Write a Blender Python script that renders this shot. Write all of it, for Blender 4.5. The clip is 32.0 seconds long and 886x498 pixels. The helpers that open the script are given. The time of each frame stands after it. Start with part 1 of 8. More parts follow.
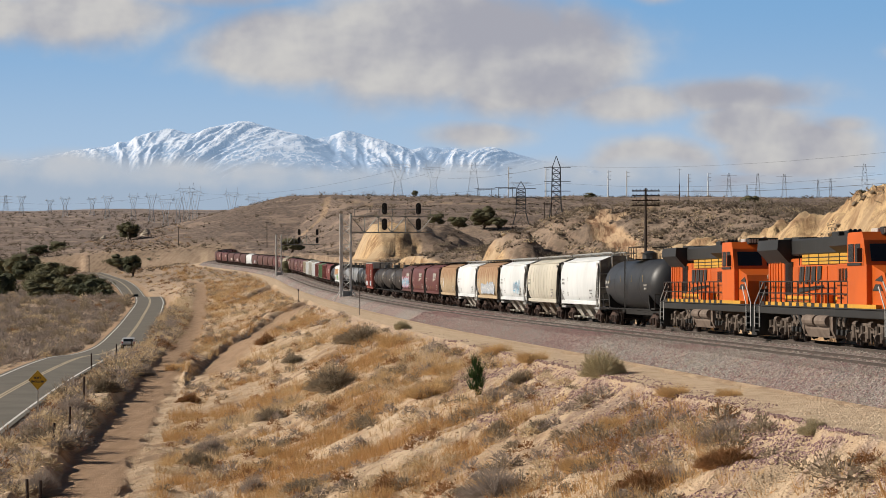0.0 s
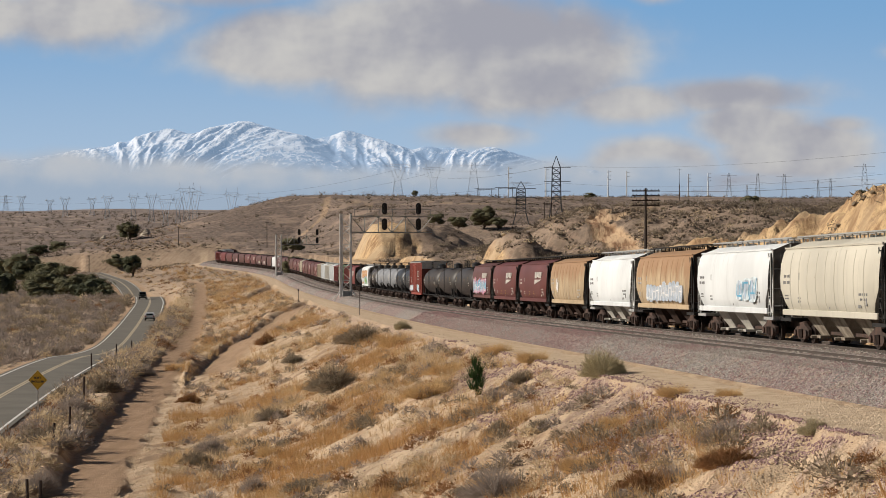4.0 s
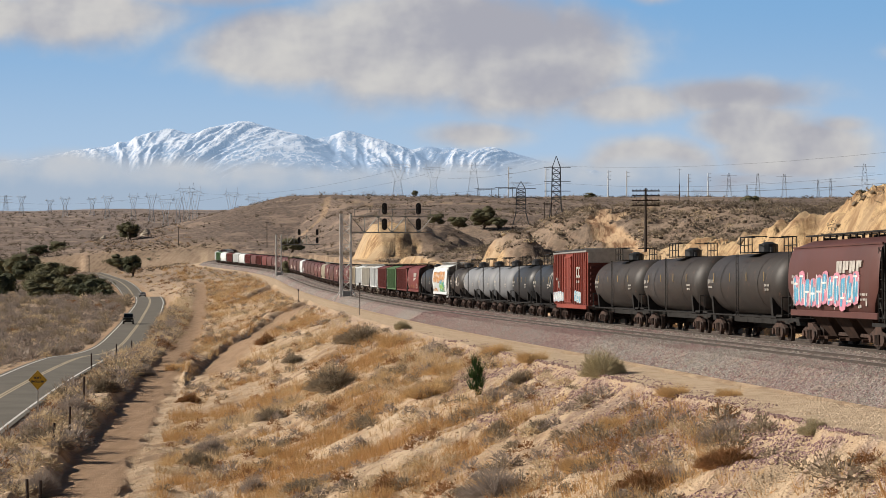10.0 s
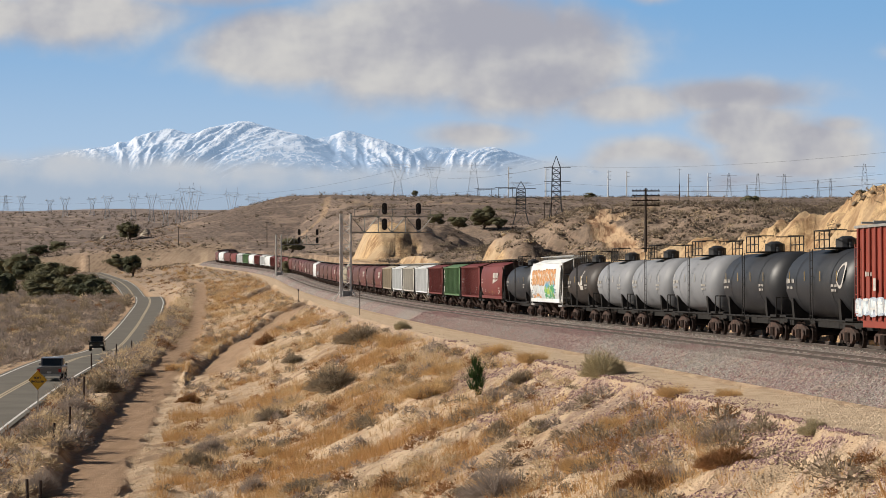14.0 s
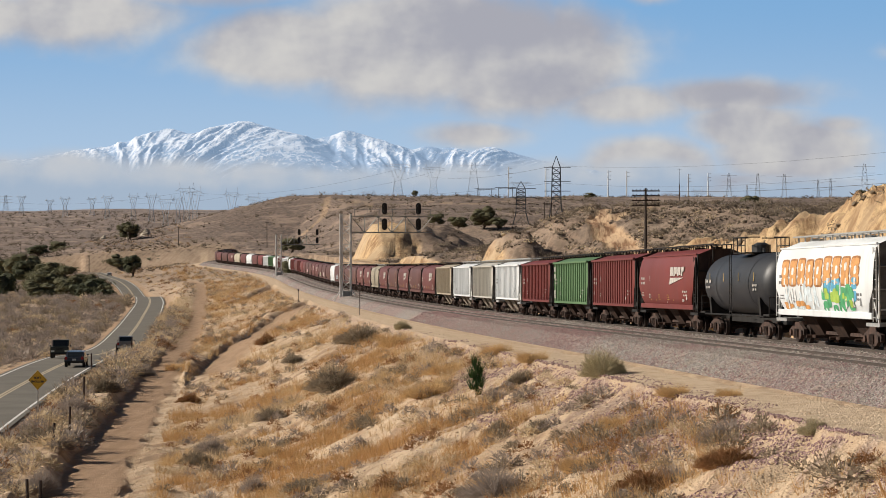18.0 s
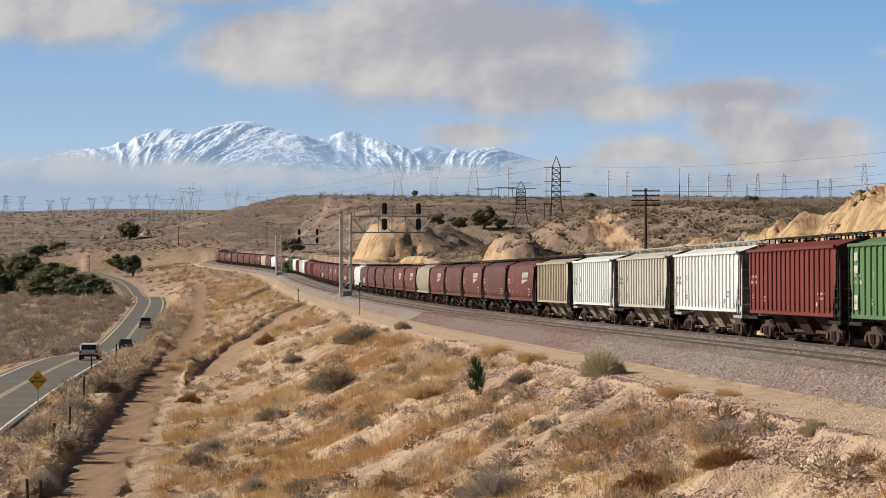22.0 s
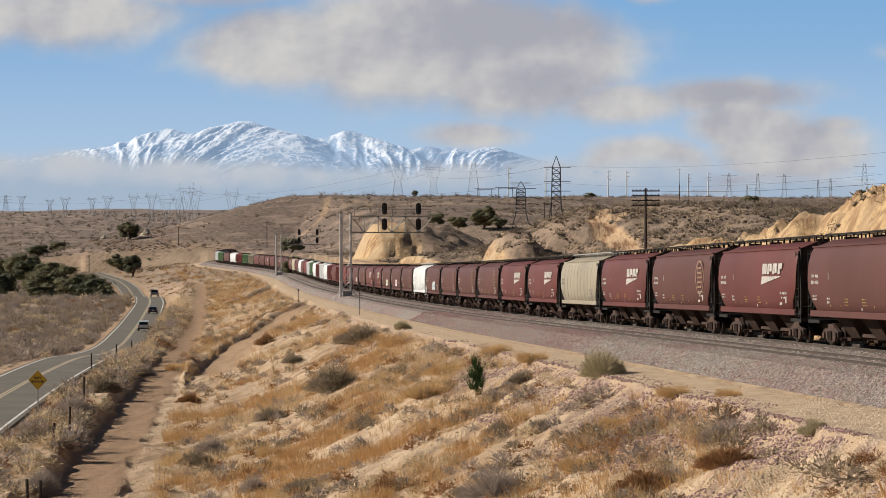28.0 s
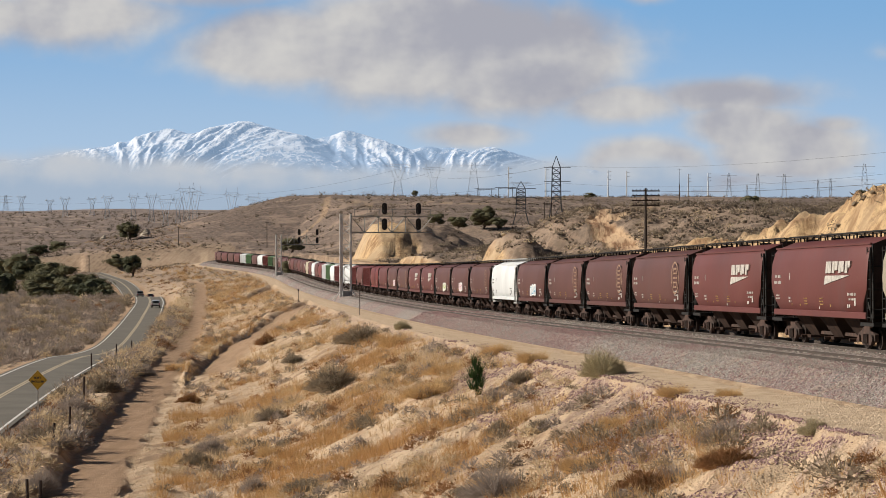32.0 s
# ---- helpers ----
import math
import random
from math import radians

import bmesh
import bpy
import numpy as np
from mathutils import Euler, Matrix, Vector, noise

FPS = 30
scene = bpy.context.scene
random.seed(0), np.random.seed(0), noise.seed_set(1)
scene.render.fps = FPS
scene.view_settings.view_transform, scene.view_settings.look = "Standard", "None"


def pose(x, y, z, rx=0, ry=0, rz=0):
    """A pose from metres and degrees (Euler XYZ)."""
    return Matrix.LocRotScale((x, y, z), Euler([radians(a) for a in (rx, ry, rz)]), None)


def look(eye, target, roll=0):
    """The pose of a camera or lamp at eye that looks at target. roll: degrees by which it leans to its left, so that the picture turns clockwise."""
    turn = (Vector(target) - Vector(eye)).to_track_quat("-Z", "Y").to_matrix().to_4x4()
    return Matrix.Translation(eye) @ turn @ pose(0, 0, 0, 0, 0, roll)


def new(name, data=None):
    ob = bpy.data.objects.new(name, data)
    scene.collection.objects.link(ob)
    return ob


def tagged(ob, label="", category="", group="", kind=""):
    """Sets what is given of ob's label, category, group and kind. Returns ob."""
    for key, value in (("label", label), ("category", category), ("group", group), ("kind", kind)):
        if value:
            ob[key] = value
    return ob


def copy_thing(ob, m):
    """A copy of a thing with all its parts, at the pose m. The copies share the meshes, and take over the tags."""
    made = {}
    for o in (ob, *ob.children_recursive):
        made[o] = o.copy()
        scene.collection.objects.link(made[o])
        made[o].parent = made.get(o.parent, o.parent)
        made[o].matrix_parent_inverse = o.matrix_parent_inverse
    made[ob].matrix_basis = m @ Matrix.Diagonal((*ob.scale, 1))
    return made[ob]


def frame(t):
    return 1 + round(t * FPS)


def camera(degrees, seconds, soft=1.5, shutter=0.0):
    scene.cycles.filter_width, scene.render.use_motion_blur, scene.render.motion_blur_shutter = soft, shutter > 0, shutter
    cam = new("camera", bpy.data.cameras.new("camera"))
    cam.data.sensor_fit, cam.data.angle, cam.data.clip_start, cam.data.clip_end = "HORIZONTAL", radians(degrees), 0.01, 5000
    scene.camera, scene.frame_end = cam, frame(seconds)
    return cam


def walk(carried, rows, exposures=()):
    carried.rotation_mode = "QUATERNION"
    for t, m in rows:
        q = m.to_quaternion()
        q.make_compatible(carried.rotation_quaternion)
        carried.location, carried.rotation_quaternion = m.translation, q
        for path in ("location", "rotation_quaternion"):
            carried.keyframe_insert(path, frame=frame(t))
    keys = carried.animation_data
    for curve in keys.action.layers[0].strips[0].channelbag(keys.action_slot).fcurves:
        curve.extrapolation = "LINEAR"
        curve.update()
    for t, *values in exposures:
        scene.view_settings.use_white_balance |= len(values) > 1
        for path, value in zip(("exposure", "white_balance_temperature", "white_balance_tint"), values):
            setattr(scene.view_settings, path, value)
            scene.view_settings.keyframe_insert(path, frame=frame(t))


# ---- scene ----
# ---- camera: a long lens on a tripod, eye at z = 20 ----
EYE = (0.0, 0.0, 20.0)
cam = camera(22.13, 32.0, soft=0.55)
STILL = look(EYE, (0, 1000, 13.516))
NUDGED = look(EYE, (0, 1000, 13.10))
walk(cam, [(0, STILL), (18.0, STILL), (18.4, NUDGED), (20.6, NUDGED), (20.9, STILL), (22.2, STILL), (22.5, NUDGED),
           (24.1, NUDGED), (24.4, STILL), (32, STILL)],
     exposures=[(0, 0.26), (1, 0.18), (6.2, 0.18), (7.4, 0.31), (22.2, 0.31), (22.8, 0.18), (25.4, 0.18), (27.2, 0.31), (32, 0.31)])

# ---- world, sun, exposure ----
SUN_DIR = Vector((-0.86, 0.10, 0.50)).normalized()
world = bpy.data.worlds.new("sky")
scene.world = world
world.use_nodes = True
wn = world.node_tree.nodes
wl = world.node_tree.links
sky = wn.new("ShaderNodeTexSky")
sky.sky_type = "NISHITA"
sky.sun_disc = False
sky.sun_elevation = math.asin(SUN_DIR.z)
sky.sun_rotation = math.atan2(SUN_DIR.x, SUN_DIR.y)
sky.altitude = 1000
sky.air_density, sky.dust_density, sky.ozone_density = 1.0, 0.4, 1.6
wl.new(sky.outputs[0], wn["Background"].inputs[0])
wn["Background"].inputs[1].default_value = 0.025
sun = new("sun", bpy.data.lights.new("sun", "SUN"))
sun.data.energy, sun.data.angle, sun.data.color = 4.85, radians(0.55), (1.0, 0.912, 0.795)
sun.matrix_world = look((-300, 0, 300), Vector((-300, 0, 300)) - SUN_DIR)
# ---- material helpers ----
class Nodes:
    def __init__(self, name, rough=0.8, metal=0.0):
        self.m = bpy.data.materials.new(name)
        self.m.use_nodes = True
        self.t = self.m.node_tree
        self.b = self.t.nodes["Principled BSDF"]
        self.b.inputs["Roughness"].default_value = rough
        self.b.inputs["Metallic"].default_value = metal
        self.co = None

    def n(self, kind, **kw):
        nd = self.t.nodes.new("ShaderNode" + kind)
        for k, v in kw.items():
            if k in nd.inputs:
                self.put(nd.inputs[k], v)
        return nd

    def put(self, socket, v):
        if isinstance(v, bpy.types.NodeSocket):
            self.t.links.new(v, socket)
        elif isinstance(v, tuple) and len(v) == 3 and socket.type == "RGBA":
            socket.default_value = (*v, 1)
        else:
            socket.default_value = v

    def coords(self, which="Object"):
        return self.n("TexCoord").outputs[which]

    def noise(self, scale, detail=4.0, rough=0.55, vec=None, stretch=None):
        nd = self.n("TexNoise")
        v = vec if vec is not None else self.coords()
        if stretch:
            mp = self.n("Mapping")
            mp.inputs["Scale"].default_value = stretch
            self.put(mp.inputs[0], v)
            v = mp.outputs[0]
        self.put(nd.inputs["Vector"], v)
        nd.inputs["Scale"].default_value = scale
        nd.inputs["Detail"].default_value = detail
        nd.inputs["Roughness"].default_value = rough
        return nd.outputs["Fac"]

    def math(self, op, a, b=0.0, clamp=False):
        nd = self.n("Math")
        nd.operation = op
        nd.use_clamp = clamp
        self.put(nd.inputs[0], a)
        self.put(nd.inputs[1], b)
        return nd.outputs[0]

    def step(self, v, lo, hi):
        nd = self.n("MapRange")
        nd.interpolation_type = "SMOOTHSTEP"
        self.put(nd.inputs["Value"], v)
        nd.inputs["From Min"].default_value = lo
        nd.inputs["From Max"].default_value = hi
        return nd.outputs["Result"]

    def mix(self, fac, a, b, mode="MIX"):
        nd = self.n("Mix")
        nd.data_type = "RGBA"
        nd.blend_type = mode
        self.put(nd.inputs[0], fac)
        self.put(nd.inputs[6], a)
        self.put(nd.inputs[7], b)
        return nd.outputs[2]

    def color(self, c):
        self.put(self.b.inputs["Base Color"], c)

    def bump(self, h, strength=0.4, dist=0.05):
        nd = self.n("Bump")
        nd.inputs["Strength"].default_value = strength
        nd.inputs["Distance"].default_value = dist
        self.put(nd.inputs["Height"], h)
        self.put(self.b.inputs["Normal"], nd.outputs[0])

    def attr(self, name, out="Fac"):
        nd = self.n("Attribute")
        nd.attribute_name = name
        return nd.outputs[out]


def plain(name, color, rough=0.6, metal=0.0, var=0.25, scale=3.0, dark=None):
    """A worn surface: a base colour with two scales of variation."""
    k = Nodes(name, rough, metal)
    d = dark if dark else tuple(c * (1 - var) for c in color)
    a = k.step(k.noise(scale, 6), 0.35, 0.7)
    c = k.mix(a, color, d)
    b = k.step(k.noise(scale * 9, 3), 0.55, 0.75)
    c = k.mix(k.math("MULTIPLY", b, 0.35), c, tuple(x * 0.6 for x in d))
    k.color(c)
    k.bump(k.noise(scale * 14, 3), 0.15, 0.02)
    return k.m


# ---- mesh helpers ----
def thing(name, label, category, group="", kind="", m=None):
    ob = new(name)
    ob.empty_display_size = 0.2
    if m is not None:
        ob.matrix_basis = m
    return tagged(ob, label, category, group, kind)


def mesh_from(name, bm, material=None, smooth=False):
    me = bpy.data.meshes.new(name)
    bm.to_mesh(me)
    bm.free()
    if material:
        me.materials.append(material)
    if smooth:
        me.polygons.foreach_set("use_smooth", [True] * len(me.polygons))
    return me


def part(name, bm, material, parent, label="", smooth=False):
    ob = new(name, mesh_from(name, bm, material, smooth))
    ob.parent = parent
    return tagged(ob, label) if label else ob


def part_data(name, me, parent, m=None):
    ob = new(name, me)
    ob.parent = parent
    if m is not None:
        ob.matrix_basis = m
    return ob


def box(bm, cx, cy, cz, lx, ly, lz, m=None, bevel=0.0):
    mat = Matrix.LocRotScale((cx, cy, cz), None, (lx, ly, lz))
    if m is not None:
        mat = m @ mat
    g = bmesh.ops.create_cube(bm, size=1.0, matrix=mat)
    if bevel:
        es = list({e for v in g["verts"] for e in v.link_edges})
        bmesh.ops.bevel(bm, geom=es, offset=bevel, segments=1, affect="EDGES")
    return bm


def rod(bm, a, b, r, seg=6, r2=None):
    a, b = Vector(a), Vector(b)
    d = b - a
    q = d.to_track_quat("Z", "Y").to_matrix().to_4x4()
    bmesh.ops.create_cone(bm, cap_ends=True, segments=seg, radius1=r, radius2=r if r2 is None else r2, depth=d.length,
                          matrix=Matrix.Translation((a + b) / 2) @ q)
    return bm


def prism(bm, pts, axis, lo, hi):
    """Extrude a closed outline. axis 'y': points are (x, z); axis 'x': points are (y, z)."""
    f = (lambda p, t: (p[0], t, p[1])) if axis == "y" else (lambda p, t: (t, p[0], p[1]))
    A = [bm.verts.new(f(p, lo)) for p in pts]
    B = [bm.verts.new(f(p, hi)) for p in pts]
    n = len(pts)
    bm.faces.new(A)
    bm.faces.new(B[::-1])
    for i in range(n):
        bm.faces.new((A[i], B[i], B[(i + 1) % n], A[(i + 1) % n]))
    bmesh.ops.recalc_face_normals(bm, faces=bm.faces)
    return bm


def grid_mesh(name, P, material, smooth=True):
    """A sheet from an array of points, rows by columns by 3."""
    r, c = P.shape[:2]
    me = bpy.data.meshes.new(name)
    i = np.arange(r * c).reshape(r, c)
    q = np.stack([i[:-1, :-1], i[:-1, 1:], i[1:, 1:], i[1:, :-1]], -1).reshape(-1, 4)
    me.vertices.add(r * c)
    me.vertices.foreach_set("co", P.reshape(-1).astype(np.float32))
    me.loops.add(q.size)
    me.loops.foreach_set("vertex_index", q.reshape(-1).astype(np.int32))
    me.polygons.add(len(q))
    me.polygons.foreach_set("loop_start", np.arange(0, q.size, 4, dtype=np.int32))
    me.polygons.foreach_set("use_smooth", np.full(len(q), smooth))
    me.update(calc_edges=True)
    me.validate()
    if material:
        me.materials.append(material)
    return me


def soup(name, V, F, material, smooth=False):
    """One mesh from arrays of points and of faces with the same number of corners."""
    me = bpy.data.meshes.new(name)
    k = F.shape[1]
    me.vertices.add(len(V))
    me.vertices.foreach_set("co", np.asarray(V, np.float32).reshape(-1))
    me.loops.add(F.size)
    me.loops.foreach_set("vertex_index", F.reshape(-1).astype(np.int32))
    me.polygons.add(len(F))
    me.polygons.foreach_set("loop_start", np.arange(0, F.size, k, dtype=np.int32))
    me.polygons.foreach_set("use_smooth", np.full(len(F), smooth))
    me.update(calc_edges=True)
    if material:
        me.materials.append(material)
    return me
# ---- the plan: railway line, road, ground heights (z in metres, eye at 20) ----
def sstep(lo, hi, v):
    t = np.clip((v - lo) / (hi - lo), 0, 1)
    return t * t * (3 - 2 * t)


def fade(v, pts):
    """Smooth line through a few stations."""
    x, y = np.array(pts, float).T
    m = np.gradient(y, x)
    v = np.clip(v, x[0], x[-1])
    i = np.clip(np.searchsorted(x, v) - 1, 0, len(x) - 2)
    h = x[i + 1] - x[i]
    t = (v - x[i]) / h
    return (y[i] * (1 + 2 * t) * (1 - t) ** 2 + m[i] * h * t * (1 - t) ** 2 + y[i + 1] * t * t * (3 - 2 * t)
            + m[i + 1] * h * t * t * (t - 1))


# railway: stations every metre, heading to the left of straight ahead
S0, S1 = -720, 2700
LINE_S = np.arange(S0, S1 + 1.0)
curv = np.zeros(len(LINE_S))
curv[(LINE_S > 625) & (LINE_S < 905)] = 1 / 1950
curv[(LINE_S > 905) & (LINE_S < 1085)] = -1 / 260
curv = np.convolve(curv, np.ones(31) / 31, "same")
LINE_H = 0.1036 + np.cumsum(curv)
LINE_X = np.cumsum(-np.sin(LINE_H))
LINE_Y = np.cumsum(np.cos(LINE_H))
k0 = int(-S0)
LINE_X += 27.36 - LINE_X[k0]
LINE_Y -= LINE_Y[k0]
RAIL = [(-720, 18.6), (-100, 18.6), (0, 17.3), (100, 15.21), (180, 13.46), (260, 12.0), (377, 10.3), (475, 9.2), (590, 8.55),
        (725, 8.25), (950, 8.6), (1100, 9.8), (1400, 12), (2700, 30)]
LINE_Z = fade(LINE_S, RAIL)


def line_at(s, off=0.0):
    """Place on the railway at station s, off metres to the right of it (looking away from the camera)."""
    h = np.interp(s, LINE_S, LINE_H)
    return (np.interp(s, LINE_S, LINE_X) + off * np.cos(h), np.interp(s, LINE_S, LINE_Y) + off * np.sin(h),
            np.interp(s, LINE_S, LINE_Z), h)


def rail_xz(Y):
    """Middle of the line and its rail height, by Y (as far as the bend)."""
    Yc = np.clip(Y, -600, 980)
    k = (LINE_S < 985)
    x = np.interp(Yc, LINE_Y[k], LINE_X[k])
    z = np.interp(Yc, LINE_Y[k], LINE_Z[k])
    return x - 0.16 * np.clip(Y - 980, 0, None), z


ROAD_X = [(-320, 6), (60, -21.5), (128, -28.6), (154, -31), (190, -34.2), (234, -37.6), (305, -44), (375, -51.3), (445, -59),
          (571, -74), (720, -99), (882, -131), (1100, -178), (1300, -225)]
ROAD_Z = [(-300, 9), (60, 8.9), (128, 8.6), (154, 8.4), (190, 7.95), (234, 7.2), (270, 5.7), (305, 4.6), (375, 3.95), (445, 3.8),
          (571, 3.65), (598, 3.5), (622, 2.3), (655, 0.7), (700, 0.6), (742, 2.2), (785, 3.1), (882, 3.4), (1100, 3.6), (1300, 3.5)]
TRAIL_MID = [(-100, 33.1), (95, 33.0), (140, 32.5), (205, 31.6), (285, 30.1), (360, 29.1), (450, 28.8), (800, 29.0)]
TRAIL_EDGE = [(-100, 34.6), (95, 34.5), (140, 33.9), (205, 33.2), (267, 31.7), (320, 30.8), (400, 30.4), (800, 30.6)]
# two graded ramps cut into the slope: where their upper edge runs, and how deep they are cut
RAMPS = (((204, -23.2), (219.9, -24.24), (257, -25.9), (289, -25.54), (332.7, -25.23), (366.9, -22.14), (392, -19.5)), 0.42), \
    (((440, -43.6), (472, -43.5), (511, -43.2), (555, -42.6), (585, -42.4)), 0.6)
TRAIL_Z = [(-100, 9.5), (60, 8.9), (108, 8.3), (240, 6.6), (400, 5.6), (573, 4.9), (800, 4.6)]


def lumps(X, Y, size, seed):
    """Smooth value noise on a grid of the given size, 0 to 1."""
    gx, gy = X / size + seed * 17.3, Y / size + seed * 9.1
    ix, iy = np.floor(gx), np.floor(gy)
    fx, fy = gx - ix, gy - iy
    fx, fy = fx * fx * (3 - 2 * fx), fy * fy * (3 - 2 * fy)

    def rnd(a, b):
        v = np.sin(a * 127.1 + b * 311.7 + seed * 74.7) * 43758.5453
        return v - np.floor(v)
    return ((rnd(ix, iy) * (1 - fx) + rnd(ix + 1, iy) * fx) * (1 - fy)
            + (rnd(ix, iy + 1) * (1 - fx) + rnd(ix + 1, iy + 1) * fx) * fy)


def rough(X, Y, size, seed, octaves=4, gain=0.5):
    v, a, n = 0, 1.0, 0
    for o in range(octaves):
        v = v + a * lumps(X, Y, size / 2 ** o, seed + o)
        n += a
        a *= gain
    return v / n


def along_slope(X, Y):
    """Coordinates along and across the washed streaks of the embankment."""
    return (X + 2 * Y) * 0.447, (2 * X - Y) * 0.447


def mound(X, Y, cx, cy, rx, ry, top, base, turn=0.0, sharp=2.0, cap=1.25, fall=0.8):
    c, s = math.cos(turn), math.sin(turn)
    x, y = (X - cx) * c + (Y - cy) * s, -(X - cx) * s + (Y - cy) * c
    r = np.sqrt((x / rx) ** 2 + (y / ry) ** 2)
    return base + (top - base) * np.clip(cap - r ** sharp * fall, 0, 1) ** 0.8


TRACKS = (((23, 262), (23.9, 280), (24.0, 302), (23.4, 318), (22.3, 327), (23.5, 345), (27, 372), (39, 520), (55, 620), (75, 800)), 2.0, 1.0), \
    (((23, 332), (27, 341), (32, 342), (40, 350)), 1.9, 0.7), (((-60, 1180), (-57, 1100), (-62, 1000)), 2.2, 0.4), \
    (((60, 1000), (10, 1010), (-20, 1060), (-50, 1120)), 3.0, 0.4)


def near_track(X, Y):
    """How far inside a worn dirt track a place lies, 0 to 1."""
    best = np.zeros(np.broadcast(X, Y).shape)
    for pts, w, depth in TRACKS:
        for (ax, ay), (bx, by) in zip(pts, pts[1:]):
            t = np.clip(((X - ax) * (bx - ax) + (Y - ay) * (by - ay)) / ((bx - ax) ** 2 + (by - ay) ** 2), 0, 1)
            q = np.hypot(X - ax - t * (bx - ax), Y - ay - t * (by - ay))
            best = np.maximum(best, sstep(w, w * 0.6, q) * depth)
    return best


def ramp_cut(X, Y):
    """Height change and bare strip of the ramps cut into the slope."""
    dz, bare = 0.0, np.zeros(np.broadcast(X, Y).shape)
    for pts, depth in RAMPS:
        py, ex = np.array(pts).T
        g = X - np.interp(Y, py, ex) + (lumps(X, Y, 6.0, 83) - 0.5) * 0.5
        win = sstep(py[0], py[0] + 18, Y) * sstep(py[-1], py[-1] - 22, Y)
        dz = dz + win * (0.35 * np.exp(-((g + 0.7) / 0.6) ** 2) - depth * sstep(0.0, 0.35, g) * sstep(6.5, 2.0, g))
        bare = np.maximum(bare, win * sstep(0.1, 0.5, g) * sstep(6.0, 3.4, g))
    return dz, bare


def ground(X, Y, detail=True):
    """Ground height and masks (bare sand, purple rock, cut face, brush) at X, Y."""
    X, Y = np.asarray(X, float), np.asarray(Y, float)
    xr, zr = rail_xz(Y)
    d = (X - xr) * 0.9946
    rx = fade(Y, ROAD_X)
    rz = fade(Y, ROAD_Z)
    tz = fade(Y, TRAIL_Z)
    e = X - rx
    n1 = rough(X, Y, 22, 3) - 0.5
    n2 = rough(X, Y, 5, 11) - 0.5
    n3 = rough(X, Y, 1.3, 23, 3) - 0.5
    # left: embankment, trail, verge, road, wash
    slope = np.clip((-d - 11.3) / 17.2, 0, 1)
    bulge = np.sin(slope * math.pi)
    fall = 1 - (1 - slope) ** 1.4
    bank = (zr - 1.25) * (1 - fall) + tz * fall + bulge * (1.3 * n1 + 0.7 * n2 + 0.15)
    ramp_z, ramp = ramp_cut(X, Y)
    berm = (0.42 + n2) * np.exp(-((d + fade(Y, TRAIL_MID) - 2.15) / 0.5) ** 2) * sstep(420, 300, Y)
    bank = bank + ramp_z + berm
    verge_w = np.clip((-d - 33.6) / np.maximum(-33.6 - (rx - xr) - 4.6, 2.0), 0, 1)
    edge = fade(Y, TRAIL_EDGE) + n2 * 1.5
    lip = 0.72 * sstep(300, 170, Y) + 0.32
    verge = (tz + lip) * (1 - verge_w) + (rz + 0.1) * verge_w
    verge = tz + (verge - tz) * sstep(edge, edge + 0.9, -d) + n2 * 0.5 * sstep(0, .2, verge_w) * sstep(1, .8, verge_w)
    wash = rz - 0.3 - 0.2 * sstep(4, 10, -e) + sstep(5, 40, -e) * (-0.6 + n1 * 1.6 + n2 * 0.5)
    far = sstep(900, 1900, Y)
    wash = wash * (1 - far) + far * (3.6 + n1 * 3)
    wash = wash + 62 * sstep(1500, 4600, Y) ** 1.15 + (rough(X, Y, 420, 31) - 0.5) * 26 * sstep(1300, 2600, Y)
    left = np.where(-d < 29.4, bank, verge)
    on_road = np.abs(e) < 4.4
    left = np.where(e < 4.4, rz - 0.06, left)
    left = np.where(e < -4.4, wash, left)
    blend = sstep(700, 900, Y)
    left = left * (1 - blend) + blend * np.where(e < 4.4, np.where(e < -4.4, wash, rz - 0.06),
                                                 rz + (zr - 1.2 - rz) * sstep(4.4, np.maximum(-11.3 - (rx - xr), 20), e))
    # railway bench
    bench = zr - 0.98 - 0.04 * np.clip(-d - 8, 0, 4)
    # right: cutting and hill
    dd = np.clip(d - 7.5, 0, None)
    cut_h = fade(Y, [(-200, 6), (60, 9.5), (115, 12.0), (135, 9.8), (146, 9.6), (153, 9.1), (159, 7.7), (168, 7.0), (190, 6.7), (208, 6.2), (222, 5.5), (240, 5.0),
                     (262, 5.4), (290, 5.5), (380, 5.0), (440, 7.0), (500, 5), (600, 3.0), (800, 2), (980, 2.5)])
    face = sstep(0, 6.5 + 3.0 * sstep(165, 140, Y), dd + n2 * 3.4 + n1 * 3.0 * sstep(180, 140, Y))
    hill = zr - 0.7 + cut_h * face + 0.12 * np.clip(dd - 6, 0, 130) * sstep(120, 330, Y) + n1 * 2.4 * sstep(4, 20, dd) + n2 * 0.5
    rill = (rough(X * 0.25 + Y * 0.6, X * 0.02, 2.2, 57, 3) - 0.5)
    cx_ = xr + 16.8
    cone = mound(cx_ + (X + rill * 3 - cx_) * np.where(X > cx_, 0.5, 1.0), Y + n2 * 4, xr + 16.8, 583, 12.5, 24, 22.4, 0, 0.0, 1.5, 1.22, 0.42)
    shoulder = mound(X + n2 * 5, Y + n1 * 14, xr + 30, 342, 13.5, 44, 21.6, 0, 0.0, 1.7, 1.1, 0.62)
    spur = mound(X + n2 * 4 + rill * 3, Y, xr + 16.5, 322, 7.4, 22, 20.0, 0, 0.0, 1.3, 1.08, 0.5)
    knoll = mound(X + n2 * 3, Y, 41, 390, 28, 105, 24.4, 13.5, 0.0, 2.0)
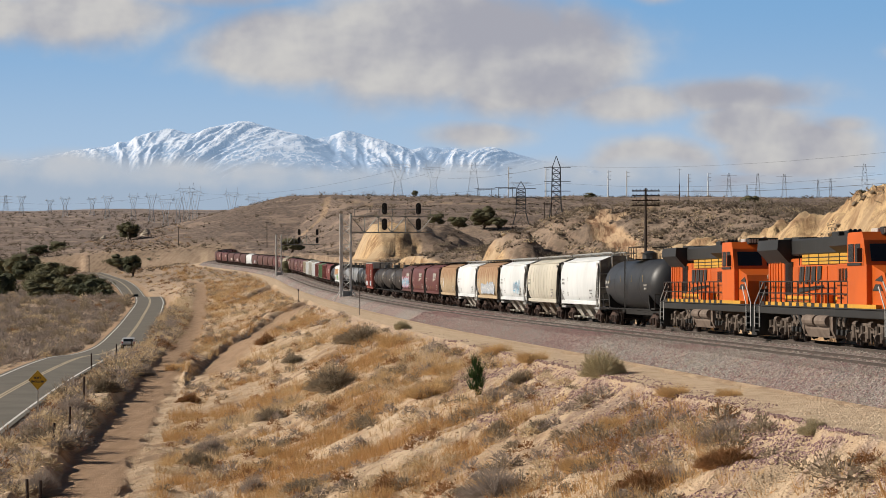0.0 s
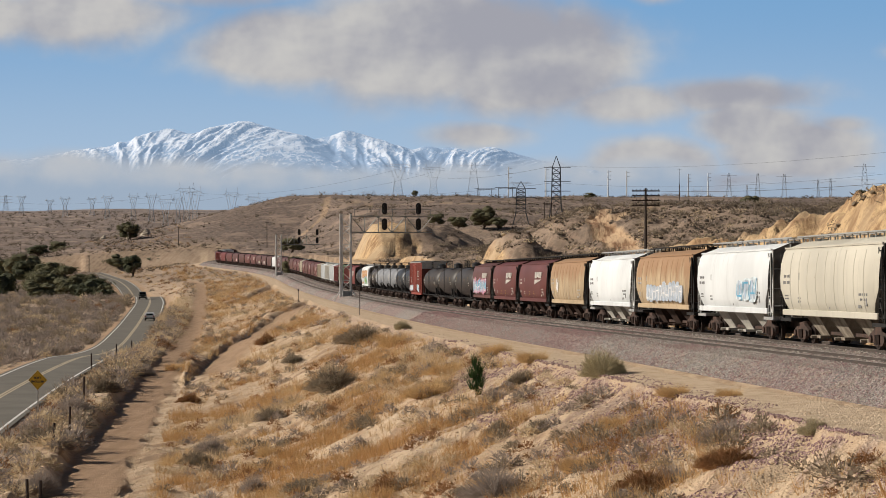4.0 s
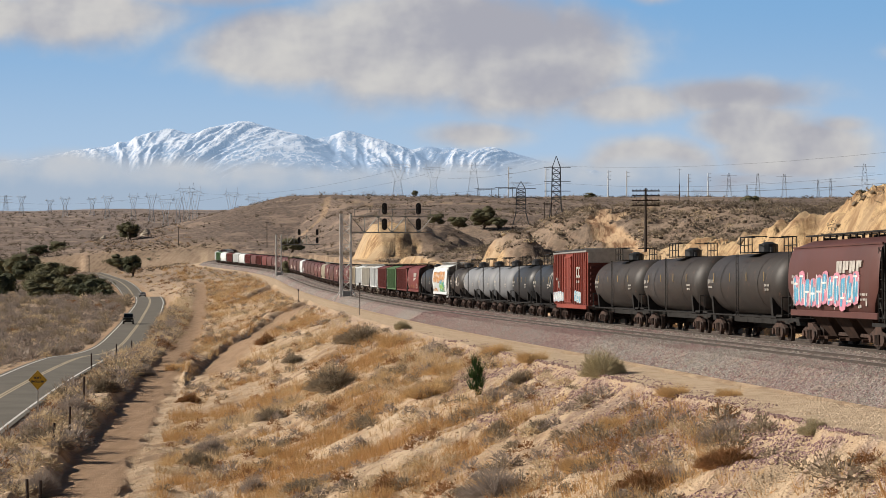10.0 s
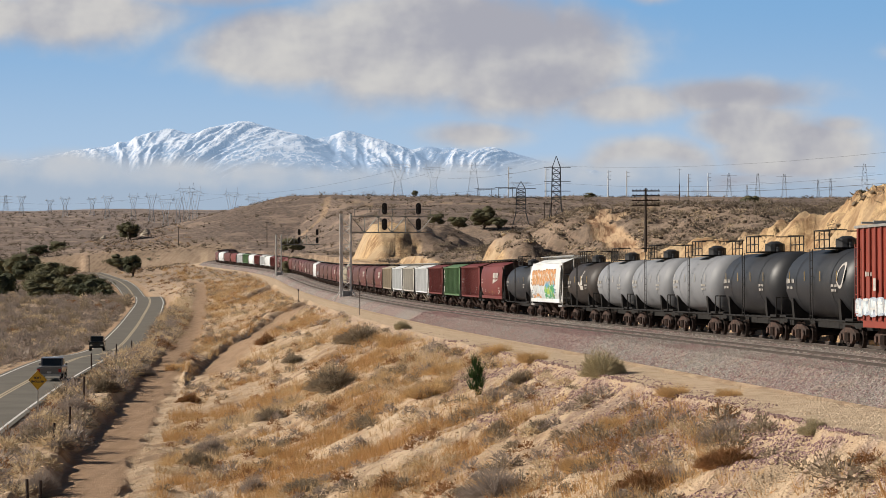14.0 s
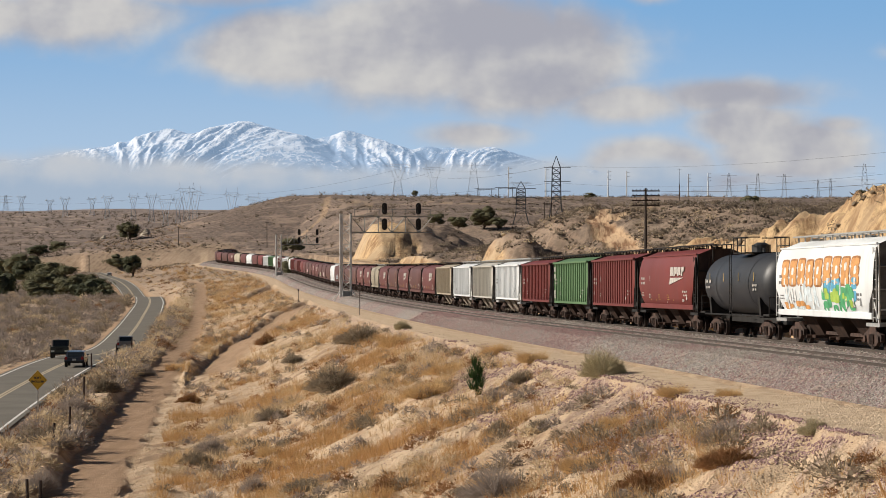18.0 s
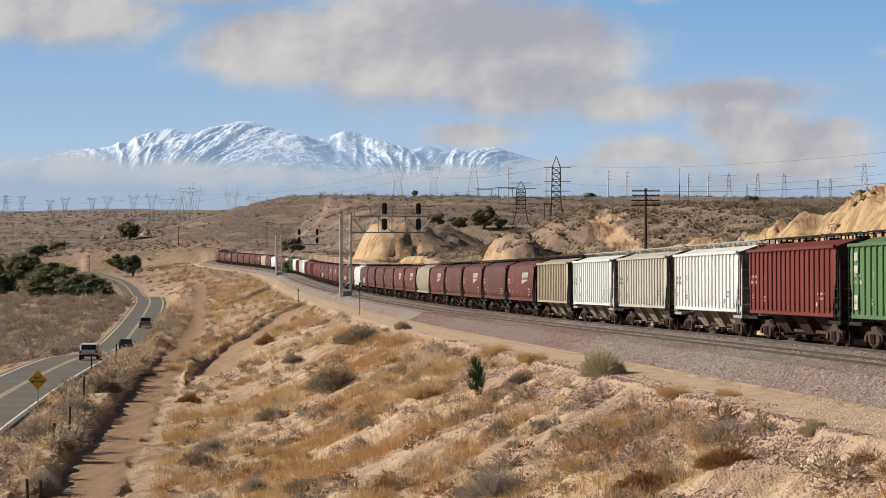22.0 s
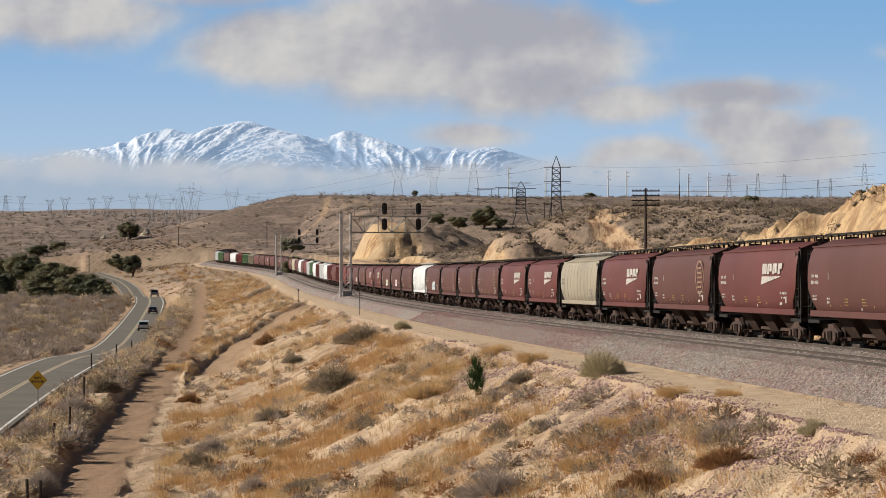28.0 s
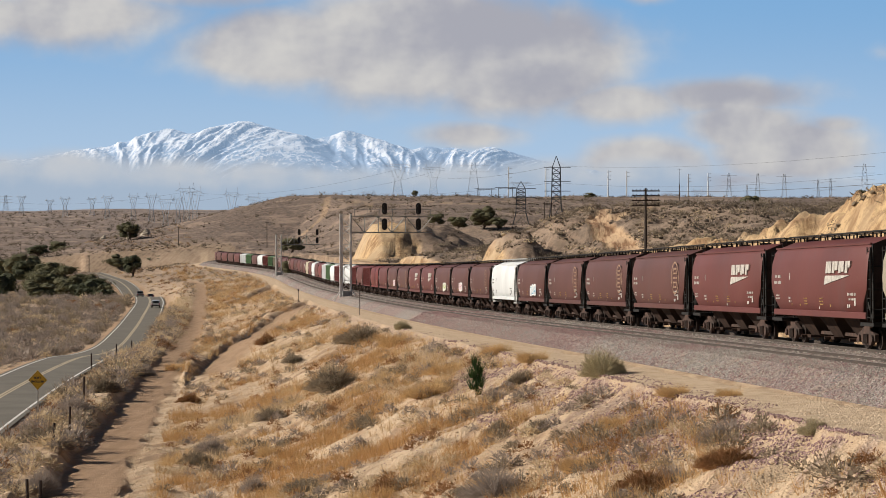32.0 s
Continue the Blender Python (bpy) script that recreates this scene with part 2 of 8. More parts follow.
    turn_ = np.arctan2(Y - 583, X - xr - 16.8)
    cone = cone + (rough(turn_ * 30, np.hypot(X - xr - 16.8, Y - 583) * 0.25, 4.0, 67, 3) - 0.55) * 2.0 * sstep(2, 6, np.hypot(X - xr - 16.8, Y - 583))
    humps = np.maximum(np.maximum(cone, spur), shoulder) + n2 * 1.8 + rill * 2.6
    lift = np.clip(humps - hill, 0, None) * (dd > 0) * sstep(0, 9.0, dd)
    hill = hill + lift
    hill = np.maximum(hill, knoll + n2 * 0.8)
    xs = X + (1350 - Y) * 0.12
    side = 0.72 * sstep(-205, -140, xs) + 0.28 * sstep(-160, -60, xs)
    crest = fade(Y, [(300, 14), (500, 18), (900, 27), (1380, 42.5), (1700, 43), (2400, 30), (4800, 20)])
    w = np.maximum(sstep(420, 950, Y) * sstep(6, 60, dd), sstep(960, 1200, Y))
    hill = hill * (1 - w) + w * (crest + (rough(X, Y, 170, 41) - 0.5) * 9 + n1 * 1.5)
    hill = hill + (rough(X, Y, 60, 43) - 0.5) * 6 * sstep(300, 700, Y) * sstep(10, 40, dd)
    back = wash + (hill - wash) * side
    hill = np.where(Y > 985, back, hill)
    hb = sstep(920, 1050, Y)
    hill = hill * (1 - hb) + np.maximum(back, zr - 1.2) * hb
    zz = np.where(d < -11.3, left, np.where(d < 7.5, bench, hill))
    zz = np.where(Y > 985, wash * (1 - side) + hill * side, zz)
    reach = fade(Y, [(100, 6), (300, 3.0), (380, 3.5), (430, 9), (560, 14), (640, 12), (1100, 8)])
    bare = sstep(0.02, 0.25, face) * np.maximum(sstep(1.0, 0.93, face) * sstep(3.0, 4.6, cut_h), sstep(0.3, 1.5, lift) * sstep(reach + 3, reach, dd + n2 * 7))
    bare = np.maximum(bare, sstep(22, 13, dd + n2 * 10) * sstep(172, 158, Y))
    bare = np.maximum(bare, sstep(11, 9, dd + n2 * 6) * sstep(245, 215, Y))
    cut = np.clip(bare, 0, 1) * (d > 7.5) * sstep(1100, 800, Y)
    worn = near_track(X, Y)
    zz = zz - worn * (0.5 + 0.5 * rill)
    cut = np.maximum(cut, worn * (d > 7.5))
    sand = sstep(-8.0, -8.6, d) * sstep(-12.2, -11.0, d) + sstep(1.9, 1.4, np.abs(d + fade(Y, TRAIL_MID) + n2 * 1.2)) * sstep(800, 700, Y) + ramp * (d < -8) * (d > -28.5) * 0.9
    sand = sand * sstep(990, 900, Y)
    sand = np.maximum(sand, sstep(5.6, 4.6, np.abs(e)) * 0.8 * sstep(960, 900, Y))
    return zz, d, np.clip(sand, 0, 1), cut, e


def surface(X, Y):
    """The ground with its small relief: washed steps, gullies in the cut faces."""
    X, Y = np.asarray(X, float), np.asarray(Y, float)
    Z, d, sand, cut, e = ground(X, Y)
    su, sv = along_slope(X, Y)
    step_ = rough(su * 0.14, sv, 1.9, 53, 3)
    small = (rough(X, Y, 1.6, 51, 3) - 0.5) * 0.42 + (rough(X, Y, 0.6, 61, 2) - 0.5) * 0.16 + np.abs(step_ - 0.5) * -1.1
    loose = (1 - sand * 0.85) * ((d < -8.3) | (d > 8)) * (np.abs(e) > 4.4)
    gully = (0.12 - np.abs(rough(X, Y, 7.0, 71, 3, 0.5) - 0.5)) * 3.0 + (rough(X, Y, 2.2, 73, 4, 0.6) - 0.5) * 1.9 + (0.15 - np.abs(rough(X * 1.5 + Y * 0.3, Y * 0.3, 2.6, 75, 2) - 0.5)) * 1.4
    gully = gully * (1 - 0.65 * sstep(450, 560, Y))
    Z = Z + small * sstep(700, 300, Y) * loose + gully * cut * (1 - near_track(X, Y))
    return np.minimum(Z, 17.2 + np.hypot(X, Y) * 0.06), d, sand, cut, e
# ---- ground materials ----
def ground_material():
    k = Nodes("dry_ground", 0.95)
    co = k.coords()
    sand, rock, cut, green = k.attr("sand"), k.attr("rock"), k.attr("cut"), k.attr("brush")
    big = k.step(k.noise(0.09, 5, vec=co), 0.35, 0.68)
    mid = k.step(k.noise(0.8, 6, vec=co), 0.38, 0.66)
    fine = k.noise(9.0, 5, 0.65, vec=co)
    soil = k.mix(big, (0.535, 0.38, 0.243), (0.635, 0.472, 0.32))
    soil = k.mix(k.math("MULTIPLY", mid, 0.5), soil, (0.42, 0.26, 0.13))
    soil = k.mix(k.math("MULTIPLY", k.step(fine, 0.53, 0.64), 0.45), soil, (0.22, 0.135, 0.075))
    soil = k.mix(k.math("MULTIPLY", k.step(k.noise(5.0, 6, 0.75, vec=co), 0.56, 0.66), 0.55), soil, (0.63, 0.50, 0.37))
    far_brush = k.mix(k.step(k.noise(0.50, 7, 0.80, vec=co), 0.43, 0.55), (0.265, 0.188, 0.140), (0.098, 0.072, 0.060))
    far_brush = k.mix(k.math("MULTIPLY", k.step(k.noise(0.11, 6, 0.7, vec=co), 0.50, 0.60), 0.55), far_brush, (0.19, 0.145, 0.115))
    far_brush = k.mix(k.math("MULTIPLY", k.step(k.noise(0.035, 6, 0.65, vec=co), 0.5, 0.60), 0.7), far_brush, (0.36, 0.265, 0.20))
    turn = k.n("Mapping")
    turn.vector_type = "POINT"
    turn.inputs["Rotation"].default_value = (0, 0, radians(-63.4))
    k.put(turn.inputs[0], co)
    wash_ = k.noise(1.1, 6, 0.6, vec=turn.outputs[0], stretch=(0.12, 1.0, 0.3))
    soil = k.mix(k.math("MULTIPLY", k.step(wash_, 0.47, 0.58), 0.6), soil, (0.64, 0.49, 0.335))
    soil = k.mix(k.math("MULTIPLY", k.step(wash_, 0.46, 0.38), 0.6), soil, (0.30, 0.19, 0.12))
    soil = k.mix(green, soil, far_brush)
    bare = k.mix(k.step(k.noise(2.0, 6, vec=co), 0.35, 0.7), (0.43, 0.28, 0.17), (0.35, 0.22, 0.13))
    bare = k.mix(k.math("MULTIPLY", k.step(k.noise(1.6, 5, 0.6, vec=co, stretch=(1.0, 0.06, 0.3)), 0.45, 0.6), 0.55), bare, (0.28, 0.175, 0.095))
    soil = k.mix(sand, soil, bare)
    soil = k.mix(k.attr("crest"), soil, k.mix(k.step(k.noise(1.6, 6, 0.65, vec=co), 0.4, 0.65), (0.62, 0.475, 0.325), (0.50, 0.36, 0.235)))
    stones = k.n("TexVoronoi", Scale=12.0)
    k.put(stones.inputs["Vector"], co)
    pebble = k.mix(k.step(stones.outputs["Color"], 0.2, 0.8), (0.21, 0.135, 0.12), (0.52, 0.41, 0.36))
    patch = k.math("MULTIPLY", rock, k.step(wash_, 0.54, 0.46))
    soil = k.mix(patch, soil, pebble)
    streak = k.noise(0.6, 6, 0.6, vec=co, stretch=(1.0, 1.0, 0.16))
    face = k.mix(k.step(streak, 0.42, 0.60), (0.60, 0.415, 0.225), (0.30, 0.175, 0.085))
    crease = k.noise(2.2, 5, 0.65, vec=co, stretch=(1.0, 0.5, 0.14))
    face = k.mix(k.math("MULTIPLY", k.step(crease, 0.54, 0.64), 0.5), face, (0.17, 0.095, 0.05))
    face = k.mix(k.math("MULTIPLY", k.step(k.noise(1.7, 7, 0.7, vec=co), 0.5, 0.62), 0.6), face, (0.30, 0.185, 0.095))
    face = k.mix(k.step(k.noise(0.12, 4, vec=co), 0.4, 0.7), face, (0.54, 0.40, 0.25))
    soil = k.mix(cut, soil, face)
    rut = k.step(k.noise(1.5, 5, 0.6, vec=co, stretch=(1.0, 0.07, 0.3)), 0.42, 0.6)
    soil = k.mix(k.attr("worn"), soil, k.mix(rut, (0.52, 0.36, 0.22), (0.23, 0.12, 0.06)))
    k.color(soil)
    h = k.math("ADD", k.math("MULTIPLY", k.noise(1.4, 8, 0.7, vec=co), 1.0), k.math("MULTIPLY", stones.outputs["Distance"], 0.3))
    h = k.math("ADD", h, k.math("MULTIPLY", k.math("MULTIPLY", cut, crease), -1.8))
    k.bump(h, 0.8, 0.30)
    return k.m


def build_ground():
    fine = np.radians(np.linspace(-12.6, 12.6, 400))
    side = np.radians(np.concatenate([np.linspace(-180, -70, 12), np.linspace(-60, -14.5, 34)]))
    ang = np.concatenate([side, fine, -side[::-1]])
    r = np.concatenate([np.geomspace(0.5, 40, 26)[:-1], np.geomspace(40, 700, 560)[:-1], np.geomspace(700, 4940, 150)])
    A, R = np.meshgrid(ang, r)
    X, Y = R * np.sin(A), R * np.cos(A)
    Z, d, sand, cut, e = surface(X, Y)
    me = grid_mesh("ground", np.stack([X, Y, Z], -1), GROUND_MAT)
    rock = sstep(-10.6, -11.6, d) * sstep(-16.0, -12.5, d) * sstep(420, 250, Y) * 0.5
    brush = np.maximum(np.maximum(sstep(350, 900, Y), 0.8 * sstep(12, 15, d) * sstep(150, 190, Y)) * (1 - cut) * (d > 4) + sstep(150, 400, Y) * (e < -4.4) * 0.55, sstep(950, 1050, Y))
    brush = np.maximum(brush, 0.55 * sstep(420, 800, Y))
    for nm, v in (("sand", sand), ("rock", rock), ("cut", cut), ("crest", sstep(-8.0, -8.6, d) * sstep(-12.0, -10.8, d) * (Y < 990)), ("worn", near_track(X, Y) * (Y < 700)), ("brush", np.clip(brush, 0, 1) * (1 - sand))):
        at = me.attributes.new(nm, "FLOAT", "POINT")
        at.data.foreach_set("value", np.clip(v, 0, 1).reshape(-1).astype(np.float32))
    ob = new("ground", me)
    return tagged(ob, "dry sandy desert ground with an embankment, wash and hills", "ground", kind="structure")


GROUND_MAT = ground_material()
build_ground()


# ---- railway ----
def ribbon(name, s0, s1, step, profile, material, dz=0.0):
    """A strip along the line. profile: (offset, height) pairs over the rail height."""
    s = np.arange(s0, s1 + step, step)
    rows = []
    for o, h in profile:
        x, y, z, _ = line_at(s, o)
        rows.append(np.stack([x, y, z + h + dz], -1))
    P = np.stack(rows, 1)
    return grid_mesh(name, P, material, smooth=False)


def ballast_material():
    k = Nodes("ballast_stone", 0.95)
    co = k.coords()
    v = k.n("TexVoronoi", Scale=15.0)
    k.put(v.inputs["Vector"], co)
    grey = k.mix(k.step(v.outputs["Color"], 0.15, 0.85), (0.075, 0.067, 0.062), (0.38, 0.34, 0.315))
    pink = k.mix(k.step(v.outputs["Color"], 0.15, 0.85), (0.10, 0.052, 0.052), (0.34, 0.225, 0.21))
    c = k.mix(k.math("MULTIPLY", k.step(k.noise(0.07, 4, vec=co), 0.42, 0.6), 0.6), grey, pink)
    c = k.mix(k.math("MULTIPLY", k.step(k.noise(1.2, 5, vec=co), 0.45, 0.7), 0.35), c, (0.40, 0.29, 0.19))
    k.color(c)
    k.bump(v.outputs["Distance"], 0.6, 0.08)
    return k.m


BALLAST = ballast_material()
RAIL_MAT = plain("rail_steel", (0.062, 0.045, 0.035), 0.75, 0.0, 0.45, 1.2)
RAIL_TOP = plain("polished_rail", (0.62, 0.56, 0.5), 0.45, 0.5, 0.1)
TIE_MAT = plain("weathered_tie", (0.095, 0.073, 0.056), 0.9, 0, 0.45, 5)
bed = new("ballast_bed", ribbon("ballast_bed", -200, 1250, 4,
          [(-8.4, -1.25), (-6.6, -0.24), (-5.6, -0.13), (-4.3, -0.115), (-3.0, -0.13), (-2.15, -0.17), (-1.3, -0.13), (0, -0.115), (1.3, -0.13),
           (2.1, -0.3), (4.0, -1.3)], BALLAST))
RAIL_ZONE = (-6.2, 1.9)
tagged(bed, "grey and pinkish crushed-stone ballast under two tracks", "ballast", kind="structure")
for off, nm in ((0.0, "far"), (-4.3, "near")):
    tr = thing("railway_track", "steel rails on weathered ties in ballast", "railway track", "parallel tracks", "structure")
    for g in (-0.75, 0.75):
        rl = new("rail", ribbon("rail", -200, 1200, 3, [(off + g - .07, -.17), (off + g - .035, -.15), (off + g - .035, -.02), (off + g - .035, 0),
                                                       (off + g + .035, 0), (off + g + .035, -.02), (off + g + .07, -.17)], RAIL_MAT))
        rl.data.materials.append(RAIL_TOP)
        for p in rl.data.polygons:
            if p.index % 6 == 3:
                p.material_index = 1
        rl.parent = tr
        tagged(rl, "worn steel rail with a bright head")
    bm = bmesh.new()
    box(bm, 0, 0, -0.222, 2.6, 0.23, 0.2, bevel=0.015)
    tie = mesh_from("tie", bm, TIE_MAT)
    TV = np.array([v.co[:] for v in tie.vertices])
    TF = [p.vertices[:] for p in tie.polygons]
    rest = []
    for i, s in enumerate(np.arange(40, 620, 0.62)):
        x, y, z, h = line_at(s, off)
        if 70 < s < 160 and off < 0:
            ob = part_data("tie", tie, tr, pose(x, y, z + random.uniform(-.01, .01), 0, 0, math.degrees(h)))
        else:
            rest.append((x, y, z, h))
    V, F3, F4 = [], [], []
    for x, y, z, h in rest:
        b = len(V)
        c, sn = math.cos(h), math.sin(h)
        V += [(x + p[0] * c - p[1] * sn, y + p[0] * sn + p[1] * c, z + p[2]) for p in TV]
        F4 += [tuple(b + i for i in f) for f in TF]
    me = bpy.data.meshes.new("ties")
    me.from_pydata(V, [], F4)
    me.materials.append(TIE_MAT)
    tk = new("ties", me)
    tk.parent = tr
    tagged(tk, kind="stuff")


# ---- road ----
def road_strip(name, y0, y1, step, off0, off1, dz, material):
    y = np.arange(y0, y1 + step, step)
    x, z = fade(y, ROAD_X), fade(y, ROAD_Z)
    dx = np.gradient(x, y)
    nl = np.sqrt(1 + dx * dx)
    rows = [np.stack([x + o / nl, y - o * dx / nl, z + dz], -1) for o in np.linspace(off0, off1, 3)]
    return grid_mesh(name, np.stack(rows, 1), material)


def asphalt():
    k = Nodes("asphalt", 0.85)
    co = k.coords()
    c = k.mix(k.step(k.noise(0.25, 5, vec=co), 0.35, 0.7), (0.185, 0.168, 0.138), (0.14, 0.126, 0.104))
    c = k.mix(k.step(k.noise(14, 4, vec=co), 0.45, 0.7), c, (0.17, 0.16, 0.145))
    k.color(c)
    k.bump(k.noise(30, 3, vec=co), 0.3, 0.01)
    k.b.inputs["Specular IOR Level"].default_value = 0.15
    return k.m


WHITE_LINE = plain("white_road_paint", (0.72, 0.70, 0.66), 0.7, 0, 0.2, 2)
YELLOW_LINE = plain("yellow_road_paint", (0.50, 0.41, 0.28), 0.7, 0, 0.25, 2)
road = new("road", road_strip("road", -300, 1300, 3, -3.55, 3.55, 0.05, asphalt()))
tagged(road, "grey two-lane asphalt road winding along the wash", "road", kind="structure")
for o, w, m, nm in ((-3.15, 0.09, WHITE_LINE, "edge_line"), (3.15, 0.09, WHITE_LINE, "edge_line"),
                    (-0.14, 0.10, YELLOW_LINE, "centre_line"), (0.14, 0.10, YELLOW_LINE, "centre_line")):
    ln = new(nm, road_strip(nm, -100, 1300, 3, o - w, o + w, 0.06, m))
    ln.parent = road
# ---- mountains and clouds, far behind ----
def far_material():
    k = Nodes("hazed_snowy_rock", 0.9)
    co = k.coords()
    sunlit_snow = k.attr("sunlit_snow")
    # mask carries snow cover and the painted sunlight on slopes
    patch = k.math("ADD", sunlit_snow, k.math("MULTIPLY", k.math("SUBTRACT", k.noise(0.10, 8, 0.78, vec=co, stretch=(1.0, 0.4, 0.5)), 0.5), 2.6))
    # rock colour is tinted blue as well, for the distance haze
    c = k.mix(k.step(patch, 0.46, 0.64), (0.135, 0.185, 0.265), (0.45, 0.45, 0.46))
    k.color(c)
    k.bump(k.noise(0.06, 8, 0.7, vec=co), 0.35, 8.0)
    # blue emission paints distance haze over the backdrop range
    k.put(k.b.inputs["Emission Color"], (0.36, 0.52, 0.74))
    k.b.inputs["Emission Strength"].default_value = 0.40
    return k.m


def build_mountains():
    ys = np.linspace(4150, 4740, 190)
    xs = np.linspace(-1150, 330, 640)
    X, Y = np.meshgrid(xs, ys)
    peaks = [(-700, 178, .20), (-555, 214, .34), (-480, 206, .30), (-405, 231, .32), (-345, 208, .34), (-195, 211, .36), (-235, 200, .3),
             (-110, 184, .33), (-28, 180, .34), (15, 178, .34), (100, 176, .30), (140, 158, .34), (-60, 172, .3), (-265, 178, .3)]
    H = np.full(X.shape, 0.0)
    warp = (rough(X, Y, 150, 5, 4) - 0.5) * 60
    for cx, top, sl in peaks:
        r = np.sqrt((X - cx + warp * 0.35) ** 2 + ((Y - 4620 + warp) * 1.35) ** 2 + 140) - 11.8
        H = np.maximum(H, top - sl * r * (1.0 - 0.2 * np.clip(r / 250, 0, 1)))
    # spurs and ravines running down towards the viewer
    flow = X + (4620 - Y) * 0.35 * np.sin(X / 90) + warp * 0.6
    spur = 1 - np.abs(2 * rough(flow, Y * 0.14, 58, 7, 4, 0.45) - 1)
    down = sstep(4635, 4540, Y)
    rib = 1 - np.abs(2 * rough(flow * 1.1 + (4620 - Y) * 0.30, Y * 0.06, 24, 13, 3, 0.5) - 1)
    H = H + ((spur - 0.72) * 24 + (rib - 0.72) * 7) * down * sstep(30, 120, H) + (rough(X, Y, 26, 9, 3) - 0.5) * 4
    H = np.maximum(H, -25)
    P = np.stack([X, Y, H + 20], -1)
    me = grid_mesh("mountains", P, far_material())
    at_ = me.attributes.new("sunlit_snow", "FLOAT", "POINT")
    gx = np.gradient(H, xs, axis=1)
    # snow by height and on ridges; sunlight painted in: sunward slopes whiter, others bluer
    sunlit_snow = sstep(40, 225, H) * 0.62 + np.clip(gx * 0.22, -0.3, 0.30) + (spur - 0.72) * 0.35 + (rib - 0.72) * 0.5
    at_.data.foreach_set("value", sunlit_snow.reshape(-1).astype(np.float32))
    tagged(new("mountains", me), "snowy mountain range, tinted blue for distance haze, above low cloud", "mountains", kind="structure")


build_mountains()


def cloud_material(name, blobs, dark, grow, white, grey, seed, soft=(0.22, 0.72)):
    """Soft cloud on a backdrop sheet; blobs are (x, z, half width, half height, weight) on the sheet, dark ones are shaded."""
    k = Nodes(name)
    co = k.coords()
    sep = k.n("SeparateXYZ")
    k.put(sep.inputs[0], co)
    x, z = sep.outputs[0], sep.outputs[2]

    def moved(dx, dz):
        w = k.n("Mapping")
        w.inputs["Location"].default_value = (seed * 31.0 + dx, 0, seed * 17.0 + dz)
        w.inputs["Scale"].default_value = (1.0, 1.0, 1.25)
        k.put(w.inputs[0], co)
        return w.outputs[0]

    def heap(bl):
        total = None
        for bx, bz, rx, rz, wt in bl:
            ex = k.math("MULTIPLY", k.math("SUBTRACT", x, bx), 1.0 / rx)
            ez = k.math("MULTIPLY", k.math("SUBTRACT", z, bz), 1.0 / rz)
            r2 = k.math("ADD", k.math("MULTIPLY", ex, ex), k.math("MULTIPLY", ez, ez))
            g = k.math("MULTIPLY", k.math("EXPONENT", k.math("MULTIPLY", r2, -1.0)), wt)
            total = g if total is None else k.math("MAXIMUM", total, g)
        return total
    n1 = k.noise(0.0050, 4, 0.5, vec=moved(0, 0))
    n1b = k.noise(0.0050, 4, 0.5, vec=moved(34, -30))
    n2 = k.noise(0.018, 3, 0.5, vec=moved(0, 0))
    n2b = k.noise(0.018, 3, 0.5, vec=moved(11, -11))
    dens = k.math("ADD", heap(blobs), k.math("MULTIPLY", k.math("SUBTRACT", n1, 0.5), grow))
    dens = k.math("ADD", dens, k.math("MULTIPLY", k.math("SUBTRACT", n2, 0.5), grow * 0.16))
    alpha = k.step(dens, *soft)
    slope = k.math("ADD", k.math("SUBTRACT", n1b, n1), k.math("MULTIPLY", k.math("SUBTRACT", n2b, n2), 0.22))
    shade = k.math("ADD", k.math("MULTIPLY", slope, 1.5), 0.36)
    if dark:
        shade = k.math("ADD", shade, heap(dark))
    col = k.mix(k.step(shade, 0.0, 1.0), white, grey)
    em = k.n("Emission")
    k.put(em.inputs[0], col)
    tr = k.n("BsdfTransparent")
    mx = k.n("MixShader")
    k.put(mx.inputs[0], alpha)
    k.put(mx.inputs[1], tr.outputs[0])
    k.put(mx.inputs[2], em.outputs[0])
    k.t.links.new(mx.outputs[0], k.t.nodes["Material Output"].inputs[0])
    return k.m


def sky_material():
    k = Nodes("clear_sky")
    sep = k.n("SeparateXYZ")
    k.put(sep.inputs[0], k.coords())
    c = k.mix(k.step(sep.outputs[2], 60.0, 560.0), (0.345, 0.46, 0.60), (0.168, 0.333, 0.555))
    em = k.n("Emission")
    k.put(em.inputs[0], c)
    k.t.links.new(em.outputs[0], k.t.nodes["Material Output"].inputs[0])
    return k.m


def cloud_sheet(name, y, x0, x1, z0, z1, material, label):
    P = np.array([[[x0, 0, z0], [x1, 0, z0]], [[x0, 0, z1], [x1, 0, z1]]], float)
    ob = new(name, grid_mesh(name, P, material))
    ob.location = (0, y, 20)
    ob.visible_shadow = False
    return tagged(ob, label, "cloud", kind="structure")


def px(x, y, Y):
    return ((x - 784) / 4010 * Y, (415 - y) / 4010 * Y)


def puff(x, y, rx, ry, w, Y):
    a, b = px(x, y, Y)
    return (a, b, rx / 4010 * Y, ry / 4010 * Y, w)


HIGH_Y, LOW_Y = 4850, 4080
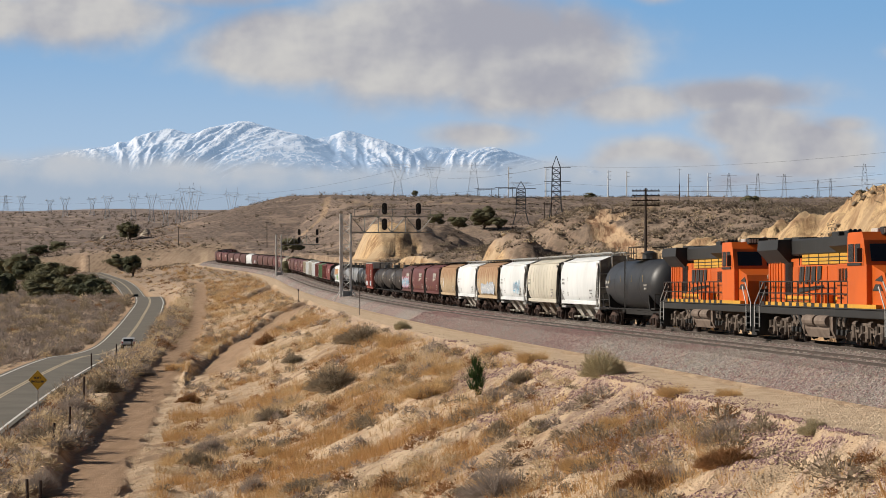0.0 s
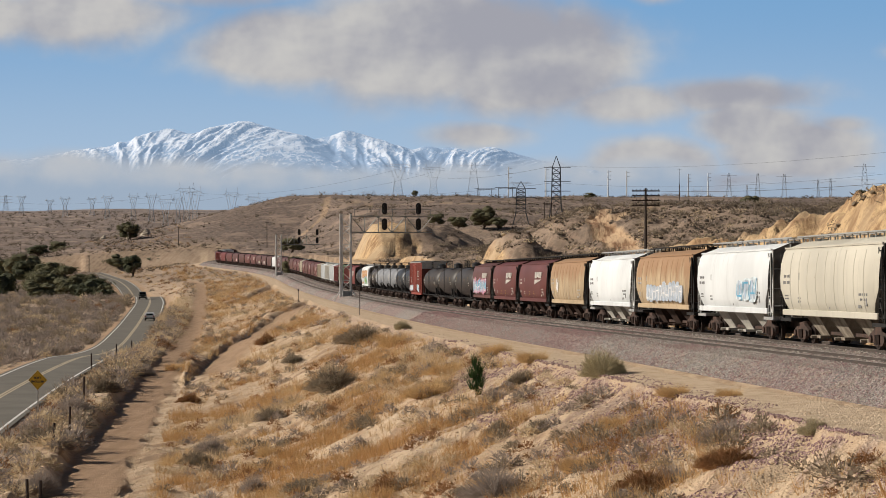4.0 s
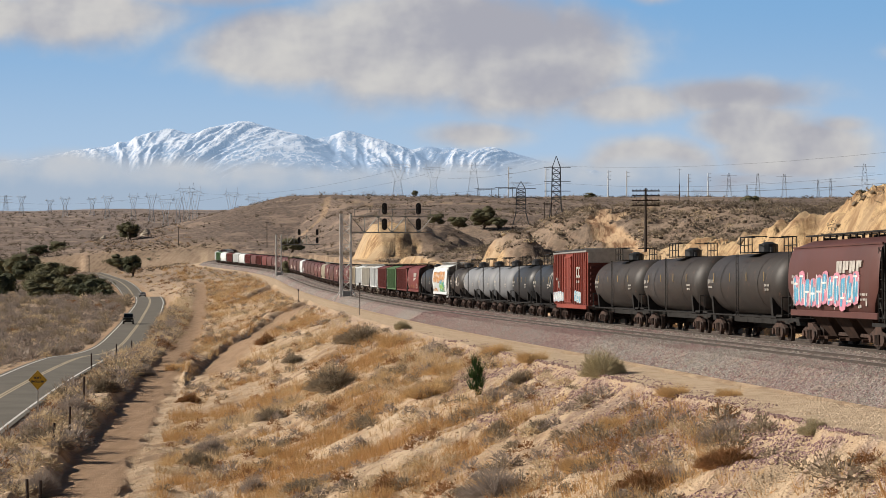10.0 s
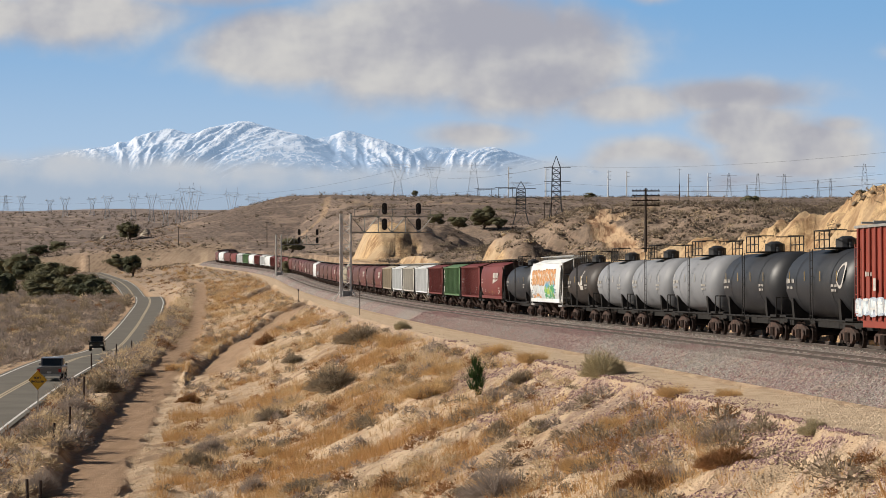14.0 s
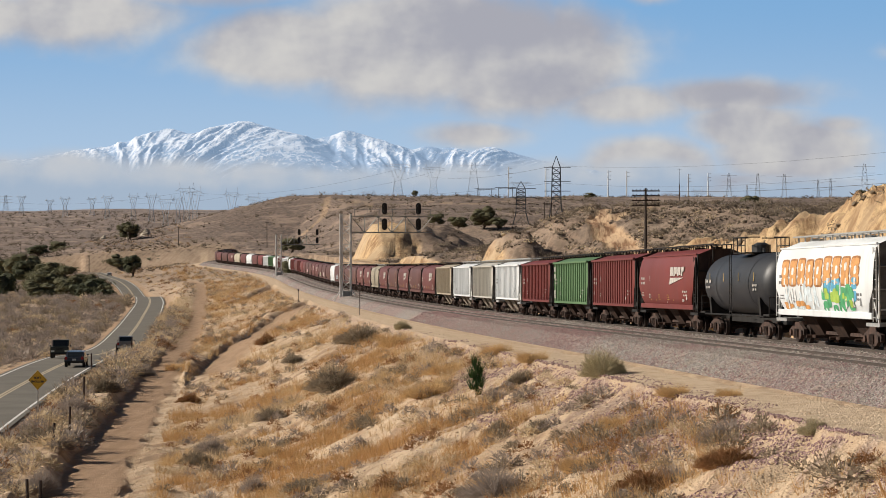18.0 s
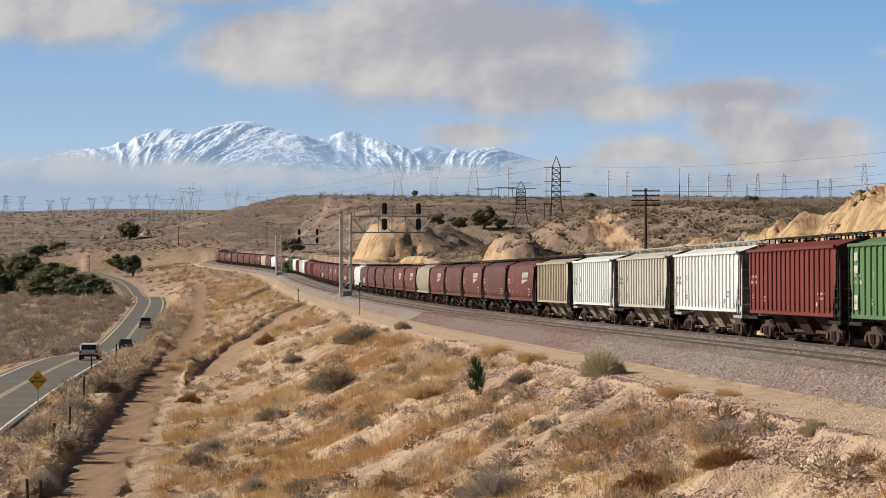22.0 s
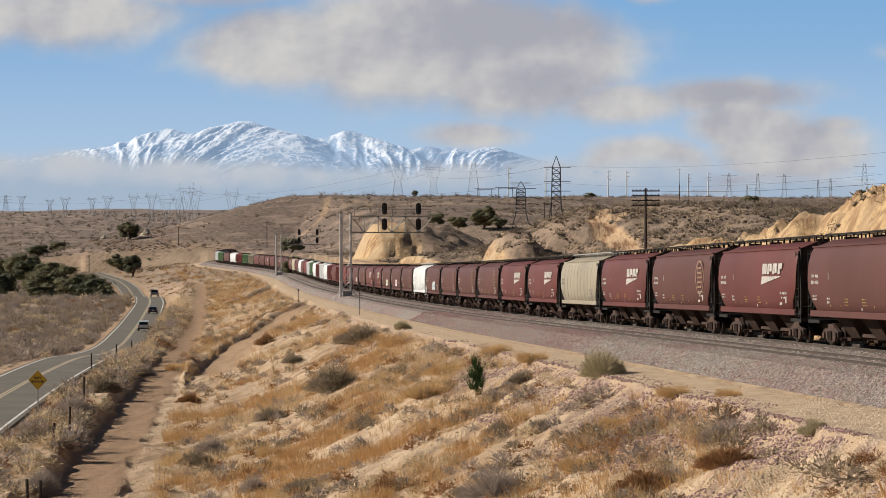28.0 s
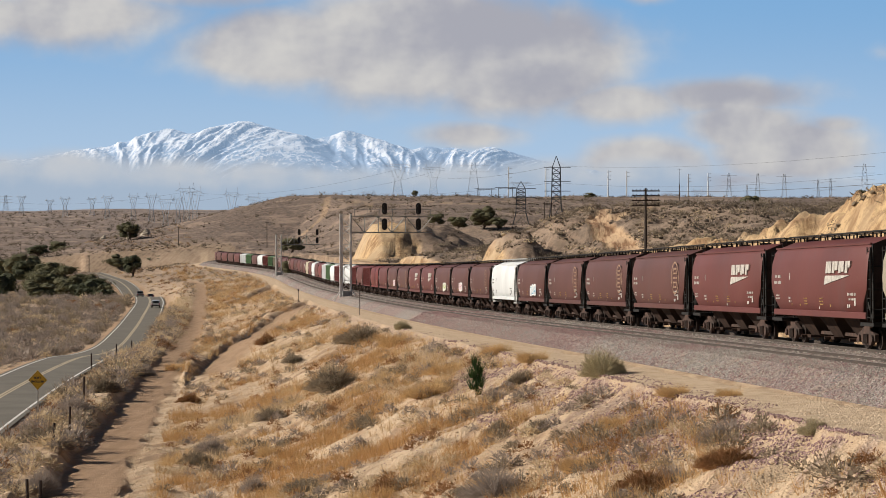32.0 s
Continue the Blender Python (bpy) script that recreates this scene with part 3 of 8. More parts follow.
high = [puff(*b, HIGH_Y) for b in ((60, 25, 330, 62, 1.0), (330, -25, 260, 50, .9), (540, 85, 220, 75, 1.25), (760, 80, 290, 105, 1.35), (930, 120, 200, 100, 1.25), (1020, 60, 90, 80, .85),
                                   (830, 238, 130, 30, .85), (1100, 185, 150, 45, 1.0), (1290, 170, 180, 38, .95), (1330, 225, 130, 52, 1.0), (1480, 222, 70, 22, .75),
                                   (1150, 285, 120, 48, 1.3), (1320, 225, 90, 50, 1.2), (1400, 265, 150, 60, 1.2), (1150, -10, 60, 22, .7), (1300, 330, 300, 30, .8), (1570, 95, 30, 20, .4))]
dark = [puff(*b, HIGH_Y) for b in ((900, 40, 190, 70, .75), (420, 10, 130, 45, .5), (960, 150, 110, 60, .6), (730, 190, 300, 28, .35), (1330, 165, 130, 26, .6), (1290, 205, 70, 40, .4),
                                   (80, 85, 240, 20, .3), (1420, 240, 60, 40, .35), (1300, 325, 260, 30, .45))]
low = [puff(*b, LOW_Y) for b in ((-60, 322, 210, 60, 1.2), (130, 325, 170, 62, 1.25), (300, 332, 160, 56, 1.2), (480, 338, 170, 54, 1.2),
                                 (650, 340, 150, 50, 1.15), (820, 335, 150, 50, 1.15), (970, 325, 130, 52, 1.2), (1150, 322, 140, 50, 1.2),
                                 (1400, 342, 190, 32, .9), (700, 365, 1100, 40, 1.1))]
low_dark = [puff(*b, LOW_Y) for b in ((200, 358, 600, 34, .9), (800, 358, 600, 34, .9), (1300, 352, 400, 34, .8))]


def backdrop(name, y, material, label):
    ob = cloud_sheet(name, y, -1700, 1700, -160, 900, material, label)
    return tagged(ob, category="sky")


backdrop("backdrop_sky", 4890, sky_material(), "clear pale blue sky")
CLOUD_HIGH = cloud_sheet("cloud_high", HIGH_Y, -1500, 1500, -60, 700, cloud_material("high_cloud", high, dark, 0.85, (0.51, 0.50, 0.485), (0.315, 0.32, 0.365), 1, (0.16, 0.80)),
                         "broken white and lilac-grey cumulus cloud")
CLOUD_LOW = cloud_sheet("cloud_low", LOW_Y, -1400, 1400, -40, 320, cloud_material("low_cloud", low, low_dark, 0.65, (0.46, 0.475, 0.50), (0.30, 0.375, 0.475), 5, (0.28, 0.85)),
                        "low pale cloud bank before the mountains")
# ---- rolling stock: local x points along the travel, -y is the sunlit side, z = 0 on the rail ----
def car_paint(name, color, rust=0.25, streak=0.5, rough_=0.55, rust_col=(0.16, 0.075, 0.04), high=0.0):
    k = Nodes(name, rough_)
    co = k.coords()
    rnd = k.n("ObjectInfo").outputs["Random"]
    off = k.n("VectorMath")
    off.operation = "ADD"
    k.put(off.inputs[0], co)
    cmb = k.n("CombineXYZ")
    k.put(cmb.inputs[0], k.math("MULTIPLY", rnd, 60.0))
    k.put(off.inputs[1], cmb.outputs[0])
    v = off.outputs[0]
    tone = k.mix(k.step(k.noise(0.22, 4, vec=v), 0.3, 0.7), color, tuple(c * 0.78 for c in color))
    tone = k.mix(k.math("MULTIPLY", k.math("ABSOLUTE", k.math("SUBTRACT", rnd, 0.5)), 0.5), tone, tuple(c * 0.7 for c in color))
    drip = k.step(k.noise(1.6, 6, 0.65, vec=v, stretch=(1.0, 1.0, 0.10)), 0.52, 0.72)
    dirt = k.mix(k.math("MULTIPLY", drip, streak), tone, tuple(c * 0.45 + 0.035 for c in color))
    spot = k.step(k.noise(2.6, 7, 0.7, vec=v), 0.68 - 0.25 * rust, 0.82 - 0.2 * rust)
    if high:
        sep = k.n("SeparateXYZ")
        k.put(sep.inputs[0], co)
        worn = k.math("ADD", k.step(sep.outputs[2], 1.8, 4.2), k.math("MULTIPLY", k.math("SUBTRACT", k.noise(0.9, 6, 0.65, vec=v, stretch=(1.0, 1.0, 0.3)), 0.5), 2.0))
        dirt = k.mix(k.math("MULTIPLY", k.step(worn, 0.25, 0.9), high), dirt, rust_col)
    k.color(k.mix(k.math("MULTIPLY", spot, 0.75), dirt, rust_col))
    k.bump(k.noise(3.0, 4, vec=v), 0.12, 0.03)
    return k.m


PAINT = {
    "maroon": car_paint("maroon_paint", (0.122, 0.032, 0.028), 0.18, 0.45),
    "brown": car_paint("brown_red_paint", (0.102, 0.036, 0.030), 0.2, 0.45),
    "red": car_paint("oxide_red_paint", (0.165, 0.028, 0.024), 0.15, 0.4),
    "boxred": car_paint("boxcar_red_paint", (0.27, 0.048, 0.030), 0.25, 0.5),
    # boxcar red darkened to paint the shade on its ends; rust and streaks are wear
    "boxend": car_paint("boxcar_end_shaded_paint", (0.10, 0.022, 0.017), 0.35, 0.7, 0.8),
    "white": car_paint("white_car_paint", (0.72, 0.745, 0.755), 0.12, 0.35),
    "beige": car_paint("beige_car_paint", (0.55, 0.515, 0.43), 0.15, 0.35),
    "grey": car_paint("pale_grey_paint", (0.50, 0.48, 0.43), 0.35, 0.9),
    "tan": car_paint("tan_car_paint", (0.43, 0.37, 0.28), 0.45, 1.0),
    "rust": car_paint("rusty_tan_paint", (0.44, 0.33, 0.205), 0.5, 0.9, 0.8, (0.255, 0.135, 0.065), 0.8),
    "cream": car_paint("cream_car_paint", (0.32, 0.28, 0.21), 0.15, 0.6),
    "green": car_paint("green_car_paint", (0.095, 0.185, 0.080), 0.2, 0.5),
    "black": car_paint("black_tank_paint", (0.024, 0.026, 0.031), 0.2, 0.5, 0.5, (0.07, 0.05, 0.04)),
    "rusty_black": car_paint("rusty_black_paint", (0.030, 0.023, 0.020), 0.5, 0.7, 0.58, (0.12, 0.06, 0.04)),
    "greytank": car_paint("grey_tank_paint", (0.24, 0.25, 0.27), 0.15, 0.6, 0.6),
    "orange": car_paint("orange_loco_paint", (0.62, 0.115, 0.012), 0.05, 0.3, 0.4),
    "yellow": car_paint("yellow_loco_paint", (0.62, 0.33, 0.035), 0.05, 0.4, 0.5),
    "loco_black": car_paint("black_loco_paint", (0.02, 0.02, 0.02), 0.1, 0.4, 0.5),
}
IRON = plain("truck_iron", (0.050, 0.038, 0.034), 0.85, 0.0, 0.4, 2.5, (0.10, 0.062, 0.05))
WHEEL_IRON = plain("wheel_iron", (0.045, 0.034, 0.03), 0.7, 0.2, 0.3, 4)
TREAD = plain("bright_tread", (0.5, 0.48, 0.46), 0.3, 1.0, 0.1)
GRIME = plain("grimy_hopper_steel", (0.060, 0.035, 0.026), 0.9, 0, 0.4, 2, (0.035, 0.024, 0.02))
GALV = plain("galvanised_steel", (0.46, 0.46, 0.45), 0.5, 0.5, 0.2, 3)
DARK_STEEL = plain("dark_steel", (0.035, 0.033, 0.032), 0.65, 0.2, 0.3, 3)
FUEL_GREY = plain("dusty_fuel_tank", (0.19, 0.145, 0.115), 0.75, 0.1, 0.35, 2, (0.125, 0.09, 0.068))
DUSTY = plain("dusty_truck", (0.15, 0.115, 0.09), 0.85, 0.1, 0.5, 4, (0.05, 0.038, 0.03))
MARK = plain("white_marking", (0.50, 0.47, 0.43), 0.6, 0, 0.35, 4)
MARK_Y = plain("yellow_marking", (0.40, 0.27, 0.08), 0.6, 0, 0.15, 4)
MARK_G = plain("grey_marking", (0.20, 0.20, 0.20), 0.6, 0, 0.2, 4)
BOARD = plain("walkway_steel", (0.27, 0.27, 0.26), 0.7, 0.2, 0.3, 3)
# hopper ends: shade put into the colour, dark brown and dull grey
END_SHADE = plain("grimy_end_sheet", (0.035, 0.019, 0.016), 0.9, 0, 0.4, 2, (0.06, 0.035, 0.028))
END_PALE_SHADE = plain("stained_end_sheet", (0.20, 0.19, 0.175), 0.85, 0, 0.5, 1.5, (0.10, 0.09, 0.08))
WEATHERED = plain("weathered_hopper_bottom", (0.34, 0.30, 0.24), 0.85, 0, 0.5, 1.5, (0.13, 0.10, 0.075))
FADED = plain("faded_emblem", (0.30, 0.20, 0.13), 0.7, 0, 0.4, 3, (0.17, 0.08, 0.055))
MARK_B = plain("black_marking", (0.03, 0.03, 0.03), 0.6, 0, 0.15, 4)
for m in (IRON, GRIME, DARK_STEEL, WHEEL_IRON):
    m.node_tree.nodes["Principled BSDF"].inputs["Specular IOR Level"].default_value = 0.12
CAB_GLASS = plain("cab_glass", (0.012, 0.016, 0.022), 0.08, 0.0, 0.1)
LENS = plain("lamp_lens", (0.75, 0.74, 0.68), 0.15, 0.2, 0.1)
SPRAY = {n: plain("spray_" + n, c, 0.6, 0, 0.35, 2.5) for n, c in dict(
    blue=(0.10, 0.36, 0.55), pink=(0.62, 0.25, 0.33), white=(0.75, 0.74, 0.72), orange=(0.62, 0.30, 0.10), green=(0.08, 0.36, 0.16),
    black=(0.03, 0.03, 0.035), pale=(0.62, 0.70, 0.74), lime=(0.35, 0.50, 0.08), rust=(0.34, 0.15, 0.05), grey=(0.40, 0.46, 0.54)).items()}

MESHES = {}


def shared(key, make, smooth=False):
    """One mesh for each kind of part."""
    if key not in MESHES:
        bm = bmesh.new()
        make(bm)
        MESHES[key] = mesh_from(key.split("|")[0], bm, DARK_STEEL, smooth)
    return MESHES[key]


def pd(name, me, parent, material, m=None, label=""):
    ob = part_data(name, me, parent, m)
    ob.material_slots[0].link = "OBJECT"
    ob.material_slots[0].material = material
    return tagged(ob, label) if label else ob


def make_side_frame(bm):
    pts = [(-1.15, .62), (-1.15, .36), (-.72, .32), (-.50, .18), (.50, .18), (.72, .32), (1.15, .36), (1.15, .62), (.62, .78), (.34, .92),
           (-.34, .92), (-.62, .78)]
    prism(bm, pts, "y", -0.08, 0.08)
    for s in (-1, 1):
        rod(bm, (s * .89, -.16, .44), (s * .89, .1, .44), .15, 8)
        for q in (-.2, 0, .2):
            rod(bm, (q, -.1, .24), (q, -.1, .62), .075, 6)


def make_wheelset(bm):
    rod(bm, (0, -.8, 0), (0, .8, 0), .08, 8)
    for s in (-1, 1):
        rod(bm, (0, s * .68, 0), (0, s * .81, 0), .42, 20)
        rod(bm, (0, s * .64, 0), (0, s * .68, 0), .45, 20)
        rod(bm, (0, s * .81, 0), (0, s * .84, 0), .17, 10)


def bogie(car, x, dusty=None):
    m = dusty or IRON
    bg = pd("bogie", shared("bolster", lambda bm: (box(bm, 0, 0, .62, .42, 2.1, .3, bevel=.03), box(bm, 0, 0, .8, .7, .7, .12))), car, m,
            pose(x, 0, 0))
    sf = shared("side_frame", make_side_frame)
    ws = shared("wheelset", make_wheelset)
    for s in (-1, 1):
        pd("side_frame", sf, bg, m, pose(0, s * 1.0, 0, 0, 0, 0 if s < 0 else 180))
        pd("wheelset", ws, bg, WHEEL_IRON, pose(s * .89, 0, .42), "worn steel wheelset")
    return bg


def make_coupler(bm):
    box(bm, 0, 0, .86, .9, .16, .2, bevel=.02)
    box(bm, .5, .03, .86, .26, .3, .3, bevel=.05)
    rod(bm, (.35, -.25, .75), (.55, -.15, .45), .03)


def couplers(car, half):
    me = shared("coupler", make_coupler)
    pd("coupler", me, car, IRON, pose(half - .42, 0, 0))
    pd("coupler", me, car, IRON, pose(-half + .42, 0, 0, 0, 0, 180))


def make_ladder(bm, h=2.9, w=.42, n=8):
    for s in (-1, 1):
        rod(bm, (s * w / 2, 0, 0), (s * w / 2, 0, h), .022, 5)
    for i in range(n):
        z = .15 + (h - .3) * i / (n - 1)
        rod(bm, (-w / 2, 0, z), (w / 2, 0, z), .018, 5)


def bars(car, rows, y, mat=None):
    """Lettering too small to read: thin plates on the side. rows: (x, z, width, height)."""
    bm = bmesh.new()
    for x, z, w, h in rows:
        n = max(1, int(w / (h * 0.85)))
        yy = y(z) if callable(y) else y
        for i in range(n):
            if i % 5 != 3:
                box(bm, x + (i - (n - 1) / 2) * w / n, yy, z, w / n * 0.66, .012, h * (.8 if i % 3 else 1.0))
    return tagged(part("markings", bm, mat or MARK, car), "small painted lettering", kind="stuff")


def blot(x, z, w, h, skew, n=10):
    """Outline of a rounded, slanted block."""
    return [(x + w / 2 * math.copysign(abs(math.cos(a)) ** .5, math.cos(a)) + skew * math.sin(a) * h / 2,
             z + h / 2 * math.copysign(abs(math.sin(a)) ** .5, math.sin(a))) for a in (2 * math.pi * i / n + .3 for i in range(n))]


def spray(car, rng, x0, x1, z0, z1, y, colors, density=1.0):
    """A painted tag: a clouded ground, rounded block letters, thin outlines."""
    h = z1 - z0
    n = int(max(3, (x1 - x0) / 1.15 * density))
    cells = [(x0 + (i + .5) * (x1 - x0) / n, (z0 + z1) / 2 + rng.uniform(-.08, .08) * h, rng.uniform(-.1, .35)) for i in range(n)]
    w = (x1 - x0) / n
    for ci, c in enumerate(colors):
        bm = bmesh.new()
        last = ci == len(colors) - 1

        def plate(pts, k):
            bm.faces.new([bm.verts.new((px_, y - .010 - .006 * ci - .0004 * k, pz)) for px_, pz in pts])
        for i, (cx, cz, sk) in enumerate(cells):
            if ci == 0 and not last:
                plate(blot(cx, cz, w * 1.15, h * rng.uniform(.8, 1.05), sk), i)
            elif not last:
                plate(blot(cx - w * .18, cz, w * .36, h * .8, sk), i)
                plate(blot(cx + w * .2, cz + h * rng.uniform(-.2, .2), w * .34, h * .42, sk), i + 20)
            else:
                for q in (-.42, .02, .40):
                    plate(blot(cx + q * w, cz + h * rng.uniform(-.12, .12), .10, h * rng.uniform(.4, .85), sk + rng.uniform(-.25, .25)), i)
                plate(blot(cx, cz + h * rng.uniform(-.35, .35), w * .7, .09, sk), i + 20)
        tagged(part("spray_paint", bm, SPRAY[c], car), c + " spray paint", kind="stuff")


# --- covered hopper ---
def section(kind):
    if kind == "round":
        return [(1.30, 1.35), (1.48, 1.50), (1.58, 1.85), (1.625, 2.4), (1.625, 2.9), (1.58, 3.5), (1.47, 3.98), (1.34, 4.18)]
    return [(1.40, 1.40), (1.55, 1.42), (1.56, 2.0), (1.56, 2.6), (1.56, 3.2), (1.56, 3.8), (1.54, 4.12), (1.44, 4.2)]


def half_len(kind, z, half):
    if kind == "round":
        return half - 2.05 + 1.05 * float(sstep(1.3, 2.6, np.array(z))) - .12 * float(sstep(3.6, 4.2, np.array(z)))
    return half - 1.6 + .55 * float(sstep(1.3, 2.8, np.array(z)))


def make_hopper_shell(kind, half):
    def make(bm):
        sec = section(kind)
        ring = [(-y, z) for y, z in sec] + [(-.5, 4.5), (.5, 4.5)] + [(y, z) for y, z in sec[::-1]]
        st = [-1, -.98, -.5, 0, .5, .98, 1]
        cols = []
        for t in st:
            cols.append([bm.verts.new((t * half_len(kind, z, half), y * (0.965 if abs(t) == 1 else 1), z)) for y, z in ring])
        n = len(ring)
        for a, b in zip(cols, cols[1:]):
            for i in range(n):
                bm.faces.new((a[i], a[(i + 1) % n], b[(i + 1) % n], b[i]))
        bmesh.ops.recalc_face_normals(bm, faces=bm.faces)
    return make


def make_hopper_end(kind, half):
    """The curved sheet that closes one end of the shell, with two stiffening ribs; +x points outwards."""
    def make(bm):
        sec = section(kind)
        ring = [(-y, z) for y, z in sec] + [(-.5, 4.5), (.5, 4.5)] + [(y, z) for y, z in sec[::-1]]
        bm.faces.new([bm.verts.new((half_len(kind, z, half) - .004, y * .965, z)) for y, z in ring])
        for q in (-.7, .7):
            for z0, z1 in ((1.5, 2.6), (2.6, 4.0)):
                rod(bm, (half_len(kind, z0, half) + .02, q, z0), (half_len(kind, z1, half) + .02, q, z1), .05, 5)
        bmesh.ops.recalc_face_normals(bm, faces=bm.faces)
    return make


def make_running_board(half):
    def make(bm):
        h = half - .35
        for s in (-.42, .42):
            box(bm, 0, s, 4.72, 2 * h, .3, .035)
            for i in range(15):
                x = -h + .3 + (2 * h - .6) * i / 14
                box(bm, x, s, 4.60, .05, .06, .24)
        box(bm, 0, -.6, 4.735, 2 * h, .03, .06)
        for i in range(4):
            rod(bm, (-h + 1.8 + i * (2 * h - 3.6) / 3, 0, 4.45), (-h + 1.8 + i * (2 * h - 3.6) / 3, 0, 4.62), .3, 10)
    return make


def make_hopper_bay(bm):
    w0, w1 = 1.22, .72
    A = [bm.verts.new(p) for p in ((-w0, -1.3, 1.46), (w0, -1.3, 1.46), (w0, 1.3, 1.46), (-w0, 1.3, 1.46))]
    B = [bm.verts.new(p) for p in ((-w1, -.55, .36), (w1, -.55, .36), (w1, .55, .36), (-w1, .55, .36))]
    for i in range(4):
        bm.faces.new((A[i], A[(i + 1) % 4], B[(i + 1) % 4], B[i]))
    bm.faces.new(B)
    bm.faces.new(A[::-1])
    bmesh.ops.recalc_face_normals(bm, faces=bm.faces)
    box(bm, 0, 0, .33, 1.2, 1.9, .12)
    for s in (-1, 1):
        rod(bm, (0, s * .9, .33), (0, s * 1.2, .33), .07, 6)


def make_end_frame(bm):
    """Platform, posts and slope sheet at a car's end; +x points outwards, x = 0 at the striker."""
    box(bm, -.9, 0, 1.02, 1.8, 2.9, .14)
    for s in (-1, 1):
        rod(bm, (-.25, s * 1.38, 1.0), (-.55, s * 1.30, 4.15), .045, 5)
        rod(bm, (-.25, s * .5, 1.0), (-.5, s * .5, 4.45), .04, 5)
        rod(bm, (-.25, s * 1.38, 1.05), (-1.6, s * 1.38, 2.7), .04, 5)
    for z in (1.6, 2.4, 3.3):
        rod(bm, (-.30 - (z - 1) * .085, -1.38, z), (-.30 - (z - 1) * .085, 1.38, z), .03, 5)
    box(bm, -.35, .3, 1.9, .25, .5, .6)
    v = [bm.verts.new(p) for p in ((-.85, -1.3, 2.5), (-.85, 1.3, 2.5), (-2.9, 1.3, 1.2), (-2.9, -1.3, 1.2))]
    bm.faces.new(v)


def hopper(color, kind="round", half=8.5, bay=None, ends=None, board=None, label="", logo="", rng=None, tag=None):
    car = thing("hopper_car", label or f"{color} covered hopper car rolling on the far track", "freight car", "freight train")
    p = PAINT[color]
    light = color in ("white", "beige", "grey", "cream")
    e = ends or (GALV if light and color == "white" else DARK_STEEL)
    pd("shell", shared(f"shell|{kind}{half}", make_hopper_shell(kind, half), kind == "round"), car, p)
    bd = pd("running_board", shared(f"running_board|{half}", make_running_board(half)), car, board or (GALV if light else DARK_STEEL))
    bays = 3
    bmesh_bay = shared("hopper_bay", make_hopper_bay)
    pitch = (2 * half - 6.2) / bays
    for i in range(bays):
        pd("hopper_bay", bmesh_bay, car, bay or GRIME, Matrix.Translation(((i - (bays - 1) / 2) * pitch * 1.04, 0, 0)))
    ef = shared("end_frame", make_end_frame)
    lad = shared("ladder", make_ladder)
    for s in (-1, 1):
        # end sheets are coloured darker than the shell to paint their shade
        pd("end_sheet", shared(f"end_sheet|{kind}{half}", make_hopper_end(kind, half)), car, END_PALE_SHADE if light else END_SHADE, pose(0, 0, 0, 0, 0, 0 if s > 0 else 180),
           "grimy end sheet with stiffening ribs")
        pd("end_frame", ef, car, e, pose(s * (half - .55), 0, 0, 0, 0, 0 if s > 0 else 180))
        for q in (-1, 1):
            pd("ladder", lad, car, e, pose(s * (half - 1.0), q * 1.5, 1.15, 0, 0, 0))
        pd("side_sill", shared(f"side_sill|{half}", lambda bm: box(bm, 0, 0, 1.36, 2 * half - 2.6, .12, .26, bevel=.02)), car, p,
           pose(0, s * 1.5, 0))
        bogie(car, s * (half - 2.75))
    pd("centre_sill", shared(f"centre_sill|{half}", lambda bm: (box(bm, 0, 0, .84, 2 * half - 1.2, .5, .5), box(bm, 0, .7, .62, 2 * half - 7.5, .12, .45), box(bm, 0, -.5, .5, 2 * half - 8, .1, .14))), car, IRON)
    couplers(car, half)
    if kind == "ribbed":
        n = 18
        for i in range(n):
            x = (i - (n - 1) / 2) * (2 * half - 2.6) / n
            pd("side_post", shared("side_post", lambda bm: box(bm, 0, 0, 2.76, .085, .09, 2.72, bevel=.015)), car, p, pose(x, -1.59, 0))
        pd("top_chord", shared(f"top_chord|{half}", lambda bm: box(bm, 0, 0, 4.16, 2 * half - 2.0, .16, .14, bevel=.02)), car, p, pose(0, -1.56, 0))
    else:
        pd("eave_strip", shared(f"eave_strip|{half}", lambda bm: box(bm, 0, 0, 4.2, 2 * half - 2.2, .07, .07)), car, p, pose(0, -1.36, 0))
    # markings: local -x is the far end, seen to the left
    y = -1.645 if kind == "round" else -1.60
    sec_y, sec_z = np.array(section("round")).T
    on_side = (lambda z: -float(np.interp(z, sec_z, sec_y)) - .006) if kind == "round" else -1.575
    mk = MARK_G if light else MARK
    bars(car, [(-half + 2.3, 2.95, 1.0, .15), (-half + 2.3, 2.68, 1.2, .16), (-half + 2.2, 2.1, .6, .07), (-half + 2.2, 1.97, .7, .07),
               (half - 3.0, 2.2, 1.2, .12), (half - 3.0, 2.0, .9, .10), (-half + 4.3, 2.0, .45, .10), (-half + 4.3, 1.85, .45, .10), (-half + 4.4, 2.95, .12, .3), (half - 3.6, 1.75, .5, .2), (half - 2.6, 1.9, .3, .3), (0.4, 1.62, .16, .12)],
         on_side, mk)
    if logo == "block":
        bm = bmesh.new()
        for i, (w0, low) in enumerate(((.40, 0), (.40, .12), (.36, .05), (.30, .22))):
            x = half - 6.7 + i * .95
            prism(bm, [(x, 3.06), (x + .36, 3.06), (x + .50, 3.54), (x + .14, 3.54)], "y", y + .07, y - .012)
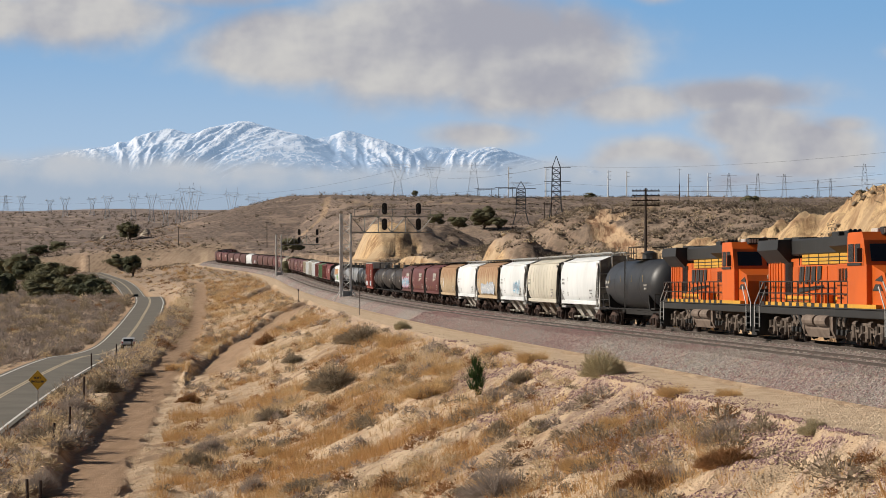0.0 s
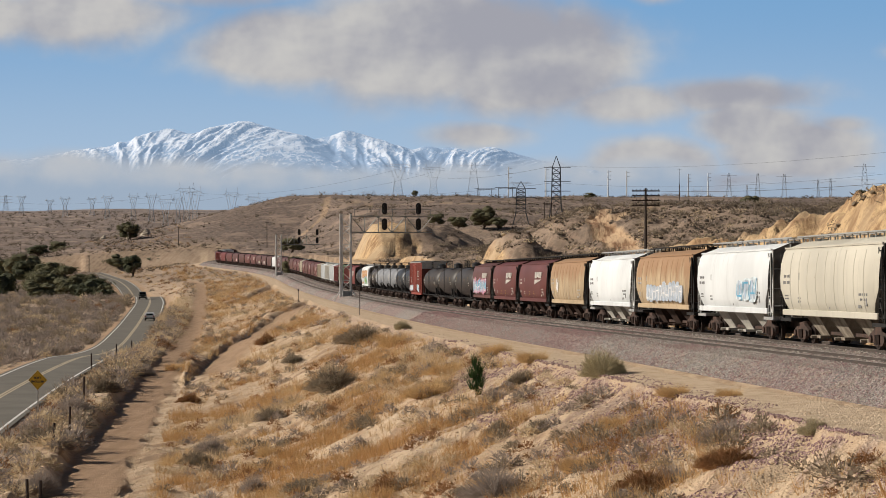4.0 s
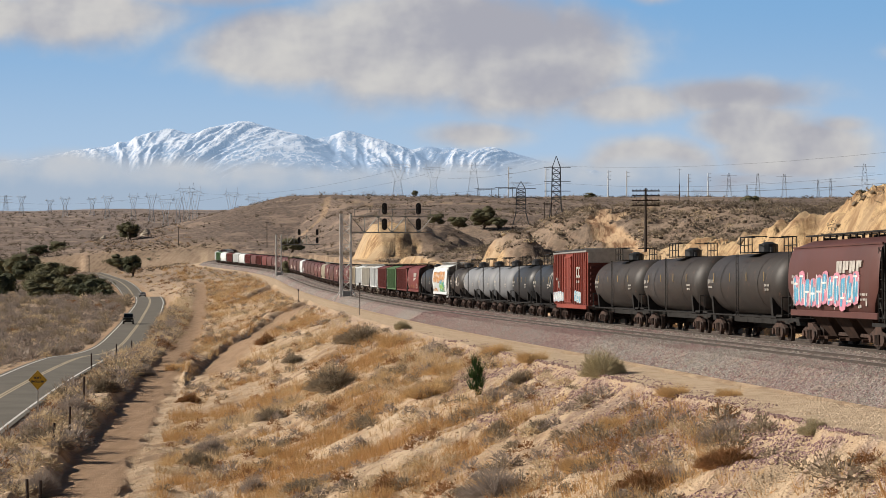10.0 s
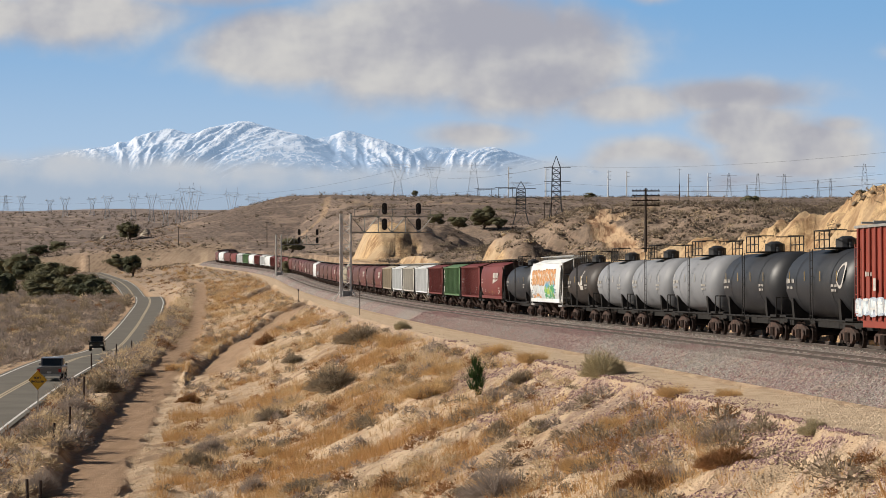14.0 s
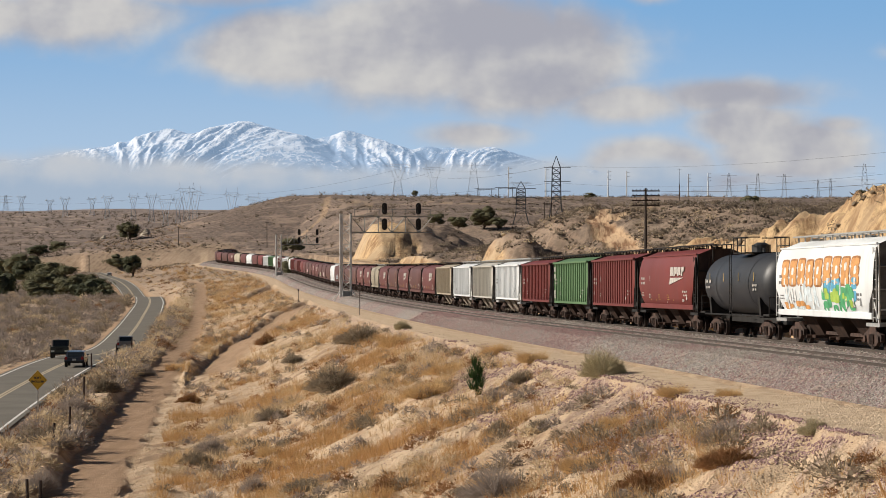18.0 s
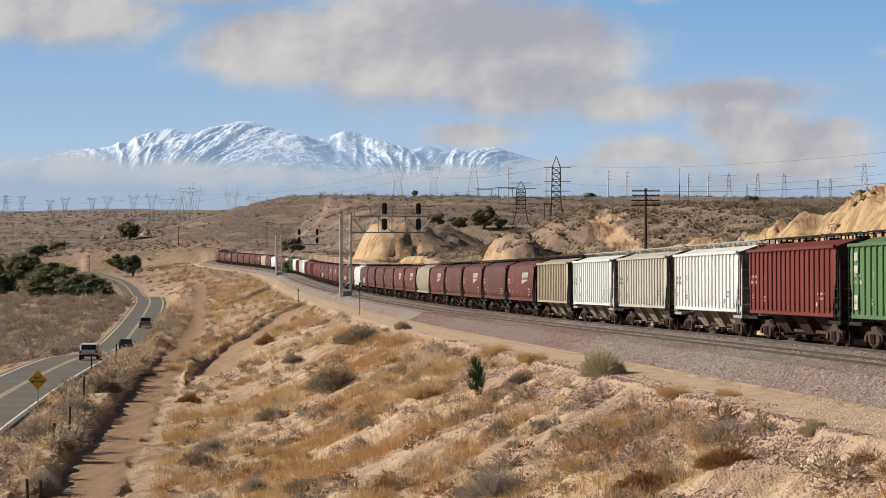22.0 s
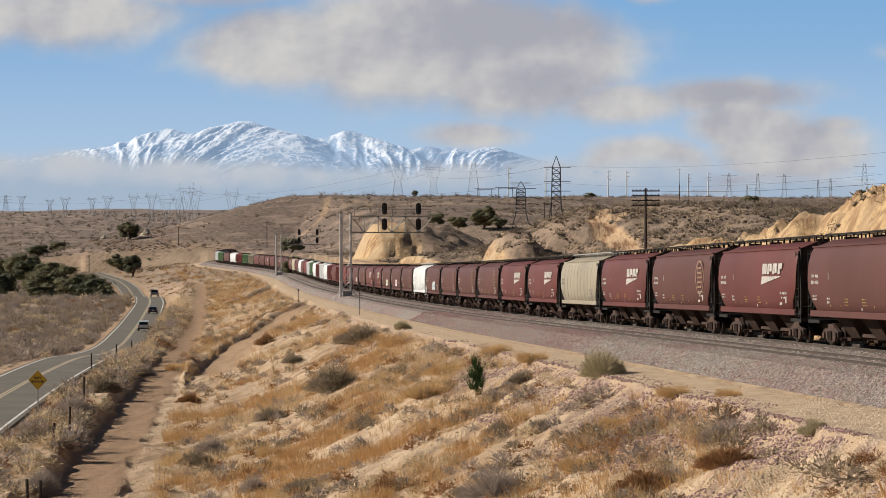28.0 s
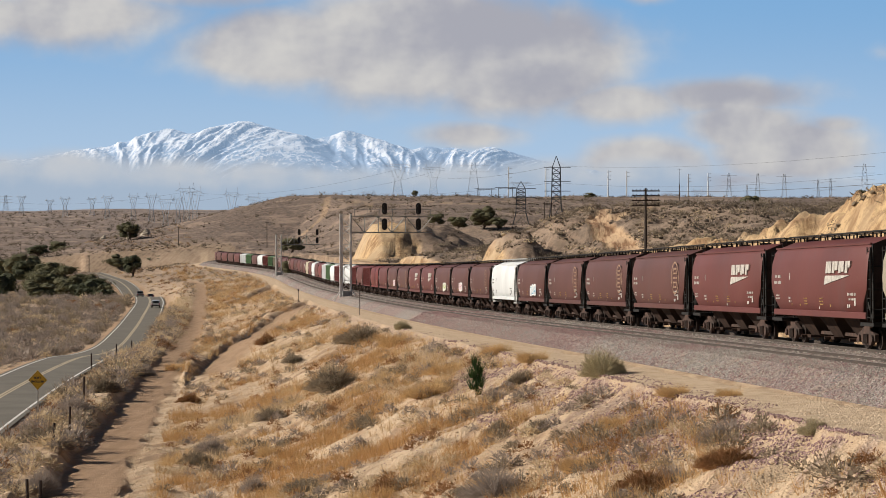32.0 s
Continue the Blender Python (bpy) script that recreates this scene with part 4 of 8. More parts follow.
            prism(bm, [(x + .40 + low * .3, 3.06 + low), (x + .42 + w0, 3.06 + low), (x + .54 + w0, 3.54), (x + .52, 3.54)], "y", y + .07, y - .012)
        prism(bm, [(half - 6.95, 2.58), (half - 6.75, 2.96), (half - 3.2, 2.96)], "y", y + .07, y - .010)
        part("emblem", bm, MARK, car, "white painted railroad emblem in plain blocks")
    elif logo == "round":
        bm = bmesh.new()
        for r0, r1 in ((.80, .90), (.50, .55)):
            k = 24
            a = [[bm.verts.new((half - 3.1 + 1.1 * r * math.cos(2 * math.pi * i / k), y - .008, 2.95 + 1.0 * r * math.sin(2 * math.pi * i / k)))
                  for i in range(k)] for r in (r0, r1)]
            for i in range(k):
                bm.faces.new((a[0][i], a[0][(i + 1) % k], a[1][(i + 1) % k], a[1][i]))
        for q in (-.5, -.25, 0, .25, .5):
            box(bm, half - 3.1, y - .008, 2.95 + q, 1.5 * math.sqrt(1 - q * q) * .7, .01, .09)
        part("emblem", bm, FADED, car, "faded dusty round emblem")
    elif logo == "plate":
        bm = bmesh.new()
        for z in (3.7, 3.2, 2.0, 1.75):
            box(bm, -half + 2.3, y - .05, z, .5, .02, .32)
        part("emblem", bm, MARK, car, "white painted squares")
    if color in ("maroon", "brown", "red") and kind == "round":
        bars(car, [(x, z, .5, .05) for x in (-1.6, .9) for z in (1.76, 1.88, 2.0)] + [(x, 1.72, .1, .1) for x in (-4, -2.6, 2.2)], on_side, MARK_Y)
    if kind == "round" and color in ("cream", "beige", "rust"):
        for i in range(9):
            x = (i - 4) * (2 * half - 4.4) / 9
            pd("panel_seam", shared("panel_seam", make_seam), car, p, pose(x, 0, 0))
    if tag == "mural":
        mural(car, rng)
    elif tag:
        spray(car, rng, *tag)
    return car


def make_seam(bm):
    """A raised weld seam that follows the curved side."""
    sec = [(yy, z) for yy, z in section("round") if 1.45 < z < 4.1]
    rows = [[bm.verts.new((dx, -yy - dy, z)) for dx, dy in ((-.06, -.01), (-.03, .022), (.03, .022), (.06, -.01))] for yy, z in sec]
    for a, b in zip(rows, rows[1:]):
        for i in range(3):
            bm.faces.new((a[i], a[i + 1], b[i + 1], b[i]))
    bmesh.ops.recalc_face_normals(bm, faces=bm.faces)


def mural(car, rng):
    """A full-side painted mural: rows of orange blocks, pale strokes and a green patch."""
    sec = np.array(section("round"))
    def plate(bm, pts, lift):
        bm.faces.new([bm.verts.new((x, -float(np.interp(z, sec[:, 1], sec[:, 0])) - lift, z)) for x, z in pts])
    rounded = blot
    n = 9
    def cell(bm, x, z, w, h, skew, lift):
        for j in range(3):
            plate(bm, rounded(x, z + (j - 1) * h / 3, w, h / 3 * 1.12, skew), lift + j * .0006)
    for name, grow, lift, col in (("outline", .16, .012, "rust"), ("fill", 0, .018, "orange")):
        bm = bmesh.new()
        r2 = random.Random(3)
        for i in range(n):
            x = -5.7 + i * 1.36
            cell(bm, x, 3.12 + r2.uniform(-.06, .06), 1.12 + grow, 1.02 + grow, r2.uniform(.05, .3), lift)
        tagged(part("spray_paint", bm, SPRAY[col], car), ("dark outline of" if grow else "orange") + " painted block letters", kind="stuff")
    bm = bmesh.new()
    r2 = random.Random(4)
    for i in range(n):
        x = -5.7 + i * 1.36
        plate(bm, rounded(x + r2.uniform(-.1, .1), 3.28 + r2.uniform(-.12, .1), .36, .34, .2), .024)
        plate(bm, rounded(x + r2.uniform(-.2, .2), 2.72, .24, .30, .2), .024)
    tagged(part("spray_paint", bm, SPRAY["white"], car), "white openings between painted letters", kind="stuff")
    for col, cnt, xr_, zr_, w, h, lift in (("pale", 16, (-5.6, .6), (1.7, 2.5), .5, .6, .014), ("orange", 8, (-6.0, -.6), (1.55, 1.8), .7, .22, .019), ("blue", 14, (.6, 5.2), (2.1, 2.75), .6, .5, .016),
                                          ("green", 22, (.4, 5.0), (1.6, 2.4), .8, .45, .021), ("lime", 16, (.7, 4.9), (1.75, 2.5), .5, .3, .027), ("white", 12, (-5.6, 5), (1.7, 2.5), .2, .5, .030)):
        bm = bmesh.new()
        for i in range(cnt):
            plate(bm, rounded(rng.uniform(*xr_), rng.uniform(*zr_), w * rng.uniform(.6, 1.3), h * rng.uniform(.6, 1.2), rng.uniform(-.5, .5)), lift + i * .0002)
        tagged(part("spray_paint", bm, SPRAY[col], car), col + " spray paint", kind="stuff")


# --- tank car ---
def make_tank(half, r):
    def make(bm):
        n = 28
        xs = [(-half, .05), (-half + .10, .45), (-half + .30, .75), (-half + .55, .92), (-half + .85, 1.0), (0, 1.0), (half - .85, 1.0), (half - .55, .92),
              (half - .30, .75), (half - .10, .45), (half, .05)]
        rows = [[bm.verts.new((x, r * q * math.cos(2 * math.pi * i / n), 2.62 + r * q * math.sin(2 * math.pi * i / n))) for i in range(n)]
                for x, q in xs]
        for a, b in zip(rows, rows[1:]):
            for i in range(n):
                bm.faces.new((a[i], a[(i + 1) % n], b[(i + 1) % n], b[i]))
        bm.faces.new(rows[0])
        bm.faces.new(rows[-1][::-1])
        bmesh.ops.recalc_face_normals(bm, faces=bm.faces)
    return make


def make_tank_platform(bm):
    box(bm, 0, 0, 4.14, 2.4, 2.2, .05)
    for x in (-1.2, -.4, .4, 1.2):
        for y in (-1.1, 1.1):
            rod(bm, (x, y, 4.1), (x, y, 4.9), .028, 5)
    for y in (-1.1, 1.1):
        for z in (4.5, 4.9):
            rod(bm, (-1.2, y, z), (1.2, y, z), .028, 5)
    for x in (-1.2, 1.2):
        rod(bm, (x, -1.1, 4.9), (x, -.35, 4.9), .028, 5)
        rod(bm, (x, .35, 4.9), (x, 1.1, 4.9), .028, 5)


def make_dome(bm):
    rod(bm, (0, 0, 3.95), (0, 0, 4.55), .48, 14)
    rod(bm, (0, 0, 4.55), (0, 0, 4.66), .40, 14, .2)
    rod(bm, (.75, 0, 4.0), (.75, 0, 4.38), .12, 8)


def make_tank_frame(half):
    def make(bm):
        h = half - .35
        box(bm, 0, 0, .92, 2 * h, .7, .42)
        box(bm, 0, .6, .62, 2 * h - 6, .12, .4)
        for s in (-1, 1):
            box(bm, s * (h - .5), 0, 1.16, 1.1, 2.9, .1)
            rod(bm, (s * (h - .1), -1.4, 1.2), (s * (h - .1), -1.4, 2.0), .03, 5)
            rod(bm, (s * (h - .1), 1.4, 1.2), (s * (h - .1), 1.4, 2.0), .03, 5)
            rod(bm, (s * (h - .1), -1.4, 2.0), (s * (h - .1), 1.4, 2.0), .03, 5)
            rod(bm, (-h + 1, s * 1.42, 1.08), (h - 1, s * 1.42, 1.08), .045, 5)
        for i in range(5):
            x = (i - 2) * h / 2.7
            rod(bm, (x, -1.42, 1.05), (x, 1.42, 1.05), .04, 5)
    return make


def make_saddle(bm):
    prism(bm, [(-1.35, 1.1), (1.35, 1.1), (1.42, 2.0), (1.2, 1.75), (.7, 1.35), (0, 1.22), (-.7, 1.35), (-1.2, 1.75), (-1.42, 2.0)], "x", -.18, .18)


def tank_car(color, half, label="", emblem="", band=True):
    car = thing("tank_car", label or "black tank car with a railed platform on top", "tank car", "freight train")
    p = PAINT[color]
    r = 1.50
    pd("tank", shared(f"tank|{half}", make_tank(half - .75, r), True), car, p)
    pd("platform", shared("platform", make_tank_platform), car, DARK_STEEL)
    pd("dome", shared("dome", make_dome), car, PAINT["black"])
    pd("underframe", shared(f"underframe|{half}", make_tank_frame(half)), car, DARK_STEEL)
    for s in (-1, 1):
        pd("saddle", shared("saddle", make_saddle), car, DARK_STEEL, pose(s * (half - 2.4), 0, 0))
        bogie(car, s * (half - 2.3))
    pd("ladder", shared("tank_ladder", lambda bm: make_ladder(bm, 3.0, .42, 9)), car, DARK_STEEL, pose(0, -1.56, 1.1))
    couplers(car, half)
    if band:
        def make_band(bm):
            n = 28
            a = [[bm.verts.new((x, (r + .02) * math.cos(2 * math.pi * i / n), 2.62 + (r + .02) * math.sin(2 * math.pi * i / n))) for i in range(n)]
                 for x in (-.06, .06)]
            for i in range(n):
                bm.faces.new((a[0][i], a[0][(i + 1) % n], a[1][(i + 1) % n], a[1][i]))
            bmesh.ops.recalc_face_normals(bm, faces=bm.faces)
        for x in (-half * .45, half * .45):
            pd("tank_band", shared("tank_band", make_band), car, p, pose(x, 0, 0))
    y = -1.525
    bars(car, [(-half + 2.5, 2.75, 1.3, .22), (-half + 2.5, 2.45, 1.0, .12), (half - 2.8, 2.55, .9, .12), (half - 2.8, 2.35, .7, .12)], y)
    bm = bmesh.new()
    for i in range(4):
        box(bm, -half * .62 + i * half * .41, y, 2.95, .07, .012, .42)
    part("reflector_strip", bm, MARK_Y if color != "greytank" else MARK, car, "reflective strips")
    if emblem == "ring":
        bm = bmesh.new()
        k = 20
        a = [[bm.verts.new((half - 2.0 + q * math.cos(2 * math.pi * i / k), -math.sqrt(max(.05, (r + .012) ** 2 - (.35 + q * math.sin(2 * math.pi * i / k)) ** 2)), 2.97 + q * math.sin(2 * math.pi * i / k)))
              for i in range(k)] for q in (.42, .55)]
        for i in range(k):
            bm.faces.new((a[0][i], a[0][(i + 1) % k], a[1][(i + 1) % k], a[1][i]))
        part("emblem", bm, MARK, car, "white ring emblem")
    elif emblem == "mark":
        bm = bmesh.new()
        for pts in (((.6, 2.5), (1.9, 2.55), (1.7, 3.0), (1.2, 3.6), (1.0, 3.1)), ((-.1, 2.6), (.5, 2.55), (.7, 2.75), (.1, 2.8)), ((1.0, 2.25), (2.1, 2.2), (2.2, 2.5), (.8, 2.48))):
            bm.faces.new([bm.verts.new((x, -math.sqrt((r + .03) ** 2 - (z - 2.62) ** 2), z)) for x, z in pts])
        part("emblem", bm, MARK, car, "pale painted emblem in plain shapes")
    return car


# --- box car ---
def box_car(half, rng):
    car = thing("box_car", "rust-red ribbed boxcar with plug door and spray paint along its foot", "box car", "freight train")
    p = PAINT["boxred"]
    h = half - .55
    pd("body", shared("boxcar_body", lambda bm: box(bm, 0, 0, 3.0, 2 * h, 3.0, 3.7, bevel=.03)), car, p)
    pd("roof", shared("boxcar_roof", lambda bm: prism(bm, [(-1.6, 4.82), (1.6, 4.82), (1.62, 4.92), (0, 5.08), (-1.62, 4.92)], "x", -h - .05, h + .05)),
       car, GALV, None, "bare galvanised roof")
    for i in range(9):
        pd("roof_rib", shared("roof_rib", lambda bm: box(bm, 0, 0, 5.03, .08, 3.1, .08)), car, GALV, pose(-h + .8 + i * (2 * h - 1.6) / 8, 0, 0))
    post = shared("boxcar_post", lambda bm: box(bm, 0, 0, 3.0, .16, .10, 3.6, bevel=.025))
    for i in range(19):
        x = -h + .35 + i * (2 * h - .7) / 18
        if -2.2 < x < 1.1:
            continue
        pd("side_post", post, car, p, pose(x, -1.55, 0))
        pd("side_post", post, car, p, pose(x, 1.55, 0))
    for s in (-1, 1):
        for j in range(7):
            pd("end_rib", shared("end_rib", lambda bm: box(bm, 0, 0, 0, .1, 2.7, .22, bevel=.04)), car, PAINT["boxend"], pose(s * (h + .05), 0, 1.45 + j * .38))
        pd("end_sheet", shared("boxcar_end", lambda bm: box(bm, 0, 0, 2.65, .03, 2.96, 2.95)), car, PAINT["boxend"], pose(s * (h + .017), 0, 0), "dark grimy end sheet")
        pd("end_panel", shared("boxcar_end_panel", lambda bm: (box(bm, 0, 0, 4.5, .05, 2.96, .72), box(bm, 0, 0, 4.12, .08, 2.96, .06))), car, GALV, pose(s * (h + .02), 0, 0), "bare pale panel under the roof")
        pd("side_sill", shared("boxcar_sill", lambda bm: box(bm, 0, 0, 1.08, 2 * h - 1.5, .14, .34)), car, p, pose(0, s * 1.42, 0))
        bogie(car, s * (half - 2.7))
        pd("ladder", shared("ladder", make_ladder), car, p, pose(s * (h - .35), -1.62, 1.3))
    door = pd("door", shared("boxcar_door", lambda bm: (box(bm, -.55, 0, 2.95, 2.9, .1, 3.3, bevel=.02), [box(bm, -.55, -.06, z, 2.9, .06, .1) for z in (1.5, 2.3, 3.1, 3.9, 4.5)])),
              car, p, pose(0, -1.58, 0))
    pd("door_bar", shared("door_bar", lambda bm: [rod(bm, (x, 0, 1.4), (x, 0, 4.5), .03, 5) for x in (-1.3, -.9, .3)]), door, p, pose(0, -.1, 0))
    pd("underframe", shared("boxcar_under", lambda bm: (box(bm, 0, 0, .95, 2 * h, .6, .3), box(bm, 1, .3, .7, 1.2, .8, .4))), car, DARK_STEEL)
    couplers(car, half)
    bm = bmesh.new()
    for x in (3.6, 4.45):
        for z, w, hh in ((3.75, .65, .14), (3.15, .65, .14), (3.45, .16, .7)):
            box(bm, x - (.25 if w < .3 else 0), -1.62, z, w, .012, hh)
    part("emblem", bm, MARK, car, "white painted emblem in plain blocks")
    bars(car, [(4.0, 2.8, 1.5, .18), (-5.4, 3.0, .9, .2), (-4.6, 2.6, .5, .5)], -1.62)
    spray(car, rng, -h + .2, -2.4, 1.3, 2.1, -1.615, ["grey", "pale", "white"], 1.3)
    spray(car, rng, 2.4, h - 2.2, 1.3, 2.2, -1.615, ["pale", "blue", "white"], 1.3)
    return car


# --- locomotive ---
def locomotive():
    car = thing("locomotive", "orange, black and yellow diesel locomotive hauling the train", "locomotive", "locomotives")
    H = 11.3
    O, K, Yl = PAINT["orange"], PAINT["loco_black"], PAINT["yellow"]

    def add(name, make, m, label="", mat=None):
        bm = bmesh.new()
        make(bm)
        return part(name, bm, m, car, label)
    add("frame", lambda bm: (box(bm, 0, 0, 1.42, 2 * H - 1.0, 3.0, .34, bevel=.03), box(bm, 0, 0, 1.62, 2 * H - 1.0, 3.1, .05)), K)
    add("sill_stripe", lambda bm: box(bm, 0, 0, 1.72, 2 * H - 5.2, 3.06, .16), Yl)
    hood = add("hood", lambda bm: (box(bm, -1.6, 0, 2.75, 14.8, 1.95, 2.0, bevel=.05), box(bm, 3.6, 0, 2.6, 3.0, 2.4, 1.7, bevel=.04)), O, "orange engine hood")
    for z, h, m in ((1.98, .20, Yl), (1.80, .07, K), (2.14, .05, K)):
        bm = bmesh.new()
        box(bm, -1.6, 0, z, 14.84, 1.99, h)
        part("stripe", bm, m, hood, "yellow and black stripe")
    for z, h, m in ((3.84, .12, Yl), (3.67, .12, Yl), (3.52, .10, Yl), (3.755, .05, K), (3.595, .05, K)):
        bm = bmesh.new()
        box(bm, 0.4, 0, z, 8.8, 2.1 - (.02 if m is K else 0), h)
        part("stripe", bm, m, hood, "upper yellow and black stripe")
    for i in range(7):
        bm = bmesh.new()
        box(bm, -4.4 + i * 1.6, -1.06, 3.68, .04, .03, .5)
        part("grab_iron", bm, K, hood)
    add("hood_top", lambda bm: (box(bm, -.3, 0, 4.25, 12.2, 1.9, .75, bevel=.08), box(bm, 2.4, 0, 4.5, 1.6, 1.2, .45, bevel=.05)), K, "black roof of the hood")
    add("radiator_wing", lambda bm: prism(bm, [(-1.0, 3.5), (-1.6, 4.15), (-1.55, 4.62), (1.55, 4.62), (1.6, 4.15), (1.0, 3.5)], "x", -10.0, -6.2), K,
        "flared black radiator section")
    add("radiator_side", lambda bm: (box(bm, -8.6, 0, 2.75, 2.9, 2.1, 2.0, bevel=.04), [box(bm, -9.6 + i * .5, -1.07, 2.9, .05, .04, 1.5) for i in range(5)]), O)
    for i in range(6):
        bm = bmesh.new()
        box(bm, -5.4 + i * 1.55, -.99, 2.75, 1.3, .04, 1.25, bevel=.015)
        part("hood_door", bm, O, hood)
    add("hood_grille", lambda bm: [box(bm, -6.9 + i * .16, -1.0, 2.9, .06, .08, 1.4) for i in range(8)], K)
    add("intake_grille", lambda bm: [box(bm, 2.5 + i * .22, -1.215, 3.0, .06, .03, .5) for i in range(9)], K)
    for x, w, h in ((-.6, .9, .55), (.7, .7, .45), (4.2, .6, .6)):
        add("equipment_box", lambda bm: box(bm, x, -1.25, 1.95, w, .34, h), O)
    add("air_filter_box", lambda bm: prism(bm, [(-.95, 3.95), (-1.3, 4.2), (-1.3, 4.6), (1.3, 4.6), (1.3, 4.2), (.95, 3.95)], "x", 1.2, 4.6), K)
    add("exhaust_stack", lambda bm: box(bm, -1.2, 0, 4.72, 1.0, .7, .3, bevel=.04), K)
    add("roof_fan", lambda bm: [rod(bm, (x, 0, 4.62), (x, 0, 4.74), .62, 16) for x in (-8.8, -7.3)], K)
    cab = add("cab", lambda bm: prism(bm, [(4.8, 1.65), (7.45, 1.65), (7.45, 3.35), (7.1, 4.35), (6.85, 4.68), (4.9, 4.68), (4.8, 4.5)], "y", -1.52, 1.52), O, "orange driver's cab")
    for s in (-1, 1):
        for x in (5.35, 6.25):
            bm = bmesh.new()
            box(bm, x, s * 1.53, 3.85, .72, .03, .72)
            part("side_window", bm, CAB_GLASS, cab, "dark side window")
        bm = bmesh.new()
        box(bm, 0, s * .72, 0, .03, 1.2, .72, m=pose(7.33, 0, 3.85, 0, -18, 0))
        part("windscreen", bm, CAB_GLASS, cab, "dark windscreen pane")
    bm = bmesh.new()
    box(bm, 6.95, 0, 4.72, .5, 1.5, .32, bevel=.03)
    part("number_board", bm, K, cab, "black number board")
    for s in (-1, 1):
        for i in range(4):
            bm = bmesh.new()
            box(bm, 7.21, s * .48 + (i - 1.5) * .13, 4.73, .02, .09, .18)
            part("number_bar", bm, MARK, cab)
        bm = bmesh.new()
        prism(bm, [(4.9, 3.35), (6.8, 3.35), (6.8, 3.45), (4.9, 3.45)], "y", s * 1.55 - .02, s * 1.55 + .02)
        part("arm_rest", bm, K, cab)
        bm = bmesh.new()
        box(bm, 6.95, s * 1.66, 3.75, .08, .2, .55)
        part("mirror", bm, K, cab)
    nose = add("nose", lambda bm: prism(bm, [(7.45, 1.65), (9.3, 1.65), (9.3, 2.75), (9.1, 3.05), (7.45, 3.35)], "y", -1.3, 1.3), O, "orange short nose")
    bm = bmesh.new()
    prism(bm, [(7.6, 2.35), (8.9, 2.35), (8.6, 2.6), (8.0, 2.6)], "y", -1.33, -1.31)
    prism(bm, [(7.9, 2.75), (9.0, 2.7), (8.8, 2.95)], "y", -1.33, -1.31)
    box(bm, 9.32, 0, 2.2, .02, 1.5, .3)
    part("nose_emblem", bm, MARK_B, nose, "black swoosh emblem")
    for s in (-.22, .22):
        bm = bmesh.new()
        rod(bm, (9.28, s, 2.95), (9.36, s, 2.95), .13, 12)
        part("headlight", bm, LENS, nose, "paired headlights")
    # side emblem in plain blocks
    bm = bmesh.new()
    for i, (w0, cut) in enumerate(((.74, .30), (.80, .52), (.70, .40), (.64, .62))):
        x = -4.5 + i * .98
        prism(bm, [(x, 2.62), (x + w0 * .4, 2.62), (x + w0 * .4 + .16, 3.38), (x + .16, 3.38)], "y", -1.06, -1.015)
        prism(bm, [(x + w0 * .5, 2.62 + cut * .3), (x + w0 * .95, 2.62 + cut * .3), (x + w0 + .10, 3.38), (x + w0 * .55 + .12, 3.38)], "y", -1.06, -1.015)
    prism(bm, [(-4.9, 2.2), (-.4, 2.46), (-.6, 2.56), (-4.4, 2.44)], "y", -1.06, -1.015)
    part("emblem", bm, MARK_B, hood, "black railroad emblem in plain blocks")
    bars(car, [(3.8, 3.0, .9, .34)], -1.22, MARK_B)
    add("fuel_tank", lambda bm: prism(bm, [(-1.35, .35), (1.35, .35), (1.5, .7), (1.5, 1.25), (-1.5, 1.25), (-1.5, .7)], "x", -2.3, 2.5), FUEL_GREY, "dusty brown-grey fuel tank")
    for x in (-1.9, 2.1):
        add("tank_strap", lambda bm: box(bm, x, 0, .85, .12, 3.06, .8), DUSTY)
    for s in (-1, 1):
        for i in range(5):
            m = DUSTY if i % 2 else K
            add("pipe", lambda bm: rod(bm, (s * (2.7 + i * .28), -1.38, .75 + (i % 3) * .2), (s * (3.1 + i * .3), -1.42, 1.25), .06, 6), m)
            add("valve_box", lambda bm: box(bm, s * (2.9 + i * .34), -1.3, .62 + (i % 2) * .35, .22, .3, .24, bevel=.03), m)
    for x in (-1.6, .4):
        add("air_reservoir", lambda bm: rod(bm, (x, -1.5, 1.06), (x + 1.7, -1.5, 1.06), .24, 12), FUEL_GREY)
    for s in (-1, 1):
        x = s * 6.35
        bg = add("bogie", lambda bm: box(bm, x, 0, .75, 4.4, 1.6, .3), DUSTY, "dusty three-axle truck")
        for q in (-1, 1):
            bm = bmesh.new()
            prism(bm, [(x - 2.5, .95), (x - 2.5, .5), (x - 1.4, .42), (x - .6, .55), (x + .6, .55), (x + 1.4, .42), (x + 2.5, .5), (x + 2.5, .95),
                       (x + 1.5, 1.05), (x - 1.5, 1.05)], "y", q * 1.08 - .09, q * 1.08 + .09)
            for a in (-2.0, 0, 2.0):
                box(bm, x + a, q * 1.2, .5, .42, .2, .42, bevel=.04)
                rod(bm, (x + a + .42, q * 1.22, .45), (x + a + .42, q * 1.22, .95), .11, 8)
                rod(bm, (x + a - .42, q * 1.22, .45), (x + a - .42, q * 1.22, .95), .11, 8)
                rod(bm, (x + a - .1, q * 1.3, .5), (x + a + .1, q * 1.34, .5), .16, 8)
                rod(bm, (x + a + .7, q * 1.2, .25), (x + a + .7, q * 1.24, .85), .05, 6)
